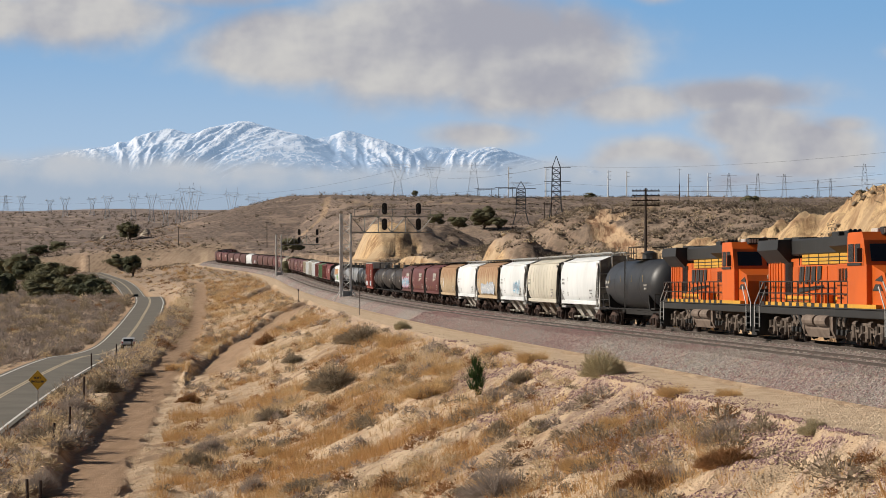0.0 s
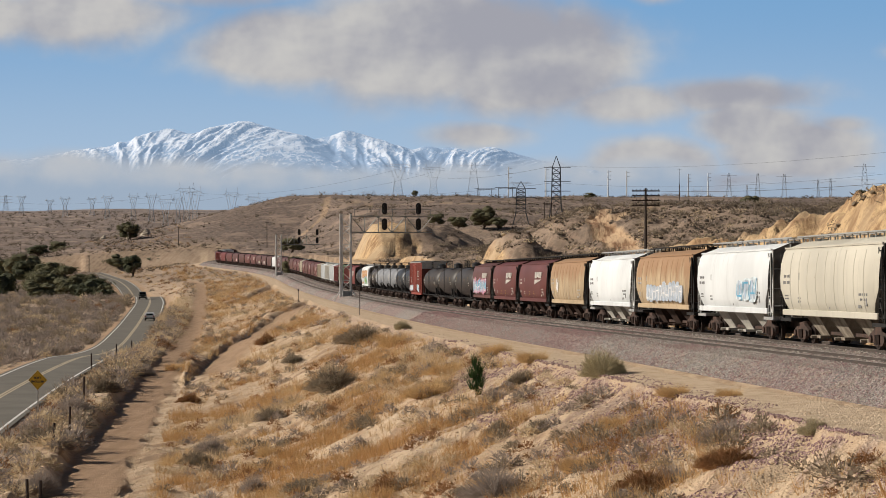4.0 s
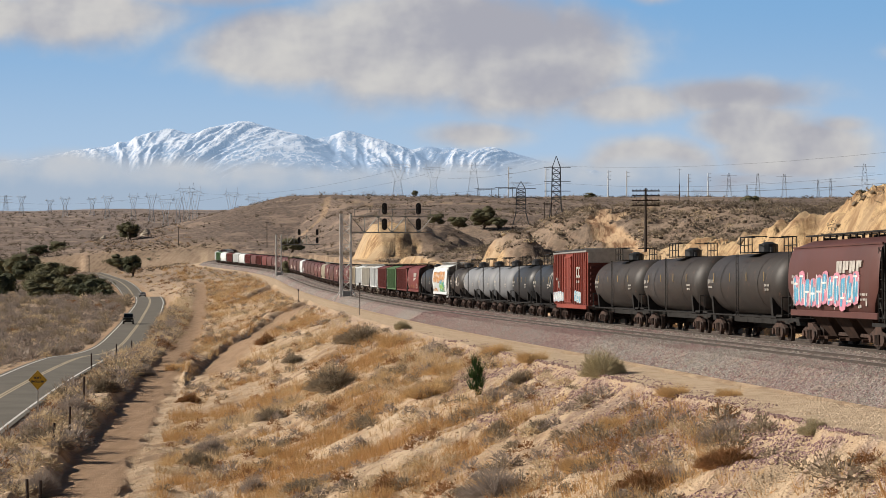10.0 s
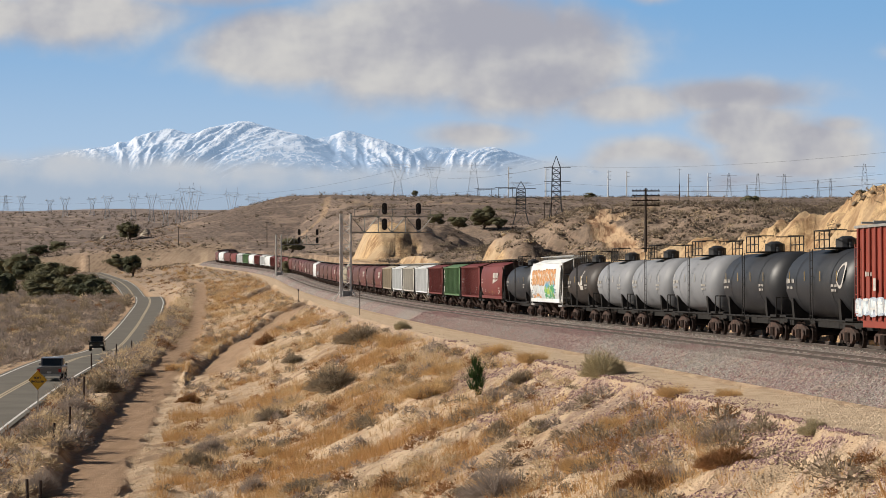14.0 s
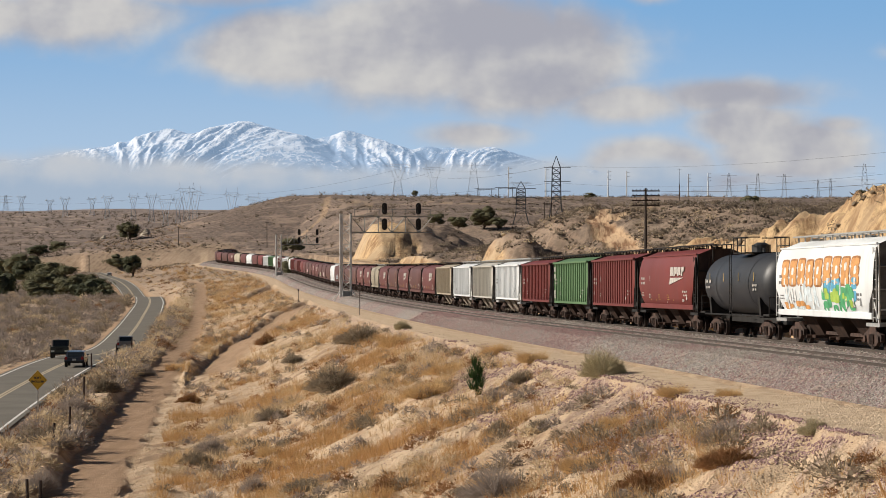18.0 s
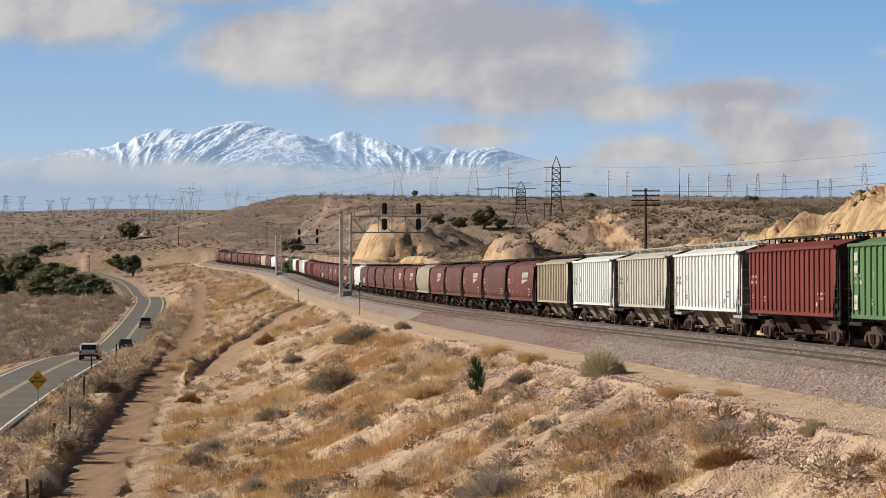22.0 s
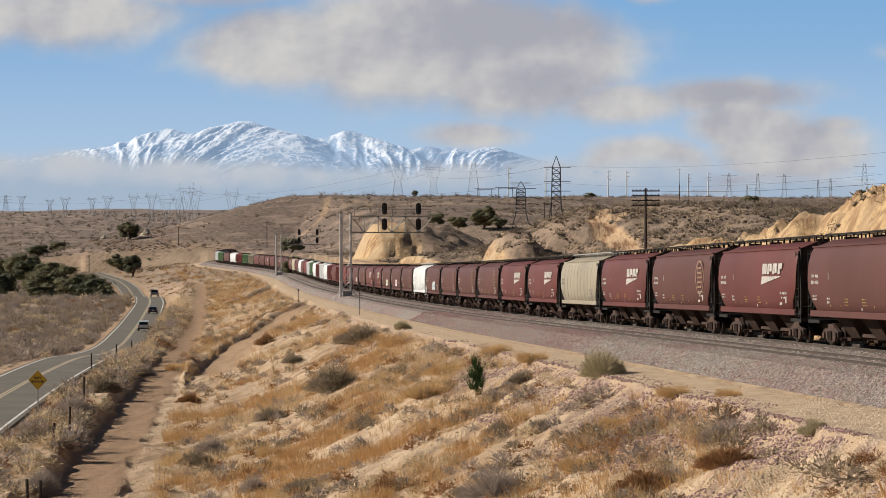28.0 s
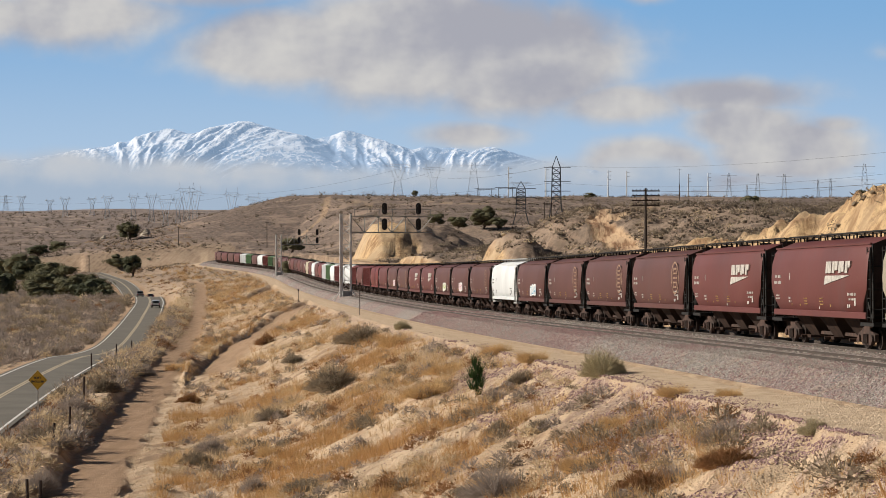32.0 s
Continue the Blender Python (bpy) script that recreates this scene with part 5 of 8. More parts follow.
            for a in (-1.05, 1.05):
                rod(bm, (x + a - .2, q * 1.3, 1.0), (x + a + .25, q * 1.3, 1.0), .13, 8)
                box(bm, x + a, q * 1.22, .72, .5, .12, .12, bevel=.02)
            part("side_frame", bm, DUSTY, bg)
        for a in (-2.0, 0, 2.0):
            pd("wheelset", shared("loco_wheelset", make_wheelset), bg, WHEEL_IRON, pose(x + a, 0, .5))
    # steps, plough, handrails
    for s in (-1, 1):
        for q in (-1, 1):
            add("steps", lambda bm: [box(bm, s * (H - .95), q * 1.38, z, .75, .3, .05) for z in (.45, .75, 1.05, 1.35)]
                + [box(bm, s * (H - .55), q * 1.38, .95, .05, .3, 1.2), box(bm, s * (H - 1.35), q * 1.38, .95, .05, .3, 1.2)], K)
            add("grab_rail", lambda bm: (rod(bm, (s * (H - .5), q * 1.52, .6), (s * (H - .5), q * 1.52, 1.7), .03, 5),
                                         rod(bm, (s * (H - .5), q * 1.52, 1.7), (s * (H - 1.9), q * 1.45, 2.7), .03, 5),
                                         rod(bm, (s * (H - 1.4), q * 1.52, .6), (s * (H - 1.4), q * 1.52, 1.6), .03, 5),
                                         rod(bm, (s * (H - 1.4), q * 1.52, 1.6), (s * (H - 2.5), q * 1.45, 2.5), .03, 5)), GALV, "white grab rail")
        add("pilot", lambda bm: prism(bm, [(s * (H - .55), .2), (s * (H - .55), 1.6), (s * (H - .15), 1.5), (s * (H - .15), .9), (s * (H + .05), .2)], "y", -1.45, 1.45), K)
    for q in (-1, 1):
        add("handrail", lambda bm: [rod(bm, (-9.9, q * 1.48, z), (4.7, q * 1.48, z), .03, 5) for z in (2.2, 2.72)]
            + [box(bm, -9.9 + i * .973, q * 1.48, 2.18, .075, .05, 1.1) for i in range(16)], K)
        for i in range(12):
            add("sill_mark", lambda bm: box(bm, -9.2 + i * 1.25, q * 1.535, 1.72, .5, .012, .165), K)
    add("horn", lambda bm: (box(bm, .2, 0, 4.78, .5, .5, .2), [rod(bm, (.2, y, 4.8), (.7, y, 4.85), .05, 6, .1) for y in (-.2, 0, .2)]), K)
    add("antenna", lambda bm: rod(bm, (5.8, .4, 4.68), (5.8, .4, 4.95), .12, 10), MARK)
    add("air_conditioner", lambda bm: box(bm, 5.6, -.3, 4.75, .9, .7, .2, bevel=.03), MARK)
    me = shared("coupler", make_coupler)
    pd("coupler", me, car, IRON, pose(H - .2, 0, 0))
    pd("coupler", me, car, IRON, pose(-H + .2, 0, 0, 0, 0, 180))
    return car


# --- the consist, front to rear: station of each coupling at the start ---
TRAIN = []
rng = random.Random(5)


def place_train():
    def put(ob, a, b):
        TRAIN.append((ob, (a + b) / 2, (b - a) * 0.31))

    loco = locomotive()
    put(loco, 63.0, 85.4)
    put(copy_thing(loco, pose(0, 0, 0)), 85.4, 107.8)
    put(copy_thing(loco, pose(0, 0, 0)), 107.8, 130.2)
    put(tank_car("black", 9.0, "black tank car with yellow stripe marks"), 131.4, 149.6)
    made = {}

    def hop(a, b, color, kind="round", **kw):
        key = (color, kind, tuple(sorted((k, str(v)) for k, v in kw.items())))
        if key in made and "tag" not in kw:
            ob = copy_thing(made[key], pose(0, 0, 0))
        else:
            ob = made[key] = hopper(color, kind, rng=rng, **kw)
        put(ob, a, b)

    def tnk(a, b, color, label, emblem=""):
        key = (color, round((b - a) / 2, 1), emblem)
        half = 8.5 if b - a > 16 else 6.15 if b - a < 14 else 7.6
        if key in made:
            ob = copy_thing(made[key], pose(0, 0, 0))
        else:
            ob = made[key] = tank_car(color, half, label, emblem)
        put(ob, a, b)

    Y = -1.645
    pale = PAINT["grey"]
    hop(149.8, 167.0, "white", bay=pale, label="clean white covered hopper car")
    hop(167.0, 184.3, "beige", bay=WEATHERED, label="beige covered hopper car with grime streaks")
    hop(184.3, 201.6, "white", bay=pale, label="white covered hopper car with pale blue spray paint", tag=(1.6, 5.6, 1.7, 2.9, Y, ["pale", "grey", "blue"], 1.0))
    hop(201.6, 218.4, "rust", label="rust-stained tan hopper car with white spray paint", tag=(-4.0, 6.0, 1.6, 2.7, Y, ["grey", "white"], 1.3))
    hop(218.4, 235.5, "white", bay=pale, label="clean white covered hopper car")
    hop(235.5, 252.8, "rust", label="rust-stained tan covered hopper car", tag=(-4.4, -3.4, 1.9, 3.2, Y, ["white"], 1.0))
    hop(252.8, 270.0, "maroon", logo="block", label="maroon covered hopper car with white block emblem")
    hop(270.0, 287.3, "maroon", logo="block", label="maroon covered hopper car with white block emblem")
    hop(287.3, 302.9, "brown", logo="block", half=7.8, label="maroon hopper car covered in blue and pink spray paint", tag=(-5.6, 4.4, 1.6, 3.1, Y, ["pink", "blue", "white"], 1.3))
    for a, b in ((303.1, 320.4), (320.4, 337.4), (337.4, 354.5)):
        tnk(a, b, "rusty_black", "rust-stained black tank car")
    put(box_car(7.9, rng), 355.1, 370.9)
    tnk(370.9, 383.1, "black", "short black tank car with white ring emblem", "ring")
    tnk(383.1, 395.6, "black", "short black tank car")
    for a in (395.6, 407.7, 420.0):
        tnk(a, a + 12.3, "greytank", "short weathered grey tank car")
    tnk(432.3, 445.0, "rusty_black", "short brown-black tank car with a pale emblem", "mark")
    hop(445.2, 462.8, "white", label="white hopper car with orange and green spray paint", tag="mural")
    tnk(463.0, 478.2, "black", "black tank car with yellow strips")
    hop(478.2, 495.0, "red", logo="block", label="red covered hopper car with white block emblem")
    hop(495.0, 511.9, "red", "ribbed", label="dark red ribbed hopper car")
    hop(511.9, 529.0, "green", "ribbed", logo="plate", label="green ribbed hopper car with white squares")
    hop(529.0, 546.1, "red", "ribbed", label="dark red ribbed hopper car")
    hop(546.1, 563.4, "white", "ribbed", bay=WEATHERED, label="weathered white ribbed hopper car")
    hop(563.4, 580.7, "grey", "ribbed", bay=WEATHERED, label="weathered grey ribbed hopper car")
    hop(580.7, 598.6, "white", "ribbed", bay=WEATHERED, label="weathered white ribbed hopper car")
    hop(598.6, 615.8, "tan", "ribbed", bay=WEATHERED, label="stained tan ribbed hopper car")
    s = 615.8
    M, B = "maroon", "brown"
    seq = [(M, "block"), (B, ""), (M, "block"), (B, "round"), (M, "block"), ("cream", ""), (M, "block"), (M, "block"), (B, "round"),
           (B, "round"), (B, "round"), (B, "tag"), ("white", ""), (B, "round"), (B, "tag"), (B, "tag"), (M, "block"), (M, "block"), (B, "round"),
           (B, "tag"), (M, ""), ("red", ""), ("red", "rib"), (M, ""), ("red", "rib"), ("white", ""), ("white", "rib"), ("red", "rib"), ("white", ""),
           ("green", "rib"), ("white", "rib"), ("red", ""), (M, ""), ("white", ""), (M, ""), ("tan", ""), (M, "block"), (B, ""), (M, ""), (B, ""),
           (M, ""), (M, "block"), (B, ""), (M, ""), ("cream", "rib"), ("green", "rib"), ("red", "rib"), ("white", ""), (B, ""), ("green", "rib"),
           ("white", "rib"), (M, ""), (B, ""), (M, ""), (B, ""), (M, "")]
    for c, extra in seq:
        b = s + 17.05
        kind = "ribbed" if extra == "rib" else "round"
        words = {M: "maroon covered hopper car", B: "brown-red covered hopper car", "white": "white covered hopper car", "cream": "cream covered hopper car"}
        label = words.get(c, f"{c} hopper car") + {"block": " with white block emblem", "round": " with faded round emblem", "rib": " with ribbed sides",
                                                  "tag": " with small spray paint", "": " in the long train"}[extra]
        kw = {}
        if extra == "tag":
            x = rng.uniform(-3, 3)
            kw["tag"] = (x, x + 3.2, 1.65, 2.6, Y, ["white", rng.choice(["lime", "pink", "grey", "blue"])], 1.2)
        if extra in ("block", "round"):
            kw["logo"] = extra
        hop(s, b, c, kind, label=label, **kw)
        s = b


place_train()
LAG = [(0, 0.2), (6, -1.0), (9, -1.0), (13, 0.0), (19, 2.2), (23, 4.2), (28, 9.0), (32, 10.0)]


def run(t):
    """How far the train has come at t seconds."""
    return 20.0 * t - float(np.interp(t, *np.array(LAG).T))


def car_pose(s, wheelbase):
    a, b = (np.array(line_at(q)[:3]) for q in (s - wheelbase, s + wheelbase))
    fwd = Vector(a - b).normalized()
    left = Vector((0, 0, 1)).cross(fwd).normalized()
    up = fwd.cross(left)
    m = Matrix((fwd, left, up)).transposed().to_4x4()
    m.translation = Vector((a + b) / 2)
    return m
# ---- plants ----
def leaf_material(name, a, b, rough_=0.9, thin=0.35):
    k = Nodes(name, rough_)
    g = k.n("NewGeometry")
    c = k.mix(g.outputs["Random Per Island"], a, b)
    c = k.mix(k.step(k.noise(0.7, 3), 0.4, 0.65), c, tuple(x * 0.8 for x in a))
    k.color(c)
    # thin dry leaves let some of the sun through
    tr, mx = k.n("BsdfTranslucent"), k.n("MixShader")
    k.put(tr.inputs[0], c)
    mx.inputs[0].default_value = thin
    k.put(mx.inputs[1], k.b.outputs[0])
    k.put(mx.inputs[2], tr.outputs[0])
    k.t.links.new(mx.outputs[0], k.t.nodes["Material Output"].inputs[0])
    return k.m


STRAW = leaf_material("dry_straw", (0.70, 0.49, 0.25), (0.52, 0.34, 0.16))
STRAW_ORANGE = leaf_material("orange_straw", (0.60, 0.37, 0.165), (0.44, 0.25, 0.10))
STRAW_PALE = leaf_material("pale_straw", (0.70, 0.56, 0.37), (0.52, 0.39, 0.24))
TWIG = leaf_material("grey_twig", (0.42, 0.35, 0.30), (0.24, 0.195, 0.17))
SAGE = leaf_material("sage_leaf", (0.36, 0.29, 0.205), (0.20, 0.16, 0.115))
BROWN = leaf_material("rust_brown_brush", (0.36, 0.19, 0.085), (0.21, 0.105, 0.05))
OLIVE = leaf_material("olive_leaf", (0.50, 0.43, 0.27), (0.30, 0.25, 0.15))
GREEN = leaf_material("dark_green_leaf", (0.110, 0.118, 0.064), (0.060, 0.066, 0.038))
WASH_GREEN = leaf_material("wash_green_leaf", (0.175, 0.165, 0.088), (0.10, 0.10, 0.055))
FRESH = leaf_material("fresh_green_leaf", (0.05, 0.10, 0.03), (0.03, 0.06, 0.02))
HILL_DARK = leaf_material("hill_brush_leaf", (0.175, 0.135, 0.10), (0.10, 0.078, 0.06))
BARK = plain("dry_bark", (0.12, 0.09, 0.07), 0.9, 0, 0.4, 6)


def blades(rs, n, height, spread, width, lean=0.5, z0=0.0):
    """n thin upright blades from a base, as triangles."""
    a = rs.uniform(0, 2 * math.pi, n)
    r = spread * 0.35 * np.sqrt(rs.uniform(0, 1, n))
    bx, by = r * np.cos(a), r * np.sin(a)
    h = height * rs.uniform(0.45, 1.0, n)
    la = a + rs.normal(0, 0.7, n)
    ll = lean * spread * rs.uniform(0.2, 1.0, n)
    tx, ty = bx + ll * np.cos(la), by + ll * np.sin(la)
    sa = rs.uniform(0, math.pi, n)
    w = width * rs.uniform(0.6, 1.3, n)
    wx, wy = np.cos(sa) * w, np.sin(sa) * w
    V = np.stack([np.stack([bx - wx, by - wy, np.full(n, z0 - 0.05)], -1), np.stack([bx + wx, by + wy, np.full(n, z0 - 0.05)], -1),
                  np.stack([tx, ty, z0 + h], -1)], 1)
    return V.reshape(-1, 3)


def clump(rs, n, rx, rz, leaf, hollow=0.35, lobes=5):
    """n small leaf triangles in an uneven dome, as triangles."""
    lc = np.stack([rs.normal(0, rx * 0.45, lobes), rs.normal(0, rx * 0.45, lobes), rs.uniform(0.25, 0.75, lobes) * rz], -1)
    lr = rs.uniform(0.35, 0.65, lobes) * rx
    k = rs.integers(0, lobes, n)
    d = rs.normal(0, 1, (n, 3))
    d /= np.linalg.norm(d, axis=1)[:, None]
    rad = lr[k] * (hollow + (1 - hollow) * rs.uniform(0, 1, n)) ** 0.6
    c = lc[k] + d * rad[:, None] * np.array([1, 1, min(1.0, rz / rx)])
    c[:, 2] = np.abs(c[:, 2])
    u = rs.normal(0, 1, (n, 3))
    u /= np.linalg.norm(u, axis=1)[:, None]
    v = np.cross(u, rs.normal(0, 1, (n, 3)))
    v /= np.linalg.norm(v, axis=1)[:, None] + 1e-6
    s = leaf * rs.uniform(0.6, 1.5, n)[:, None]
    V = np.stack([c - u * s, c + u * s * 0.7 + v * s * 0.4, c + v * s], 1)
    return V.reshape(-1, 3)


def blob(rs, rx, rz, sub=2):
    """An uneven solid core of a bush, as triangles."""
    bm = bmesh.new()
    bmesh.ops.create_icosphere(bm, subdivisions=sub, radius=1.0)
    V = np.array([v.co[:] for v in bm.verts])
    F = [[v.index for v in f.verts] for f in bm.faces]
    bm.free()
    lump = 1 + 0.28 * np.sin(V @ rs.normal(0, 2.6, 3) + rs.uniform(0, 6)) * np.sin(V @ rs.normal(0, 2.6, 3)) + rs.normal(0, .10, len(V))
    V = V * lump[:, None] * np.array([rx, rx, rz])
    V[:, 2] = np.maximum(V[:, 2] + rz * .75, -.08)
    return np.concatenate([V[f] for f in F])


def bush(rs, n, rx, rz, leaf, sub=2):
    """A solid core wrapped in small leaves."""
    core = blob(rs, rx * .30, rz * .26, sub)
    d = rs.normal(0, 1, (n, 3))
    d /= np.linalg.norm(d, axis=1)[:, None]
    d[:, 2] = np.abs(d[:, 2]) - .15
    c = d * (rs.uniform(0, 1, n) ** .5 * .75 + .3)[:, None] * np.array([rx * .85, rx * .85, rz * .62]) + np.array([0, 0, rz * .35])
    u, v = rs.normal(0, 1, (n, 3)), rs.normal(0, 1, (n, 3))
    u /= np.linalg.norm(u, axis=1)[:, None]
    v /= np.linalg.norm(v, axis=1)[:, None]
    s = leaf * rs.uniform(.6, 1.4, n)[:, None]
    V = np.stack([c - u * s * .5, c + u * s * .5, c + (v + d * 1.2) * s * 1.3], 1).reshape(-1, 3)
    return np.concatenate([core, V])


def dome(rs, n, rx, rz, width, leaf=0.0, core=0.6):
    """A dense rounded dry shrub: an uneven core bristling with fine twigs, and leaves between them."""
    m = 40 + n // 12
    q = rs.normal(0, 1, (m, 3))
    q /= np.linalg.norm(q, axis=1)[:, None]
    q = q * (rs.uniform(.1, 1, m) ** .5 * core)[:, None] * np.array([rx, rx, rz * .62]) + np.array([0, 0, rz * .40])
    u, v = rs.normal(0, 1, (m, 3)), rs.normal(0, 1, (m, 3))
    C = np.stack([q - u * .055 * rx, q + u * .055 * rx, q + v * .10 * rx], 1).reshape(-1, 3)
    d = rs.normal(0, 1, (n, 3))
    d[:, 2] = np.abs(d[:, 2]) - .12
    d /= np.linalg.norm(d, axis=1)[:, None]
    lump = 1 + .22 * np.sin(d @ rs.normal(0, 3, 3) + rs.uniform(0, 6))
    R = np.array([rx, rx, rz])
    base = d * (lump * rs.uniform(.35, .75, n))[:, None] * R
    tip = d * (lump * rs.uniform(.78, 1.08, n))[:, None] * R + rs.normal(0, .07 * rx, (n, 3))
    base[:, 2] = np.maximum(base[:, 2], -.03)
    tip[:, 2] = np.maximum(tip[:, 2], 0)
    side = np.cross(d, rs.normal(0, 1, (n, 3)))
    side /= np.linalg.norm(side, axis=1)[:, None] + 1e-6
    w = width * rs.uniform(.6, 1.4, n)[:, None]
    V = [C, np.stack([base - side * w, base + side * w, tip], 1).reshape(-1, 3)]
    if leaf:
        m = n // 2
        c = d[:m] * (lump[:m] * rs.uniform(.6, 1.0, m))[:, None] * R
        c[:, 2] = np.maximum(c[:, 2], .02)
        u, v = rs.normal(0, 1, (m, 3)), rs.normal(0, 1, (m, 3))
        V.append(np.stack([c - u * leaf * .5, c + u * leaf * .5, c + v * leaf * .8], 1).reshape(-1, 3))
    return np.concatenate(V)


def twigs(rs, n, rx, rz, width):
    """Bare forked twigs in a ball, as triangles."""
    d = rs.normal(0, 1, (n, 3))
    d[:, 2] = np.abs(d[:, 2]) + 0.15
    d /= np.linalg.norm(d, axis=1)[:, None]
    L = rs.uniform(0.55, 1.05, n)
    tip = d * L[:, None] * np.array([rx, rx, rz])
    tip = tip + rs.normal(0, 0.10 * rx, (n, 3))
    tip[:, 2] = np.abs(tip[:, 2])
    base = tip * rs.uniform(0.25, 0.8, n)[:, None] + rs.normal(0, 0.09 * rx, (n, 3))
    base[:, 2] = np.abs(base[:, 2])
    side = np.cross(d, rs.normal(0, 1, (n, 3)))
    side /= np.linalg.norm(side, axis=1)[:, None] + 1e-6
    w = width * rs.uniform(0.5, 1.2, n)[:, None]
    V = np.stack([base - side * w, base + side * w, tip], 1)
    return V.reshape(-1, 3)


def scatter(name, templates, P, scale, material, label, rs):
    """One joined mesh of many small plants: a template at each point of P."""
    parts_v = []
    t = rs.integers(0, len(templates), len(P))
    turn = rs.uniform(0, 2 * math.pi, len(P))
    for k, T in enumerate(templates):
        i = np.where(t == k)[0]
        if not len(i):
            continue
        c, s = np.cos(turn[i]), np.sin(turn[i])
        sc = scale[i]
        x = (T[None, :, 0] * c[:, None] - T[None, :, 1] * s[:, None]) * sc[:, None] + P[i, 0][:, None]
        y = (T[None, :, 0] * s[:, None] + T[None, :, 1] * c[:, None]) * sc[:, None] + P[i, 1][:, None]
        z = T[None, :, 2] * sc[:, None] + P[i, 2][:, None]
        parts_v.append(np.stack([x, y, z], -1).reshape(-1, 3))
    V = np.concatenate(parts_v)
    ob = new(name, soup(name, V, np.arange(len(V)).reshape(-1, 3), material))
    return tagged(ob, label, name.replace("_", " "), kind="stuff")


def on_ground(X, Y, sink=0.03):
    z, d, sand, cut, e = surface(X, Y)
    return np.stack([X, Y, z - sink], -1), d, sand, cut, e


def wedge(rs, n, y0, y1, a0, a1, power=1.0):
    """Random points of a sector before the camera, evenly over its ground."""
    y = np.sqrt(rs.uniform(y0 ** 2, y1 ** 2, n)) if power == 1.0 else y0 * (y1 / y0) ** rs.uniform(0, 1, n)
    u = rs.uniform(a0, a1, n)
    return u * y, y


def stone(rs, n=1):
    """A small angular stone."""
    d = np.array([(1, 0, 0), (-1, 0, 0), (0, 1, 0), (0, -1, 0), (0, 0, 1), (0, 0, -1)], float)
    v = d * rs.uniform(.6, 1.1, (6, 1)) + rs.normal(0, .15, (6, 3))
    f = [(0, 2, 4), (2, 1, 4), (1, 3, 4), (3, 0, 4), (2, 0, 5), (1, 2, 5), (3, 1, 5), (0, 3, 5)]
    return np.concatenate([v[list(q)] for q in f])


def stone_material(name, a, b):
    k = Nodes(name, 0.9)
    k.color(k.mix(k.n("NewGeometry").outputs["Random Per Island"], a, b))
    return k.m


def loose_stones():
    rs = np.random.default_rng(17)
    T = [stone(rs) for _ in range(6)]
    grey = stone_material("grey_stone", (0.13, 0.115, 0.105), (0.58, 0.52, 0.46))
    pink = stone_material("pinkish_stone", (0.15, 0.08, 0.078), (0.46, 0.31, 0.29))
    pale = stone_material("pale_stone", (0.34, 0.23, 0.14), (0.66, 0.53, 0.38))
    # ballast shoulder and the strip between the tracks
    n = 42000
    s = 54 * (220 / 54) ** rs.uniform(0, 1, n)
    off = np.where(rs.uniform(0, 1, n) < .66, rs.uniform(-8.5, -5.2, n), rs.uniform(-5.2, -0.6, n))
    x, y, z, _ = line_at(s, off)
    top = np.interp(off, [-8.4, -6.6, -5.6, -4.3, -3, -2.15, -1.3, 0], [-1.25, -.24, -.13, -.115, -.13, -.17, -.13, -.115])
    P = np.stack([x, y, z + top + .01], -1)
    size = rs.uniform(.022, .042, n) * (0.7 + s / 170)
    patch = rough(x, y, 14, 77, 2) + rs.normal(0, .16, n) + 0.07 + 0.10 * sstep(-6.8, -8.2, off) + 0.30 * sstep(95, 135, s) * sstep(-2, -5, off) - .11
    for m, k, lab in ((grey, patch < .5, "grey crushed ballast stones"), (pink, patch >= .5, "pinkish crushed ballast stones")):
        scatter("ballast_stones", T, P[k], size[k], m, lab, rs)
    # spilled purple rock and pale gravel on the slope
    X, Y = wedge(rs, 60000, 48, 200, -0.2, 0.21, 0)
    P, d, sand, cut, e = on_ground(X, Y, 0.0)
    su, sv = along_slope(X, Y)
    patch = rough(su * .14, sv, 1.9, 79, 3)
    Xc, Yc = wedge(rs, 90000, 50, 170, 0.0, 0.205, 0)
    Pc, dc = on_ground(Xc, Yc, 0.0)[:2]
    kc = (dc < -11.0) & (dc > -16) & (rs.uniform(0, 1, len(Xc)) < sstep(.50, .58, rough(Xc, Yc, 3.4, 85, 3) + .10 * sstep(-15, -12, dc)) * .9)
    scatter("spilled_rock", T, Pc[kc], rs.uniform(.03, .062, int(kc.sum())) * (0.7 + Yc[kc] / 200), pink, "purple-pink rock heaped along the embankment crest", rs)
    k = (d < -10) & (d > -24) & (rs.uniform(0, 1, len(X)) < sstep(.46, .58, patch) * (sstep(-17, -12, d) * .75 + .18))
    scatter("spilled_rock", T, P[k], rs.uniform(.025, .055, int(k.sum())) * (0.7 + Y[k] / 200), pink, "purple-pink spilled rock on the embankment crest", rs)
    k = (d < -10) & (d > -33.4) & (rs.uniform(0, 1, len(X)) < np.where(sand > .4, .05, .45))
    scatter("gravel", T, P[k], rs.uniform(.02, .06, int(k.sum())) * (0.7 + Y[k] / 200), pale, "pale gravel and pebbles on the slope and trail", rs)


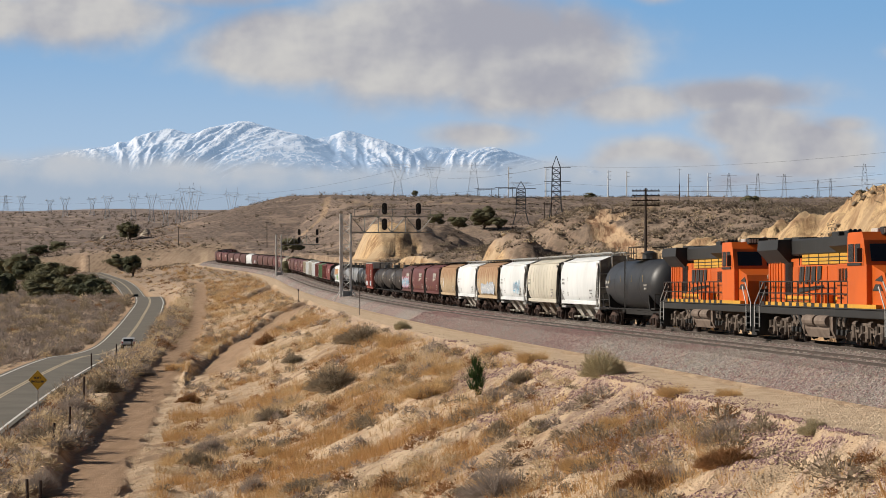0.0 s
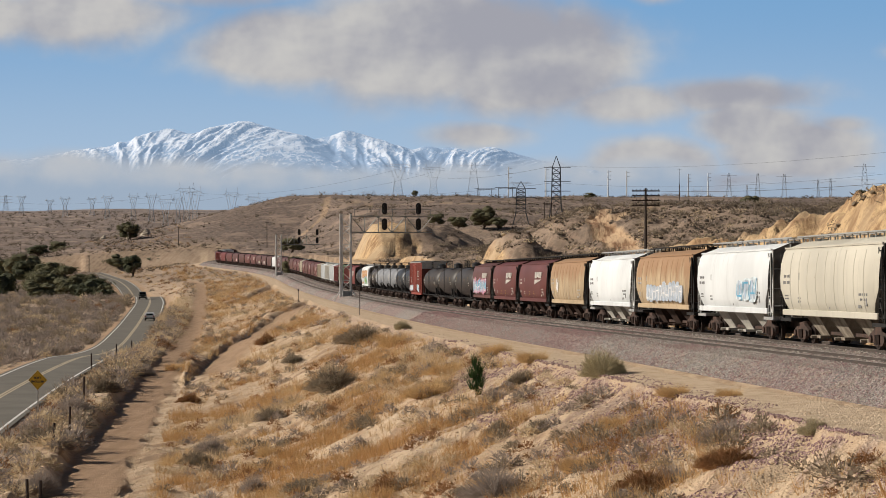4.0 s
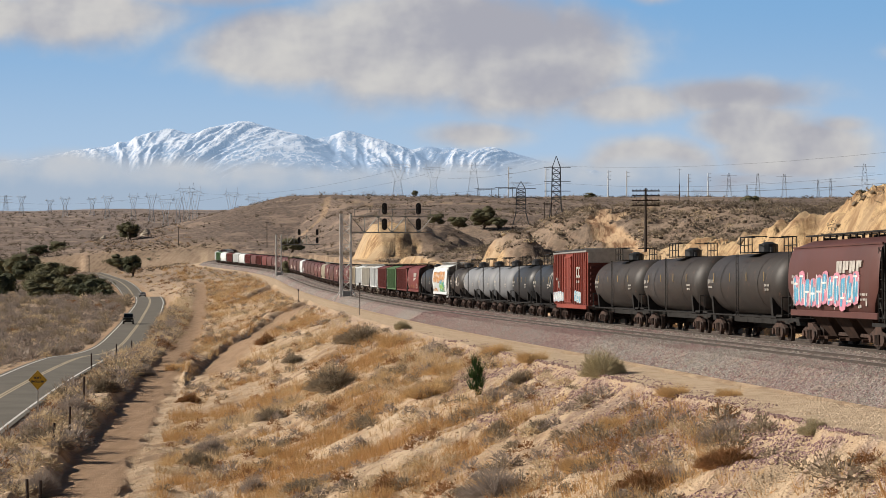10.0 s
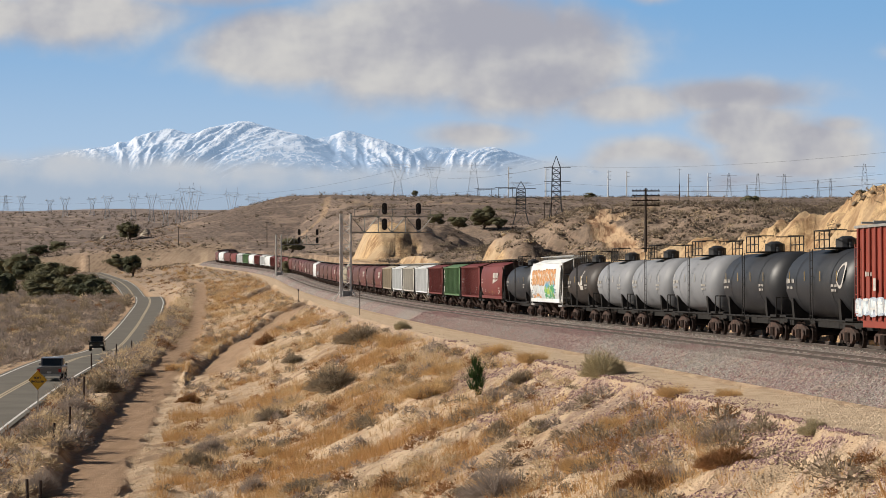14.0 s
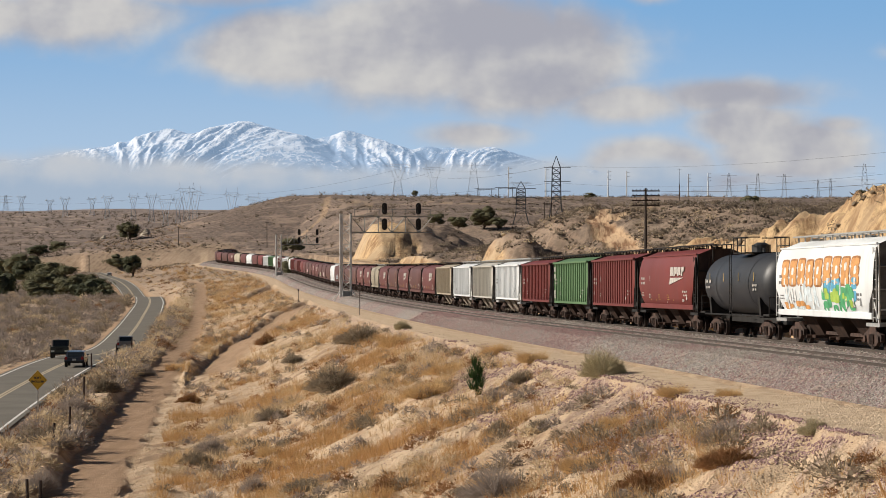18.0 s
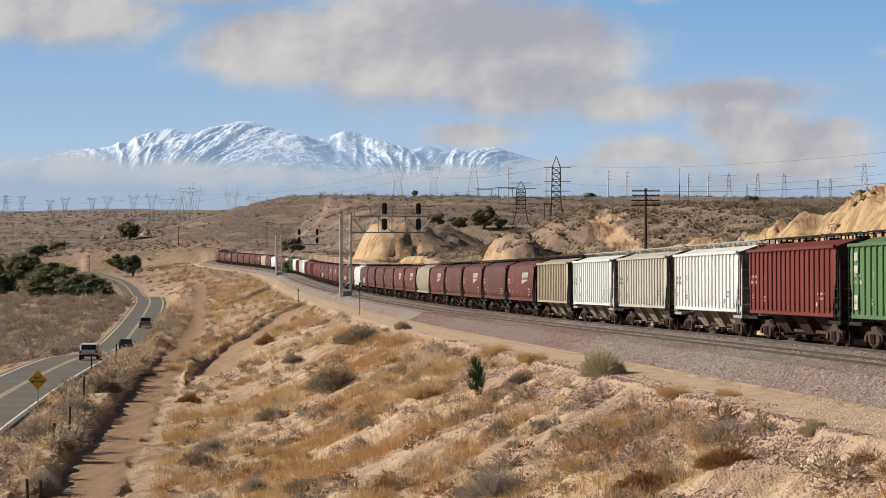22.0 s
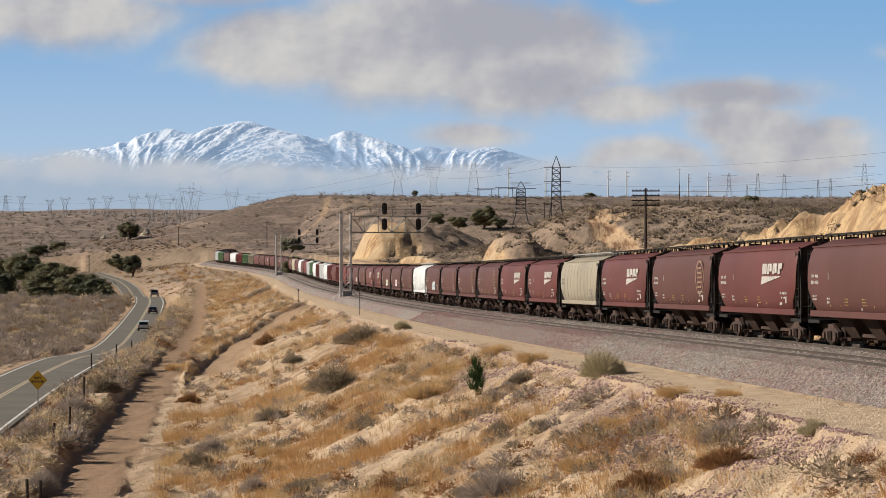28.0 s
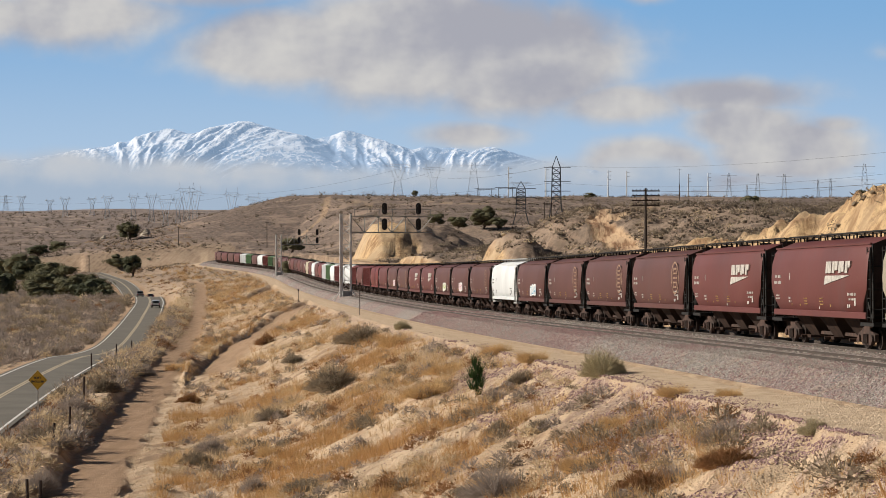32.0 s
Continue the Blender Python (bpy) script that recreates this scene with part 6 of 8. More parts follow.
def plant_cover():
    rs = np.random.default_rng(7)
    loose_stones()
    tufts = [blades(rs, 28, 0.46, 0.55, 0.009, 0.55) for _ in range(4)] + [np.concatenate([twigs(rs, 20, 0.42, 0.40, 0.009), blades(rs, 12, .5, .6, .006, .6)]) for _ in range(3)]
    fine = [blades(rs, 12, 0.30, 0.40, 0.012, 0.6) for _ in range(6)]
    # dry grass on the embankment, in dense drifts with bare ground between
    X, Y = wedge(rs, 90000, 48, 900, -0.205, 0.205, 0)
    P, d, sand, cut, e = on_ground(X, Y)
    su, sv = along_slope(X, Y)
    drift = rough(su * 0.4, sv, 4.6, 91, 3) + 0.10 * (rough(X, Y, 24, 93, 2) - .5)
    keep = (d < -11.4) & (d > -29.6) & (sand < .35) & (rs.uniform(0, 1, len(X)) < sstep(0.44, 0.58, drift) * 0.80 + 0.05)
    keep &= rs.uniform(0, 1, len(X)) < (sstep(-11, -15, d) * .85 + .15) * (sstep(62, 120, Y) * .55 + .45)
    keep &= rs.uniform(0, 1, len(X)) < 1 - .75 * np.exp(-((X - 4.2) / 4.0) ** 2 - ((Y - 66) / 13) ** 2)
    k = np.where(keep)[0]
    tone = rough(su * .5, sv, 6.5, 95, 2) + rs.normal(0, .10, len(X))
    a = k[(tone[k] > 0.50) & (tone[k] <= .66)]
    b = k[tone[k] <= 0.50]
    c = k[tone[k] > 0.66]
    for idx, m, nm in ((a, STRAW, "golden"), (b, STRAW_ORANGE, "orange"), (c, STRAW_PALE, "pale")):
        if len(idx):
            scatter("dry_grass", tufts, P[idx], rs.uniform(0.6, 1.5, len(idx)) * (0.9 + Y[idx] / 330), m, f"{nm} dry grass tufts on the embankment slope", rs)
    # verge between trail and road, and the wash
    X, Y = wedge(rs, 26000, 90, 520, -0.21, -0.06)
    P, d, sand, cut, e = on_ground(X, Y)
    k = np.where((-d > fade(Y, TRAIL_EDGE) + .3) & (np.abs(e) > 4.8) & (rs.uniform(0, 1, len(X)) < np.where(e > 0, 0.3, 0.015)))[0]
    scatter("dry_grass", fine, P[k], rs.uniform(0.7, 1.6, len(k)) * (1 + Y[k] / 500), STRAW_PALE, "pale dry grass along the verge and wash", rs)
    # mixed low shrubs
    kinds = (("sage_brush", [dome(rs, 90, .62, .56, .018, .06) for _ in range(6)], SAGE, "low dark sage shrubs"),
             ("twig_brush", [dome(rs, 100, .64, .60, .014, .05, .5) for _ in range(6)], TWIG, "bare grey twiggy shrubs"),
             ("straw_brush", [dome(rs, 90, .62, .52, .014, .05) for _ in range(6)], STRAW_PALE, "rounded straw-coloured shrubs"),
             ("brown_brush", [dome(rs, 90, .60, .50, .014, .05) for _ in range(6)], BROWN, "rust-brown low shrubs"))
    share = {"bank": (0.40, 0.22, 0.14, 0.24), "verge": (0.10, 0.26, 0.52, 0.12), "wash": (0.24, 0.58, 0.14, 0.04)}
    Xb, Yb = wedge(rs, 15000, 50, 950, -0.205, 0.205, 0)
    # a row of brush along the old ditch that climbs the slope
    py, ex = np.array(RAMPS[0][0]).T
    ry = rs.uniform(215, 372, 80)
    Xb, Yb = np.concatenate([Xb, np.interp(ry, py, ex) - .9 - np.abs(rs.normal(0, 1.1, 80))]), np.concatenate([Yb, ry])
    Xv, Yv = wedge(rs, 9000, 95, 420, -0.21, -0.05)
    Xw, Yw = wedge(rs, 13000, 170, 950, -0.21, -0.09)
    sets = {"bank": (Xb, Yb), "verge": (Xv, Yv), "wash": (Xw, Yw)}
    pick = {q[0]: ([], []) for q in kinds}
    for nm, (X, Y) in sets.items():
        P, d, sand, cut, e = on_ground(X, Y)
        patch = rough(X, Y, 5.5, 97, 3)
        if nm == "bank":
            ok = (d < -11.8) & (sand < .35) & ((d > -29.4) | (Y > 700) & (e > 6)) & (rs.uniform(0, 1, len(X)) < (sstep(0.42, 0.58, patch) * 0.62 + 0.10) * (sstep(70, 170, Y) * .5 + .5))
        elif nm == "verge":
            ok = (-d > fade(Y, TRAIL_EDGE) + .4) & (e > 4.3) & (rs.uniform(0, 1, len(X)) < 0.3 + .55 * sstep(.45, .6, patch))
        else:
            ok = (e < -5.0) & (rs.uniform(0, 1, len(X)) < sstep(0.42, 0.58, patch) * 0.65 + 0.08) & (rs.uniform(0, 1, len(X)) < np.clip(330 / Y, 0.35, 1))
        k = np.where(ok)[0]
        if nm == "bank":
            k = np.concatenate([k, np.arange(len(X) - 80, len(X))])
        t = np.searchsorted(np.cumsum(share[nm]), rs.uniform(0, 0.999, len(k)))
        size = (rs.uniform(0.4, 1.25, len(k)) + .35 * rs.uniform(0, 1, len(k)) ** 6) * {"bank": 0.85, "verge": 1.5, "wash": 1.75}[nm] * (1 + Y[k] / 900)
        for j, q in enumerate(kinds):
            pick[q[0]][0].append(P[k[t == j]])
            pick[q[0]][1].append(size[t == j])
    for nm, T, m, lab in kinds:
        scatter(nm, T, np.concatenate(pick[nm][0]), np.concatenate(pick[nm][1]), m, lab, rs)
    # brush on the hills beyond the railway, and on the far plain
    small = [bush(rs, 20, 0.85, 0.75, 0.14, 1) for i in range(6)]
    X, Y = wedge(rs, 28000, 200, 1600, -0.21, 0.215, 0)
    P, d, sand, cut, e = on_ground(X, Y)
    patch = rough(X, Y, 26, 99, 3)
    k = np.where(((d > 13) | (Y > 985)) & (cut < 0.35) & (rs.uniform(0, 1, len(X)) < sstep(0.32, 0.58, patch) * 0.85 + 0.08))[0]
    t = rs.uniform(0, 1, len(k))
    size = (rs.uniform(0.35, 1.1, len(k)) + .6 * rs.uniform(0, 1, len(k)) ** 8) * (0.7 + Y[k] / 1000)
    for lo, hi, m, lab in ((0, .56, HILL_DARK, "dark sage shrubs over the hills"), (.56, .84, SAGE, "grey shrubs over the hills"), (.84, .97, TWIG, "pale dry shrubs over the hills"),
                           (.97, 1.01, OLIVE, "olive shrubs over the hills")):
        j = (t >= lo) & (t < hi)
        scatter("hill_brush", small, P[k[j]], size[j], m, lab, rs)
    low = [bush(rs, 30, 0.85, 0.62, 0.125, 1) for i in range(5)]
    X, Y = wedge(rs, 12000, 190, 720, -0.05, 0.215)
    P, d, sand, cut, e = on_ground(X, Y)
    patch = rough(X, Y, 12, 109, 3)
    k = np.where((d > 14) & (cut < 0.3) & (near_track(X, Y) < .2) & (rs.uniform(0, 1, len(X)) < sstep(.38, .56, patch) * .6 + .05))[0]
    t = rs.uniform(0, 1, len(k))
    size = rs.uniform(.5, 1.4, len(k))
    for lo, hi, m, lab in ((0, .5, HILL_DARK, "dark low brush on the near hill"), (.5, .85, SAGE, "grey-brown brush on the near hill"), (.85, 1.01, TWIG, "pale twiggy brush on the near hill")):
        j = (t >= lo) & (t < hi)
        scatter("hill_brush", low, P[k[j]], size[j], m, lab, rs)
    X, Y = wedge(rs, 8500, 225, 440, 0.012, 0.215)
    P, d, sand, cut, e = on_ground(X, Y)
    k = np.where((d > 12.5) & (cut < 0.4) & (near_track(X, Y) < .2) & (rs.uniform(0, 1, len(X)) < sstep(.36, .58, rough(X, Y, 8, 113, 3)) * .45 + .06))[0]
    t = rs.uniform(0, 1, len(k))
    size = rs.uniform(.5, 1.35, len(k))
    for lo, hi, m, lab in ((0, .45, HILL_DARK, "dark low brush beside the dirt track"), (.45, .85, SAGE, "grey-brown brush beside the dirt track"), (.85, 1.01, STRAW_PALE, "straw-coloured brush beside the dirt track")):
        j = (t >= lo) & (t < hi)
        scatter("hill_brush", low[:3], P[k[j]], size[j], m, lab, rs)
    X, Y = wedge(rs, 8000, 380, 1150, -0.20, -0.03)
    P, d, sand, cut, e = on_ground(X, Y)
    patch = rough(X, Y, 14, 103, 3)
    k = np.where((d < -12.5) & (e > 5.5) & (sand < .3) & (rs.uniform(0, 1, len(X)) < sstep(.35, .6, patch) * .8 + .1))[0]
    t = rs.uniform(0, 1, len(k))
    size = rs.uniform(.5, 1.3, len(k))
    for lo, hi, m, lab in ((0, .4, SAGE, "grey-brown shrubs along the far embankment"), (.4, .7, BROWN, "rust-brown shrubs along the far embankment"), (.7, 1.01, STRAW, "straw shrubs along the far embankment")):
        j = (t >= lo) & (t < hi)
        scatter("embankment_brush", small, P[k[j]], size[j], m, lab, rs)
    X, Y = wedge(rs, 1500, 100, 235, 0.08, 0.215)
    P, d, sand, cut, e = on_ground(X, Y)
    k = np.where((d > 9.5) & (rs.uniform(0, 1, len(X)) < sstep(.5, .62, rough(X, Y, 5, 107, 2)) * .5 + .04))[0]
    scatter("bluff_brush", small, P[k], rs.uniform(.4, 1.25, len(k)), SAGE, "low dry shrubs on the sandy bluff", rs)
    X, Y = wedge(rs, 3600, 900, 3600, -0.215, -0.06, 0)
    P, d, sand, cut, e = on_ground(X, Y)
    k = np.where((np.abs(e) > 8) & (d < -20) | (Y > 1250))[0]
    scatter("plain_brush", small, P[k], rs.uniform(0.8, 1.8, len(k)) * (0.6 + Y[k] / 1500), HILL_DARK, "dark low brush scattered over the far plain", rs)


plant_cover()


def shrub(kind, size, x, y, seed):
    rs = np.random.default_rng(seed)
    z = float(surface(np.array([x]), np.array([y]))[0][0])
    if kind == "brown":
        V = np.concatenate([dome(rs, 1500, .62, .58, .006, .02, .5), twigs(rs, 400, .66, .64, .004)])
        m, lab = BROWN, "rust-brown rounded dry shrub on the slope"
    elif kind == "grey":
        V = np.concatenate([dome(rs, 1200, .6, .58, .005, .012, .42), twigs(rs, 700, .66, .68, .005)])
        m, lab = TWIG, "bare grey twiggy shrub on the slope"
    elif kind == "olive":
        V = np.concatenate([dome(rs, 1200, .62, .56, .007, .025, .5), twigs(rs, 400, .66, .66, .005)])
        m, lab = OLIVE, "olive and straw-coloured rabbitbrush beside the ballast"
    elif kind == "straw":
        V = np.concatenate([dome(rs, 1200, .62, .36, .006, .02, .4), blades(rs, 600, .52, 1.2, .006, .5)])
        m, lab = STRAW, "golden dry grass clump on the slope"
    else:
        V = np.concatenate([dome(rs, 1100, .6, .54, .007, .03, .5), twigs(rs, 300, .66, .64, .005)])
        m, lab = SAGE, "low dark sage shrub on the slope"
    # two smaller lobes break the round outline
    lobes = [V]
    for a in (rs.uniform(0, 3), rs.uniform(3, 6)):
        k = rs.uniform(.5, .7)
        lobes.append(V[: len(V) // 6 * 3] * np.array([k, k, k * rs.uniform(.8, 1.1)]) + np.array([math.cos(a) * .42, math.sin(a) * .42, 0]))
    V = np.concatenate(lobes) * size * .86
    V[:, 2] -= 0.05
    ob = new("shrub", soup("shrub", V, np.arange(len(V)).reshape(-1, 3), m))
    ob.location = (x, y, z)
    ob.rotation_euler[2] = seed * 1.7
    return tagged(ob, lab, "shrub", "shrubs on the embankment")


NEAR_SHRUBS = (("brown", 1.41, 7.47, 59.3), ("grey", 1.24, 7.97, 65.1), ("olive", 2.11, 6.45, 93.7), ("brown", 1.59, 5.42, 61.0),
    ("grey", 1.16, 6.19, 61.5), ("grey", 2.20, 1.70, 71.3), ("sage", 1.22, 3.59, 83.0), ("sage", 1.28, 2.20, 87.3),
    ("grey", 1.46, 2.33, 102.7), ("sage", 1.38, 3.65, 105.8), ("sage", 3.85, -6.84, 190.6), ("olive", 1.43, -3.47, 188.1),
    ("sage", 3.42, -6.96, 143.9), ("sage", 1.79, -3.96, 114.1), ("sage", 1.94, -10.32, 136.2), ("sage", 1.03, -1.06, 87.3),)
MID_SHRUBS = (("brown", 1.17, -1.92, 81.7), ("olive", 1.34, 7.07, 94.2), ("straw", 1.11, 7.90, 78.0), ("olive", 0.85, 9.78, 59.8),
    ("straw", 2.40, 0.50, 126.5), ("straw", 2.47, -0.69, 115.4), ("straw", 2.84, -3.59, 171.1), ("straw", 1.05, 1.39, 73.5),
    ("straw", 1.32, 4.24, 69.1), ("straw", 1.48, 5.85, 77.9), ("sage", 1.48, -5.42, 88.9), ("grey", 1.59, -7.96, 95.6),
    ("straw", 1.65, -8.77, 115.6), ("sage", 1.82, -12.59, 191.2), ("brown", 2.33, -19.17, 244.7),)
EDGE_SHRUBS = (("grey", 2.7, -30.2, 211.0), ("grey", 2.6, -27.8, 209.0), ("sage", 2.82, -25.54, 169.6), ("grey", 2.42, -23.97, 145.8), ("grey", 2.16, -18.01, 101.2),
    ("grey", 1.67, -19.73, 117.4), ("straw", 2.09, -26.06, 220.5), ("brown", 1.61, -18.95, 169.3), ("olive", 1.89, -28.20, 198.8),
    ("sage", 1.66, -12.79, 116.8), ("grey", 1.75, -12.55, 123.1), ("sage", 2.0, -51.25, 432.8), ("straw", 0.89, 9.43, 74.7),
    ("straw", 1.60, 4.36, 112.0), ("straw", 1.78, 2.99, 125.1),)
for i, (kind, size, x, y) in enumerate(NEAR_SHRUBS + MID_SHRUBS + EDGE_SHRUBS):
    shrub(kind, size, x, y, 100 + i)


# ---- trees and the yucca ----
def ground_z(x, y):
    return float(surface(np.array([float(x)]), np.array([float(y)]))[0][0])


def tree(x, y, h, w, seed, leaf=GREEN, label="dark green desert tree beside the road", n=2600):
    rs = np.random.default_rng(seed)
    t = thing("tree", label, "tree", m=pose(x, y, ground_z(x, y) - 0.15))
    bm = bmesh.new()
    rod(bm, (0, 0, 0), (0.1 * w, 0, h * 0.35), 0.045 * h, 8, 0.028 * h)
    V = []
    for i in range(16):
        a = i * 2.4 + rs.uniform(-.4, .4)
        up = rs.uniform(-.75, .85)
        r = w * 0.36 * math.sqrt(max(.05, 1 - up * up)) * rs.uniform(.55, 1.0)
        tip = np.array((r * math.cos(a), r * math.sin(a), h * (.50 + .34 * up)))
        rod(bm, (0.07 * w, 0, h * rs.uniform(.08, .25)), tuple(tip), 0.016 * h, 5, 0.005 * h)
        core = blob(rs, w * 0.15, h * 0.13, 2)
        core[:, 2] -= h * 0.09
        c = clump(rs, n // 14, w * 0.24, h * 0.24, 0.030 * h, .45, 4)
        c[:, 2] -= h * 0.12
        V += [core + tip, c + tip]
    part("trunk", bm, BARK, t, "dark branching trunk")
    V = np.concatenate(V)
    V[:, 2] = np.maximum(V[:, 2], h * 0.04)
    cr = new("crown", soup("crown", V, np.arange(len(V)).reshape(-1, 3), leaf))
    cr.parent = t
    return t


tree(-118.3, 862, 9.6, 8.0, 1)
tree(-181, 1010, 7.0, 11.5, 2, label="dark green tree among the brush of the wash")
for i, (x, y, h, w) in enumerate(((-138, 700, 8.0, 13), (-126, 712, 7.2, 12), (-114, 690, 6.0, 11), (-106, 676, 5.4, 11), (-118, 662, 5.0, 11),
                                  (-150, 745, 8, 13), (-129, 640, 4.0, 9), (-132, 760, 7.5, 13), (-124, 735, 7, 11), (-143, 780, 7.5, 12), (-160, 860, 8, 14), (-174, 900, 7, 14),
                                  (-104, 684, 5.6, 9), (-111, 705, 6.2, 9), (-101, 672, 4.2, 6.5), (-97, 652, 3.2, 6), (-140, 980, 6, 12), (-150, 1080, 7, 12), (-125, 985, 4, 9), (-195, 1150, 7, 14))):
    tree(x, y, h * 1.4, w * 1.1, 20 + i, WASH_GREEN if i % 3 else GREEN, "broad olive-green shrub tree in the wash" if i % 3 else "broad dark green shrub tree in the wash", 3200)
for i, (x, y, h, w) in enumerate(((13.5, 752, 8.0, 11), (18, 748, 5.0, 7), (5, 770, 5, 8), (-2, 800, 5, 8), (-40, 700, 6, 9), (-46, 690, 7, 8), (-38, 655, 6, 8), (-53, 790, 6, 10),
                                  (158, 1165, 6, 12), (86, 1330, 4, 8), (240, 1300, 5, 10), (-15, 1210, 4, 4))):
    tree(x, y, h, w, 60 + i, WASH_GREEN, "dark green bush on the hill beyond the railway", 1800)


def outcrop(x, y, w, h, seed):
    """A pale eroded rock spike standing on the plain."""
    rs = np.random.default_rng(seed)
    a = np.linspace(0, 2 * math.pi, 15)[:-1]
    q = np.linspace(0, 1, 7)
    r = (1 - q[:, None] ** 1.2 * .93) * w / 2 * (1 + rs.normal(0, .16, (7, 14)))
    P = np.stack([r * np.cos(a) + q[:, None] * w * .1, r * np.sin(a), np.broadcast_to(q[:, None] * h - .4, r.shape)], -1)
    ob = new("rock_outcrop", grid_mesh("rock_outcrop", np.concatenate([P, P[:, :1]], 1), PALE_ROCK, False))
    ob.location = (x, y, ground_z(x, y))
    return tagged(ob, "pale eroded rock spike standing on the plain", "rock", "rock outcrops")


PALE_ROCK = plain("pale_rock", (0.58, 0.50, 0.39), 0.9, 0, 0.35, 0.8)
for i, (x, y, w, h) in enumerate(((-151.5, 1095, 4.6, 5.6), (-144.5, 1100, 5.5, 3.9), (-168, 1120, 4.0, 2.4))):
    outcrop(x, y, w, h, 200 + i)


def yucca(x, y):
    rs = np.random.default_rng(3)
    t = thing("young_juniper", "small upright dark green juniper on the embankment", "bush", m=pose(x, y, ground_z(x, y) - 0.05))
    bm = bmesh.new()
    rod(bm, (0, 0, 0), (0.02, 0, 1.7), 0.06, 6, 0.02)
    part("trunk", bm, BARK, t)
    V = np.concatenate([blades(rs, 110, .75, .42, .012, .9, z) * np.array([s, s, 1]) + np.array([ox, oy, 0]) for z, s, ox, oy in
                        ((.3, .9, .1, 0), (.55, 1.2, -.12, .1), (.7, 1.1, .15, -.1), (.95, 1.2, .02, .12), (1.1, 1.0, -.16, -.08), (1.3, 1.0, .12, .05), (1.5, .7, 0, 0), (1.65, .6, -.1, 0))])
    cr = new("crown", soup("crown", V, np.arange(len(V)).reshape(-1, 3), FRESH))
    cr.parent = t


yucca(1.57, 106.2)


# ---- railway signals, poles, towers ----
SIGNAL_GREY = plain("silver_signal_paint", (0.66, 0.66, 0.65), 0.6, 0.0, 0.15, 2)
TRUSS_GREY = plain("weathered_truss_steel", (0.36, 0.35, 0.33), 0.65, 0.1, 0.3, 2)
SIGNAL_BLACK = plain("signal_black", (0.012, 0.012, 0.013), 0.7, 0, 0.2)
WOOD = plain("creosoted_wood", (0.055, 0.038, 0.028), 0.9, 0, 0.4, 6)
FENCE_IRON = plain("rusty_post", (0.05, 0.032, 0.026), 0.85, 0.2, 0.4, 8)
TOWER_STEEL = plain("tower_steel", (0.10, 0.11, 0.125), 0.7, 0.3, 0.2)
# skyline towers: steel paled and blued, distance haze painted into the colour
HAZED_STEEL = plain("hazed_tower_steel", (0.52, 0.56, 0.61), 0.7, 0.2, 0.2)
WHITE_POLE = plain("pale_steel_pole", (0.62, 0.64, 0.66), 0.6, 0.2, 0.1)
BOX_GREY = plain("grey_cabinet", (0.30, 0.32, 0.33), 0.6, 0.2, 0.2)
CONCRETE = plain("pale_concrete", (0.48, 0.46, 0.42), 0.9, 0, 0.2)


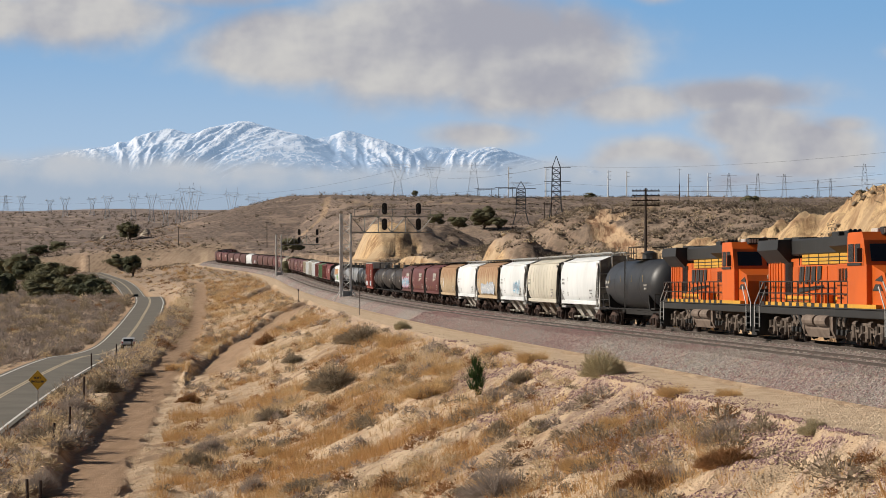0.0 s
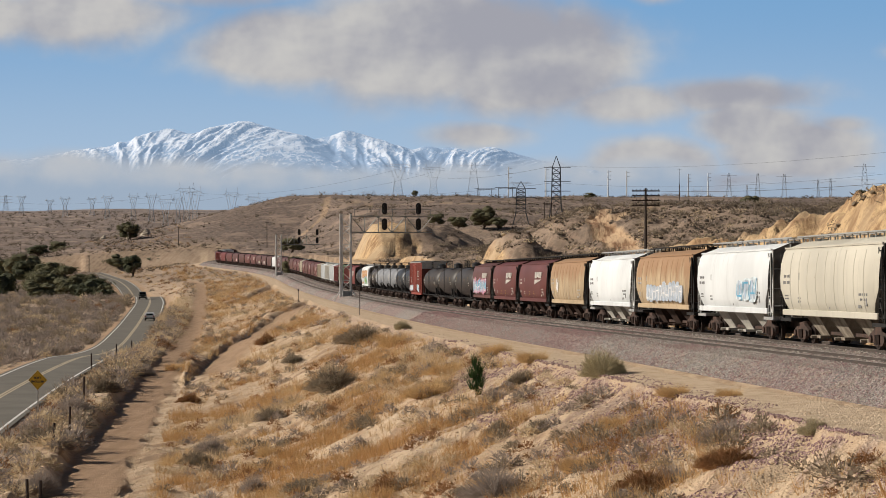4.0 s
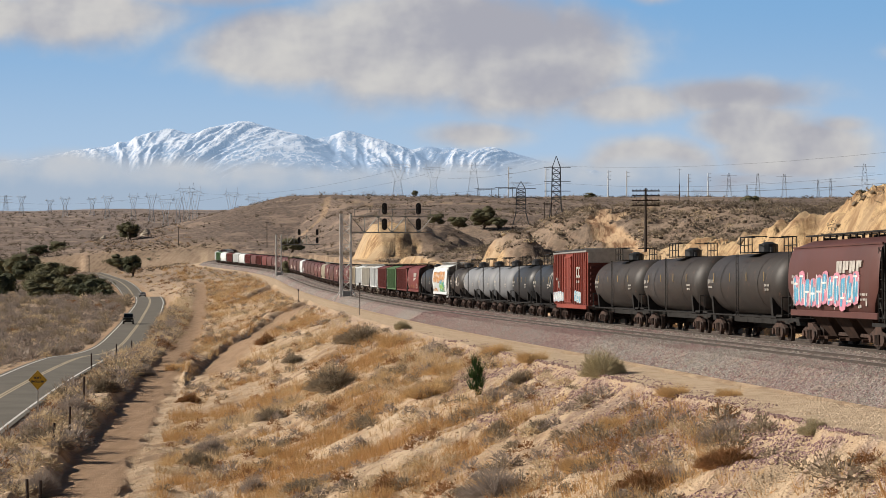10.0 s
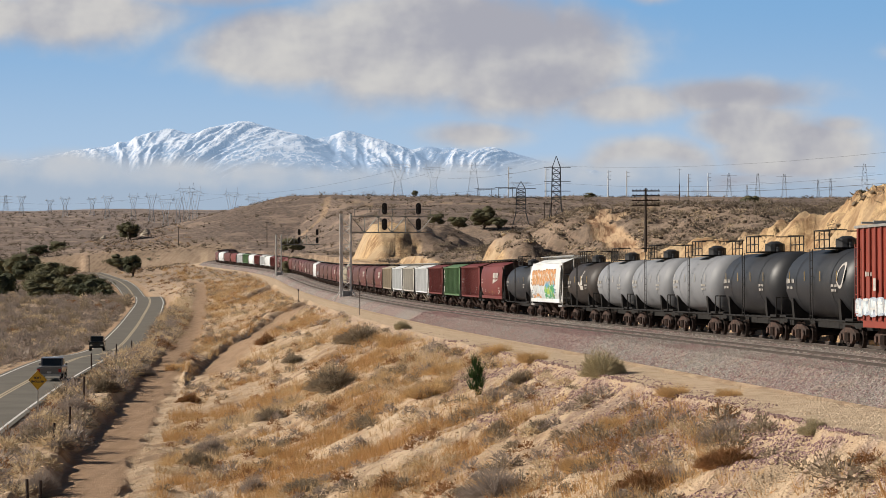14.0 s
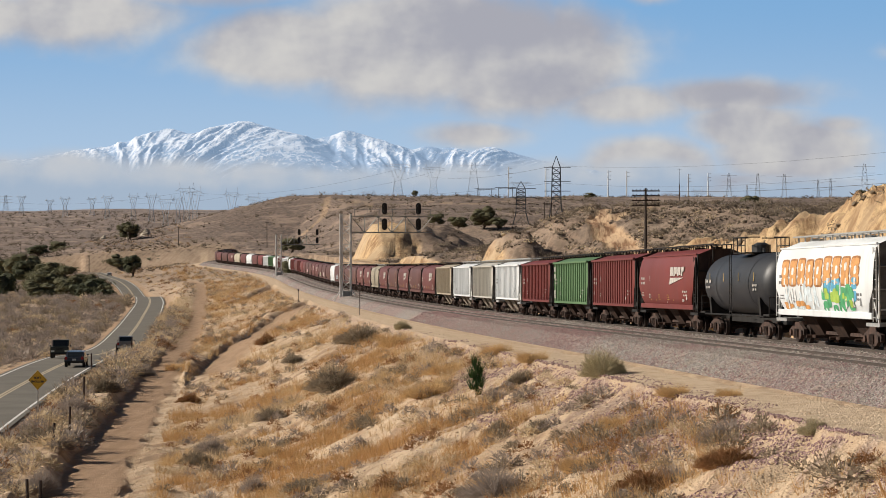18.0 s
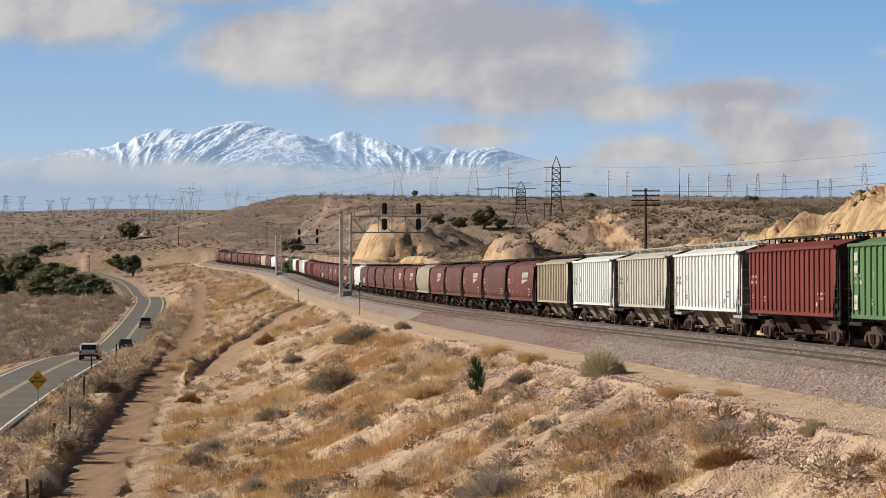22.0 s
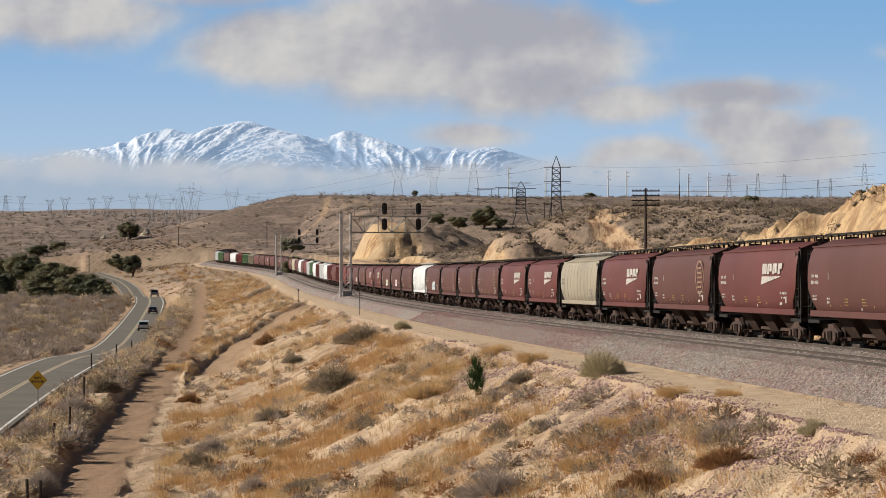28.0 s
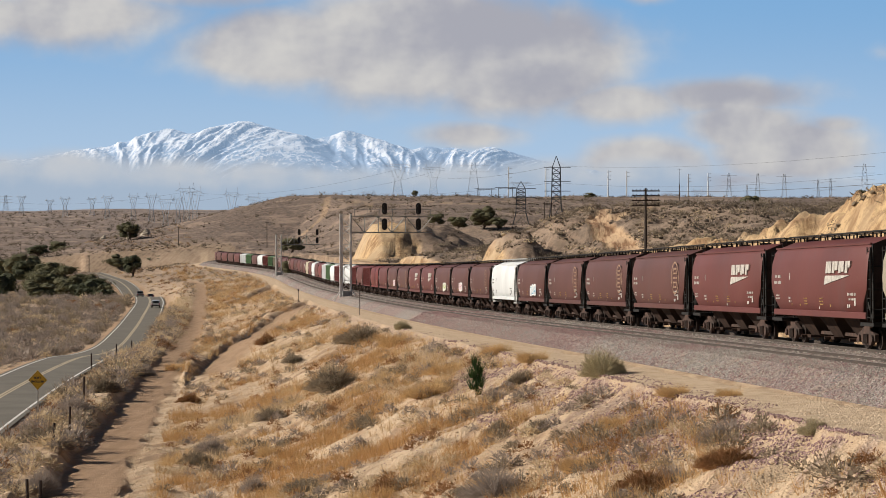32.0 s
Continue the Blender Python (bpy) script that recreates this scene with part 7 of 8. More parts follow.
def signal_bridge(s, off, reach, height, label):
    """A cantilever signal structure: mast of two posts, truss over the tracks, signal heads. Local x points across the tracks."""
    x, y, z, h = (float(v) for v in line_at(s, off))
    g = ground_z(x, y)
    t = thing("signal_bridge", label, "railway signal", "signal bridges", m=pose(x, y, g - .1, 0, 0, math.degrees(h)))
    H = height
    for px_ in (0.0, 1.5):
        for py in (-.35, .35):
            bm = bmesh.new()
            box(bm, px_, py, H / 2, .30 if px_ else .46, .24, H, bevel=.02)
            part("mast_post", bm, SIGNAL_GREY, t)
    n = 9
    for i in range(n):
        z0, z1 = .6 + (H - 1.2) * i / n, .6 + (H - 1.2) * (i + 1) / n
        bm = bmesh.new()
        for py in (-.35, .35):
            rod(bm, (0, py, z0), (1.5, py, z1) if i % 2 else (1.5, py, z0), .045, 5)
            rod(bm, (1.5, py, z0), (0, py, z1), .045, 5)
        part("lattice_brace", bm, SIGNAL_GREY, t)
    zt, zb = H - .35, H - 2.9
    for zz in (zt, zb):
        for py in (-.5, .5):
            bm = bmesh.new()
            box(bm, (1.5 + reach) / 2, py, zz, reach - 1.5, .14, .16)
            part("truss_chord", bm, TRUSS_GREY, t)
    k = 6
    for i in range(k):
        xa, xb = 1.5 + (reach - 1.5) * i / k, 1.5 + (reach - 1.5) * (i + 1) / k
        bm = bmesh.new()
        for py in (-.5, .5):
            rod(bm, (xa, py, zb), (xa, py, zt), .05, 5)
            rod(bm, (xa, py, zb if i % 2 else zt), (xb, py, zt if i % 2 else zb), .05, 5)
        part("truss_brace", bm, TRUSS_GREY, t)
    bm = bmesh.new()
    box(bm, (1.5 + reach) / 2, .3, zb + .1, reach - 1.5, .6, .05)
    for i in range(7):
        rod(bm, (2 + i * (reach - 2.4) / 6, -.6, zt), (2 + i * (reach - 2.4) / 6, -.6, zt + 1.05), .03, 5)
    rod(bm, (2, -.6, zt + 1.05), (reach - .4, -.6, zt + 1.05), .03, 5)
    part("walkway", bm, TOWER_STEEL, t)
    for hx in (6.65, 11.9):
        for hz in (zt + 1.15, zt - 1.25):
            bm = bmesh.new()
            box(bm, hx, -.75, hz, .80, .12, 1.1, bevel=.05)
            [rod(bm, (hx, -.81, hz + q), (hx, -.69, hz + q), .4, 16) for q in (-.5, .5)]
            head = part("signal_head", bm, SIGNAL_BLACK, t, "black signal head with hooded lamps")
            for q in (-.42, .42):
                bm = bmesh.new()
                rod(bm, (hx, -.8, hz + q), (hx, -1.15, hz + q), .2, 10)
                part("hood", bm, SIGNAL_BLACK, head)
    bm = bmesh.new()
    box(bm, .75, -1.0, .9, 1.2, .7, 1.7, bevel=.03)
    part("cabinet", bm, BOX_GREY, t, "grey relay cabinet")
    bm = bmesh.new()
    box(bm, .75, 0, .15, 2.4, 1.6, .4)
    part("footing", bm, CONCRETE, t)
    for q in (-1, 1):
        bm = bmesh.new()
        rod(bm, (1.5 if q > 0 else 0, -.3, 2.2), (.75 + q * 1.9, -.9, .2), .06, 5)
        part("stay", bm, SIGNAL_GREY, t)
    return t


signal_bridge(352, -6.7, 14.2, 13.6, "silver cantilever signal bridge with black signal heads")
signal_bridge(664, -6.9, 12.6, 12.6, "silver signal bridge further along the line")
for s, off, hh in ((254, -10.4, 3.6), (372, -12.5, 2.2)):
    x, y, z, h = (float(v) for v in line_at(s, off))
    bm = bmesh.new()
    rod(bm, (0, 0, -.3), (0, 0, hh), .045, 6)
    box(bm, 0, 0, hh - .15, .22, .04, .3)
    ob = new("marker_post", mesh_from("marker_post", bm, FENCE_IRON))
    ob.location = (x, y, ground_z(x, y))
    tagged(ob, "thin dark steel marker post beside the ballast", "post")


def telegraph_pole(x, y, h, arms, aw, label, gap=.5):
    t = thing("telegraph_pole", label, "pole", m=pose(x, y, ground_z(x, y) - .4))
    bm = bmesh.new()
    rod(bm, (0, 0, 0), (0, 0, h), .17, 8, .11)
    part("post", bm, WOOD, t)
    for i in range(arms):
        z = h - .3 - i * gap
        bm = bmesh.new()
        box(bm, 0, -.16, z, aw, .12, .13, bevel=.01)
        arm = part("crossarm", bm, WOOD, t)
        for j in range(8):
            bm = bmesh.new()
            rod(bm, (-aw / 2 + .1 + j * (aw - .2) / 7, -.16, z + .06), (-aw / 2 + .1 + j * (aw - .2) / 7, -.16, z + .2), .035, 5)
            part("insulator", bm, SIGNAL_BLACK, arm)
    return t


telegraph_pole(21.2, 237, 8.35, 4, 2.9, "dark wooden telegraph pole with four crossarms")
telegraph_pole(-76, 978, 12, 1, 1.6, "dark wooden utility pole behind the railway")
telegraph_pole(94, 900, 12, 0, 1, "bare wooden pole on the hill")
for x, y, h in ((-150, 960, 8), (-118, 1010, 9), (-205, 1100, 12), (-95, 960, 7)):
    telegraph_pole(x, y, h, 1, 2.0, "distant wooden utility pole in the wash")


def bars_mesh(segs, r):
    bm = bmesh.new()
    for a, b in segs:
        a, b = Vector(a), Vector(b)
        rod(bm, a, b, r, 4)
    return bm


def lattice_tower(x, y, h, w, kind, material, label, r=None, turn=0.0, sink=0.5):
    t = thing("power_tower", label, "power tower", "power line towers", m=pose(x, y, ground_z(x, y) - sink, 0, 0, turn))
    r = r or max(0.08, y * 0.00006)
    if kind == "box":
        legs = [((sx * w * .5 * 1.7, sy * w * .5 * 1.7, 0), (sx * w * .5, sy * w * .5, h * .32)) for sx in (-1, 1) for sy in (-1, 1)]
        legs += [((sx * w * .5, sy * w * .5, h * .32), (sx * w * .42, sy * w * .42, h * .84)) for sx in (-1, 1) for sy in (-1, 1)]
        legs += [((sx * w * .42, sy * w * .42, h * .84), (0, 0, h)) for sx in (-1, 1) for sy in (-1, 1)]
        br = []
        for i in range(6):
            z0, z1 = h * (.32 + .52 * i / 6), h * (.32 + .52 * (i + 1) / 6)
            q = w * .46
            for sy in (-1, 1):
                br += [((-q, sy * q, z0), (q, sy * q, z1)), ((q, sy * q, z0), (-q, sy * q, z1)), ((-q, sy * q, z1), (q, sy * q, z1))]
        br += [((-w * .85, -w * .85, 0), (w * .5, -w * .5, h * .32)), ((w * .85, -w * .85, 0), (-w * .5, -w * .5, h * .32))]
        arms = [((-w * 1.3, 0, h * z), (w * 1.5, 0, h * z)) for z in (.84, .64, .5)]
    elif kind == "delta":
        legs = [((sx * w * .36, sy * w * .26, 0), (sx * w * .17, sy * w * .12, h * .52)) for sx in (-1, 1) for sy in (-1, 1)]
        legs += [((sx * w * .17, sy * w * .12, h * .52), (sx * w * .46, 0, h * .82)) for sx in (-1, 1) for sy in (-1, 1)]
        legs += [((0, 0, h * .56), (sx * w * .24, 0, h * .82)) for sx in (-1, 1)]
        br = []
        for i in range(5):
            z0, z1 = h * .104 * i, h * .104 * (i + 1)
            a0, a1 = w * (.36 - .038 * i), w * (.36 - .038 * (i + 1))
            br += [((-a0, -w * .2, z0), (a1, -w * .2, z1)), ((a0, -w * .2, z0), (-a1, -w * .2, z1)), ((-a1, -w * .2, z1), (a1, -w * .2, z1))]
        br += [((sx * w * x0, 0, h * .82), (sx * w * (x0 + .1), 0, h * .90)) for sx in (-1, 1) for x0 in (.02, .22, .42)]
        br += [((sx * w * .46, 0, h * .90), (sx * w * .50, 0, h)) for sx in (-1, 1)] + [((sx * w * .60, 0, h * .86), (sx * w * .50, 0, h)) for sx in (-1, 1)]
        arms = [((-w * .80, 0, h * .86), (-w * .40, 0, h * .90)), ((w * .80, 0, h * .86), (w * .40, 0, h * .90)), ((-w * .80, 0, h * .86), (w * .80, 0, h * .82)), ((-w * .42, 0, h * .90), (w * .42, 0, h * .90))]
    elif kind == "mast":
        legs = [((sx * w * .5, sy * w * .5, 0), (sx * w * .12, sy * w * .12, h)) for sx in (-1, 1) for sy in (-1, 1)]
        br = []
        for i in range(7):
            a, b = 1 - i / 7 * .76, 1 - (i + 1) / 7 * .76
            br += [((-w * .5 * a, -w * .5 * a, h * i / 7), (w * .5 * b, -w * .5 * b, h * (i + 1) / 7)), ((w * .5 * a, -w * .5 * a, h * i / 7), (-w * .5 * b, -w * .5 * b, h * (i + 1) / 7))]
        arms = [((-w * 1.2, 0, h * z), (w * 1.2, 0, h * z)) for z in (.93, .76, .60)]
    else:
        legs = [((sx * w * .5, 0, 0), (sx * w * .5, 0, h)) for sx in (-1, 1)]
        br = [((-w * .5, 0, h * .9), (w * .5, 0, h * .9))]
        arms = [((-w * .75, 0, h * .95), (w * .75, 0, h * .95))]
    for nm, segs in (("leg", legs), ("crossarm", arms)):
        for a, b in segs:
            part(nm, bars_mesh([(a, b)], r * (1.15 if nm == "leg" else .9)), material, t)
    for a, b in br:
        part("brace", bars_mesh([(a, b)], r * .6), material, t)
    return t


lattice_tower(38, 760, 23.5, 3.2, "box", TOWER_STEEL, "dark square lattice power tower on the hill", 0.12)
lattice_tower(26.5, 770, 15.5, 3.4, "box", TOWER_STEEL, "dark lattice switching tower with broad arms", 0.10)
lattice_tower(34.5, 745, 9.0, 2.4, "portal", WOOD, "wooden portal frame beside the tower", .12)


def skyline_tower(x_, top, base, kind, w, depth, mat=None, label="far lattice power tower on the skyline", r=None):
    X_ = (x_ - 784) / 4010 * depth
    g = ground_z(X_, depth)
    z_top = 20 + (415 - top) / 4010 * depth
    lattice_tower(X_, depth, z_top - g + .5, w / 4010 * depth, kind, mat or HAZED_STEEL, label, r)


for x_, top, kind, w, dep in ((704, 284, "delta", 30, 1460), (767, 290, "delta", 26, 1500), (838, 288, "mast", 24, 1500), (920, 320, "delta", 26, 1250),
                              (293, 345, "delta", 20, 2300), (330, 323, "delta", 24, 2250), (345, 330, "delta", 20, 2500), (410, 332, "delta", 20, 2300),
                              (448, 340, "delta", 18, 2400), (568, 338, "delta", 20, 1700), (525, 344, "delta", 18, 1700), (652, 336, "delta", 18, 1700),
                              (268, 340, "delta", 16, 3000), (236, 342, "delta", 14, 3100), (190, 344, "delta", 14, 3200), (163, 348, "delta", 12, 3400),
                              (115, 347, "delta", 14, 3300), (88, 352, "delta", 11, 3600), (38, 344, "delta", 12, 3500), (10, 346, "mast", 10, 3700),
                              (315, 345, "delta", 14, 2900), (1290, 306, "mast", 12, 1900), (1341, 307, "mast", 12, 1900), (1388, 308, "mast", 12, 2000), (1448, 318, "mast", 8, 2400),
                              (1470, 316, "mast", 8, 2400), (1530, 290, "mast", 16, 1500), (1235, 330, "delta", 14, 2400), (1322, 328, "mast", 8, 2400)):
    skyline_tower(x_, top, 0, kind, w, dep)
for x_, top in ((900, 296), (966, 298), (1076, 302), (1109, 303), (1218, 308), (1253, 306)):
    X_ = (x_ - 784) / 4010 * 1550
    g = ground_z(X_, 1550)
    t = thing("power_pole", "tall pale steel power pole on the skyline", "power pole", "pale power poles", m=pose(X_, 1550, g - 1))
    H_ = 20 + (415 - top) / 4010 * 1550 - g + 1
    bm = bmesh.new()
    rod(bm, (0, 0, 0), (0, 0, H_), .5, 8, .28)
    part("pole", bm, WHITE_POLE, t)
    for q in (.95, .82, .7):
        bm = bmesh.new()
        rod(bm, (0, 0, H_ * q), (2.2, 0, H_ * q + .3), .14, 5)
        part("arm", bm, WHITE_POLE, t)
telegraph_pole(146, 1400, 20, 1, 3, "dark wooden pole on the skyline")
for x_, y_, w_ in ((858, 1300, 22), (895, 1300, 18)):
    lattice_tower((x_ - 784) / 4010 * y_, y_, 8 + (x_ % 3), 8, "portal", TOWER_STEEL, "dark portal frame on the ridge", .16)


def wire(a, b, sag, r, n=14):
    a, b = Vector(a), Vector(b)
    pts = []
    for i in range(n + 1):
        t = i / n
        p = a.lerp(b, t)
        p.z -= sag * 4 * t * (1 - t)
        pts.append(p)
    ring = [np.array([[p.x + r * math.cos(a), p.y, p.z + r * math.sin(a)] for a in (0.8, 2.4, 4.0, 5.5, 0.8)]) for p in pts]
    ob = new("power_cable", grid_mesh("power_cable", np.stack(ring), TOWER_STEEL))
    return tagged(ob, "thin dark overhead power cable", "cable", "power cables")


def at(x_, y_, dep):
    return ((x_ - 784) / 4010 * dep, dep, 20 + (415 - y_) / 4010 * dep)


for a, b, sag in ((at(990, 294, 760), at(1640, 262, 520), 2.0), (at(990, 324, 760), at(1640, 300, 520), 2.5), (at(978, 324, 760), at(560, 342, 1500), 3), (at(978, 294, 760), at(704, 300, 1460), 5),
                  (at(704, 300, 1460), at(330, 340, 2250), 8), (at(330, 340, 2250), at(-40, 352, 3300), 10), (at(767, 305, 1500), at(410, 345, 2300), 8), (at(410, 346, 2300), at(190, 352, 3200), 8),
                  (at(1143, 338, 237), at(1640, 318, 180), 0.4)):
    wire(a, b, sag, 0.02 + 0.00002 * max(a[1], b[1]))


# ---- road sign and fence ----
SIGN_YELLOW = plain("sign_yellow", (0.72, 0.42, 0.02), 0.45, 0, 0.1, 3)
SIGN_BACK = plain("sign_black", (0.02, 0.02, 0.02), 0.6, 0, 0.1)


def letters(text, size, material, parent, m, label):
    cu = bpy.data.curves.new("lettering", "FONT")
    cu.body, cu.size, cu.align_x, cu.align_y, cu.extrude, cu.offset = text, size, "CENTER", "CENTER", 0.004, 0.008
    tmp = bpy.data.objects.new("lettering", cu)
    me = bpy.data.meshes.new_from_object(tmp)
    bpy.data.objects.remove(tmp)
    me.materials.clear()
    me.materials.append(material)
    ob = new("lettering", me)
    ob.parent = parent
    ob.matrix_basis = m
    return tagged(ob, label)


def road_sign(x, y):
    g = ground_z(x, y)
    t = thing("road_sign", "yellow diamond road sign warning of a soft shoulder", "road sign", m=pose(x, y, g, 0, 0, -8))
    H_ = 2.25
    bm = bmesh.new()
    box(bm, 0, .05, H_ / 2 - .2, .06, .05, H_ + 1.0)
    part("post", bm, GALV, t, "grey steel channel post")
    bm = bmesh.new()
    box(bm, 0, 0, 0, .88, .02, .88, m=pose(0, -.02, H_, 0, 45, 0), bevel=.004)
    plate = part("plate", bm, SIGN_YELLOW, t, "yellow diamond plate")
    bm = bmesh.new()
    for a in range(4):
        box(bm, 0, 0, .405, .82, .006, .02, m=pose(0, -.034, H_, 0, 45 + 90 * a, 0))
    part("border", bm, SIGN_BACK, plate)
    letters("SOFT", .2, SIGN_BACK, plate, pose(0, -.036, H_ + .13, 90, 0, 0), "black words SOFT")
    letters("SHOULDER", .165, SIGN_BACK, plate, pose(0, -.036, H_ - .1, 90, 0, 0), "black word SHOULDER")


road_sign(-25.5, 142.5)
for x, y, h in ((-29.8, 192, 1.6), (-24.6, 155, 1.4), (-20.8, 126, 1.25), (-20.4, 118.5, .95), (-17.3, 94.3, 1.0), (-17.5, 98.3, .85), (-32.5, 225, 1.4), (-36, 262, 1.4)):
    bm = bmesh.new()
    rod(bm, (0, 0, -.3), (random.uniform(-.06, .06), .03, h * 1.25), .075, 7, .065)
    ob = new("fence_post", mesh_from("fence_post", bm, FENCE_IRON))
    ob.location = (x, y, ground_z(x, y))
    tagged(ob, "short dark weathered fence post in the verge", "fence post", "verge fence posts")


# ---- road vehicles: local y is forward ----
def auto_paint(name, c):
    k = Nodes(name, 0.3)
    k.color(k.mix(k.step(k.noise(2.0, 4), .4, .8), c, tuple(x * .85 for x in c)))
    k.b.inputs["Coat Weight"].default_value = 0.4
    return k.m


TYRE = plain("tyre_rubber", (0.02, 0.02, 0.02), 0.9, 0, 0.2)
RIM = plain("alloy_rim", (0.45, 0.45, 0.46), 0.35, 0.8, 0.1)
AUTO_GLASS = plain("auto_glass", (0.015, 0.018, 0.02), 0.06, 0, 0.1)
TAIL = plain("tail_lamp_red", (0.35, 0.01, 0.01), 0.3, 0, 0.1)
PLATE = plain("plate_white", (0.6, 0.6, 0.6), 0.5, 0, 0.1)


def vehicle(name, label, kind, paint, L, W, H):
    t = thing(name, label, kind)
    hw = W / 2
    if name == "pickup_truck":
        low = [(-L / 2, .55), (-L / 2, 1.12), (.15, 1.12), (L / 2 - .15, 1.12), (L / 2, .95), (L / 2, .5)]
        top = [(-.35, 1.12), (-.25, 1.80), (1.0, 1.84), (1.75, 1.15)]
    elif name == "jeep":
        low = [(-L / 2, .6), (-L / 2, 1.2), (L / 2 - .05, 1.2), (L / 2, 1.1), (L / 2, .55)]
        top = [(-L / 2 + .05, 1.2), (-L / 2 + .1, 1.86), (.55, 1.88), (.85, 1.2)]
    elif name == "suv":
        low = [(-L / 2, .45), (-L / 2, 1.0), (L / 2 - .3, 1.0), (L / 2, .8), (L / 2, .4)]
        top = [(-L / 2 + .05, 1.0), (-L / 2 + .45, 1.62), (.6, 1.68), (1.35, 1.02)]
    else:
        low = [(-L / 2, .42), (-L / 2 + .05, .92), (L / 2 - .4, .86), (L / 2, .7), (L / 2, .35)]
        top = [(-L / 2 + .45, .9), (-L / 2 + 1.2, 1.42), (.35, 1.46), (1.25, .88)]
    bm = bmesh.new()
    prism(bm, low, "x", -hw, hw)
    bmesh.ops.bevel(bm, geom=bm.edges[:], offset=.06, segments=2, affect="EDGES")
    body = part("body", bm, paint, t, "painted body")
    if name == "pickup_truck":
        bm = bmesh.new()
        box(bm, 0, -L / 2 + 1.1, 1.115, W - .35, 1.9, .02)
        part("cargo_bed", bm, TYRE, t)
    bm = bmesh.new()
    prism(bm, top, "x", -hw + .12, hw - .12)
    bmesh.ops.bevel(bm, geom=bm.edges[:], offset=.05, segments=2, affect="EDGES")
    part("cabin", bm, paint, t)
    bm = bmesh.new()
    (y0, z0), (y1, z1), (y2, z2), (y3, z3) = top
    for sx in (-1, 1):
        prism(bm, [(y0 + .22, z0 + .06), (y1 + .12, z1 - .1), (y2 - .05, z2 - .1), (y3 - .3, z3 + .06)], "x", sx * (hw - .115) - .012, sx * (hw - .115) + .012)
    part("side_window", bm, AUTO_GLASS, body, "dark side windows")
    for nm, (ya, za), (yb, zb), o in (("rear_window", (y0, z0), (y1, z1), -.012), ("windscreen", (y3, z3), (y2, z2), .012)):
        bm = bmesh.new()
        p = [(ya * .88 + yb * .12 + o, za * .88 + zb * .12), (ya * .15 + yb * .85 + o, za * .15 + zb * .85)]
        v = [bm.verts.new((sx * (hw - .24), q[0], q[1] + .008)) for q in p for sx in (-1, 1)]
        bm.faces.new((v[0], v[1], v[3], v[2]))
        part(nm, bm, AUTO_GLASS, body, "dark glass")
    for sx in (-1, 1):
        bm = bmesh.new()
        box(bm, sx * (hw - .16), -L / 2 - .005, .86, .22, .05, .26, bevel=.01)
        part("tail_light", bm, TAIL, body, "red tail light")
        bm = bmesh.new()
        box(bm, sx * (hw - .25), L / 2 + .0, .74, .34, .06, .16, bevel=.01)
        part("headlight", bm, LENS, body)
        bm = bmesh.new()
        box(bm, sx * (hw + .08), .75, 1.05 if H < 1.6 else 1.25, .18, .12, .14, bevel=.02)
        part("mirror", bm, paint, body)
    for yb in (-L / 2, L / 2):
        bm = bmesh.new()
        box(bm, 0, yb, .5, W - .1, .14, .2, bevel=.03)
        part("bumper", bm, RIM if name == "pickup_truck" else TYRE, t)
    bm = bmesh.new()
    box(bm, 0, -L / 2 - .06, .72, .34, .02, .15)
    part("plate", bm, PLATE, body)
    r = .40 if H > 1.6 else .33
    for sx in (-1, 1):
        for yy in (-L * .30, L * .31):
            bm = bmesh.new()
            rod(bm, (sx * (hw - .22), yy, r), (sx * (hw + .02), yy, r), r, 18)
            wh = part("wheel", bm, TYRE, t)
            bm = bmesh.new()
            rod(bm, (sx * (hw + .0), yy, r), (sx * (hw + .03), yy, r), r * .6, 12)
            part("rim", bm, RIM, wh)
    if name == "jeep":
        bm = bmesh.new()
        rod(bm, (0, -L / 2 - .05, 1.0), (0, -L / 2 - .28, 1.0), .38, 16)
        part("spare_wheel", bm, TYRE, t)
        bm = bmesh.new()
        for i in range(7):
            box(bm, (i - 3) * .1, L / 2 + .03, .95, .05, .03, .28)
        part("grille", bm, TYRE, body)
    return t


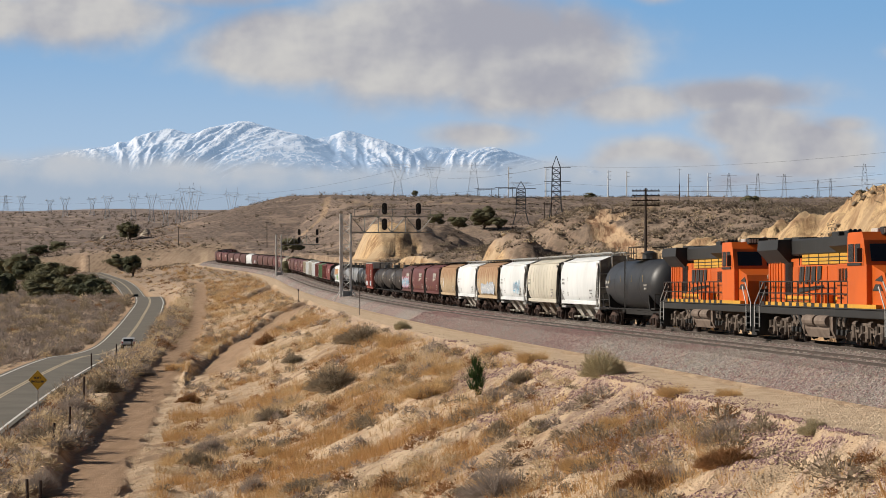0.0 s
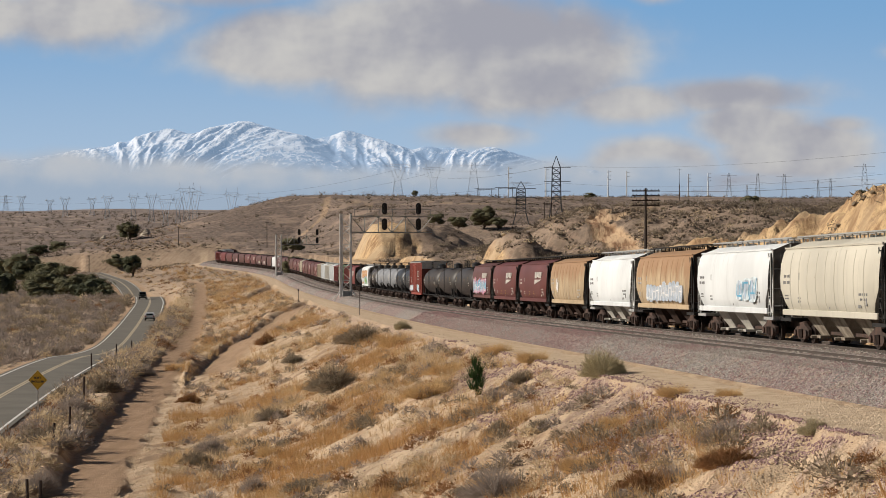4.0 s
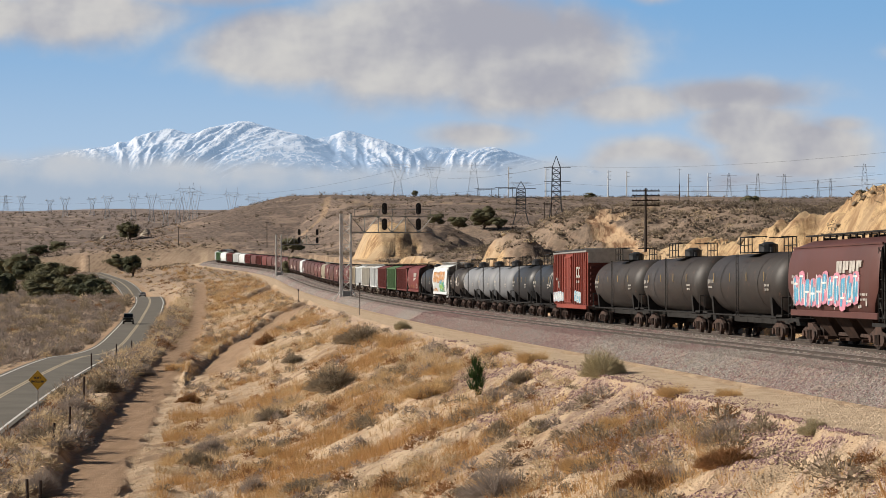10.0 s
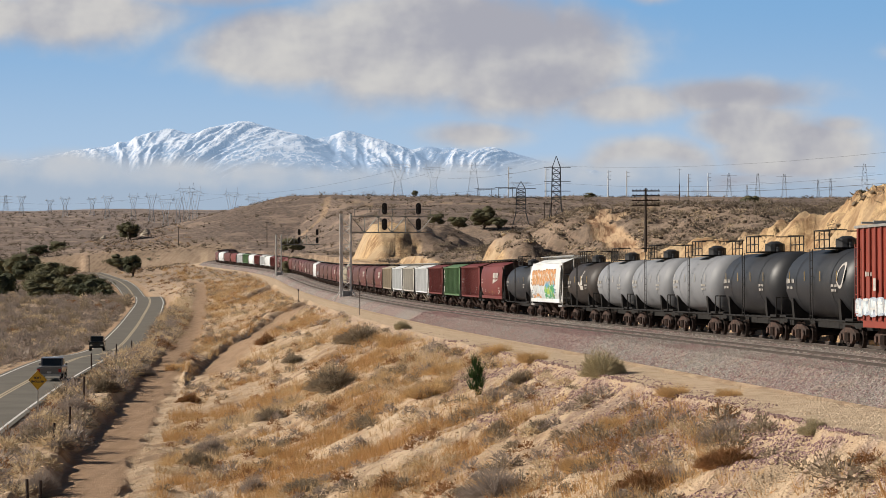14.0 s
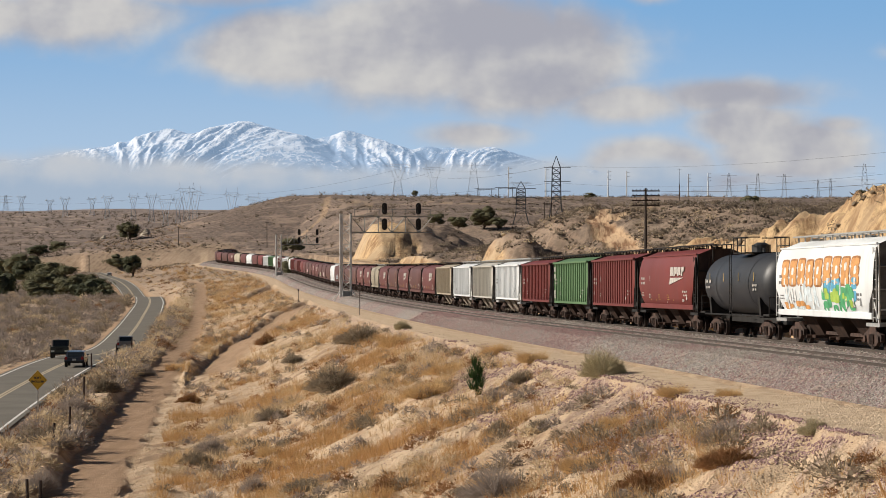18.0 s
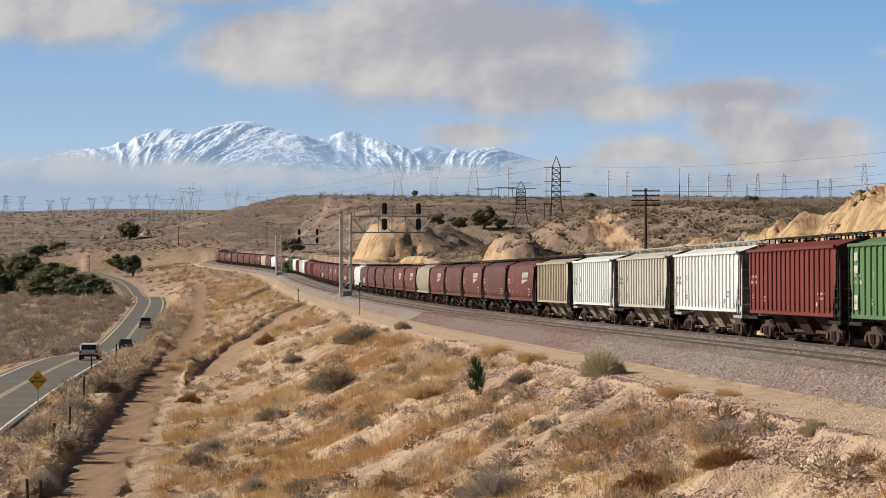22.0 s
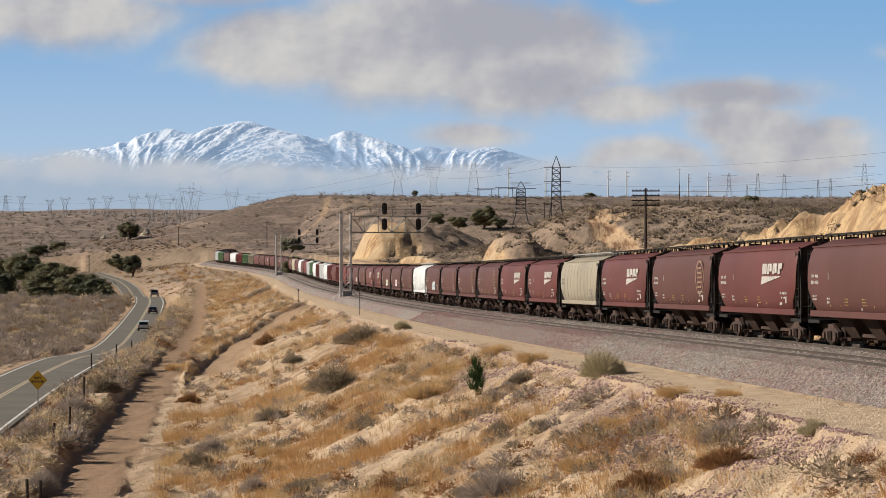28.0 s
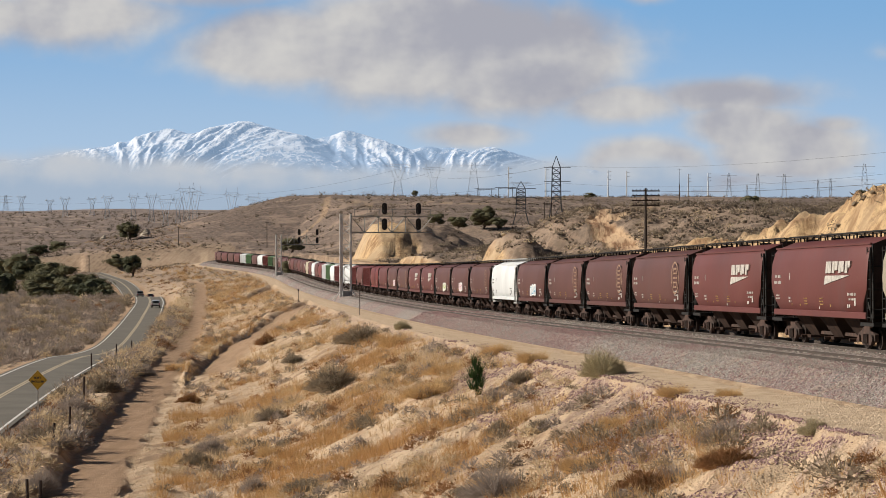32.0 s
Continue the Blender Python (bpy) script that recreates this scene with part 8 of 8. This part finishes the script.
VEHICLES = [
    (vehicle("car", "white sedan driving away along the road", "car", auto_paint("white_auto", (0.68, 0.68, 0.68)), 4.6, 1.82, 1.46), 1.75, 1,
     [(0, 303), (1, 328), (2, 360), (3, 392), (5.5, 485), (6, 510), (7, 562), (9, 650), (20, 950), (32, 1280)]),
    (vehicle("jeep", "dark green open-country jeep driving towards the viewer", "jeep", auto_paint("jeep_green", (0.018, 0.024, 0.02)), 4.0, 1.88, 1.88), -1.75, -1,
     [(0, 650), (1.5, 604), (2.5, 590), (3.5, 575), (5.5, 538), (6, 522), (7, 482), (8, 448), (9, 424), (10, 407), (11, 385), (12, 356), (13, 319), (13.5, 304), (14, 291), (14.5, 281), (16.5, 259),
      (17, 252), (17.5, 243), (18, 233), (18.5, 223), (19, 212), (19.5, 200), (20, 188), (20.5, 176), (21, 164), (24, 88), (28, -10), (32, -110)]),
    (vehicle("pickup_truck", "silver-grey pickup truck driving away along the road", "pickup truck", auto_paint("pickup_grey", (0.17, 0.165, 0.17)), 5.8, 2.02, 1.86), 1.75, 1,
     [(0, -250), (8, 20), (12.5, 141), (13, 154), (13.5, 169), (14, 186), (14.5, 202), (16.5, 255), (17.5, 281), (18.5, 306), (19.5, 326), (20.5, 350), (21.5, 376), (23, 412),
      (24, 438), (25, 470), (25.5, 494), (27.5, 588), (28.5, 601), (29.5, 616), (30.5, 645), (32, 700)]),
    (vehicle("car", "dark blue-grey sedan driving away along the road", "car", auto_paint("dark_auto", (0.03, 0.035, 0.05)), 4.7, 1.82, 1.46), 1.75, 1,
     [(0, -290), (10, -20), (16.5, 170), (17, 184), (17.5, 197), (18, 210), (19, 233), (20, 255), (21, 276), (22, 296), (23, 318), (24, 346), (25, 376), (25.5, 390),
      (27.5, 443), (28.5, 482), (29, 504), (30, 555), (31, 592), (32, 630)]),
    (vehicle("suv", "white sport utility car driving away along the road", "car", auto_paint("white_suv", (0.70, 0.70, 0.69)), 4.8, 1.9, 1.68), 1.75, 1,
     [(0, -300), (12, -30), (19, 154), (20, 180), (21, 205), (22, 226), (23, 246), (24, 266), (25, 288), (25.5, 304), (27.5, 362), (29, 400), (30.5, 440), (32, 500)]),
]


def road_pose(y, lane, way):
    def p(yy):
        x, z = float(fade(np.array(yy), ROAD_X)), float(fade(np.array(yy), ROAD_Z))
        x2 = float(fade(np.array(yy + .5), ROAD_X))
        nx = Vector((.5, -(x2 - x), 0)).normalized()
        return Vector((x, yy, z + .06)) + nx * lane
    a, b = p(y - 1.4), p(y + 1.4)
    fwd = (b - a).normalized() * way
    right = fwd.cross(Vector((0, 0, 1))).normalized()
    m = Matrix((right, fwd, right.cross(fwd))).transposed().to_4x4()
    m.translation = (a + b) / 2
    return m


# ---- what moves ----
def motions():
    for ob, s, wb in TRAIN:
        walk(ob, [(float(t), car_pose(s - run(t), wb)) for t in range(33)])
    for ob, lane, way, rows in VEHICLES:
        walk(ob, [(t, road_pose(y, lane, way)) for t, y in rows])
    walk(CLOUD_HIGH, [(0, pose(9, HIGH_Y, 20)), (32, pose(-9, HIGH_Y, 20))])


motions()
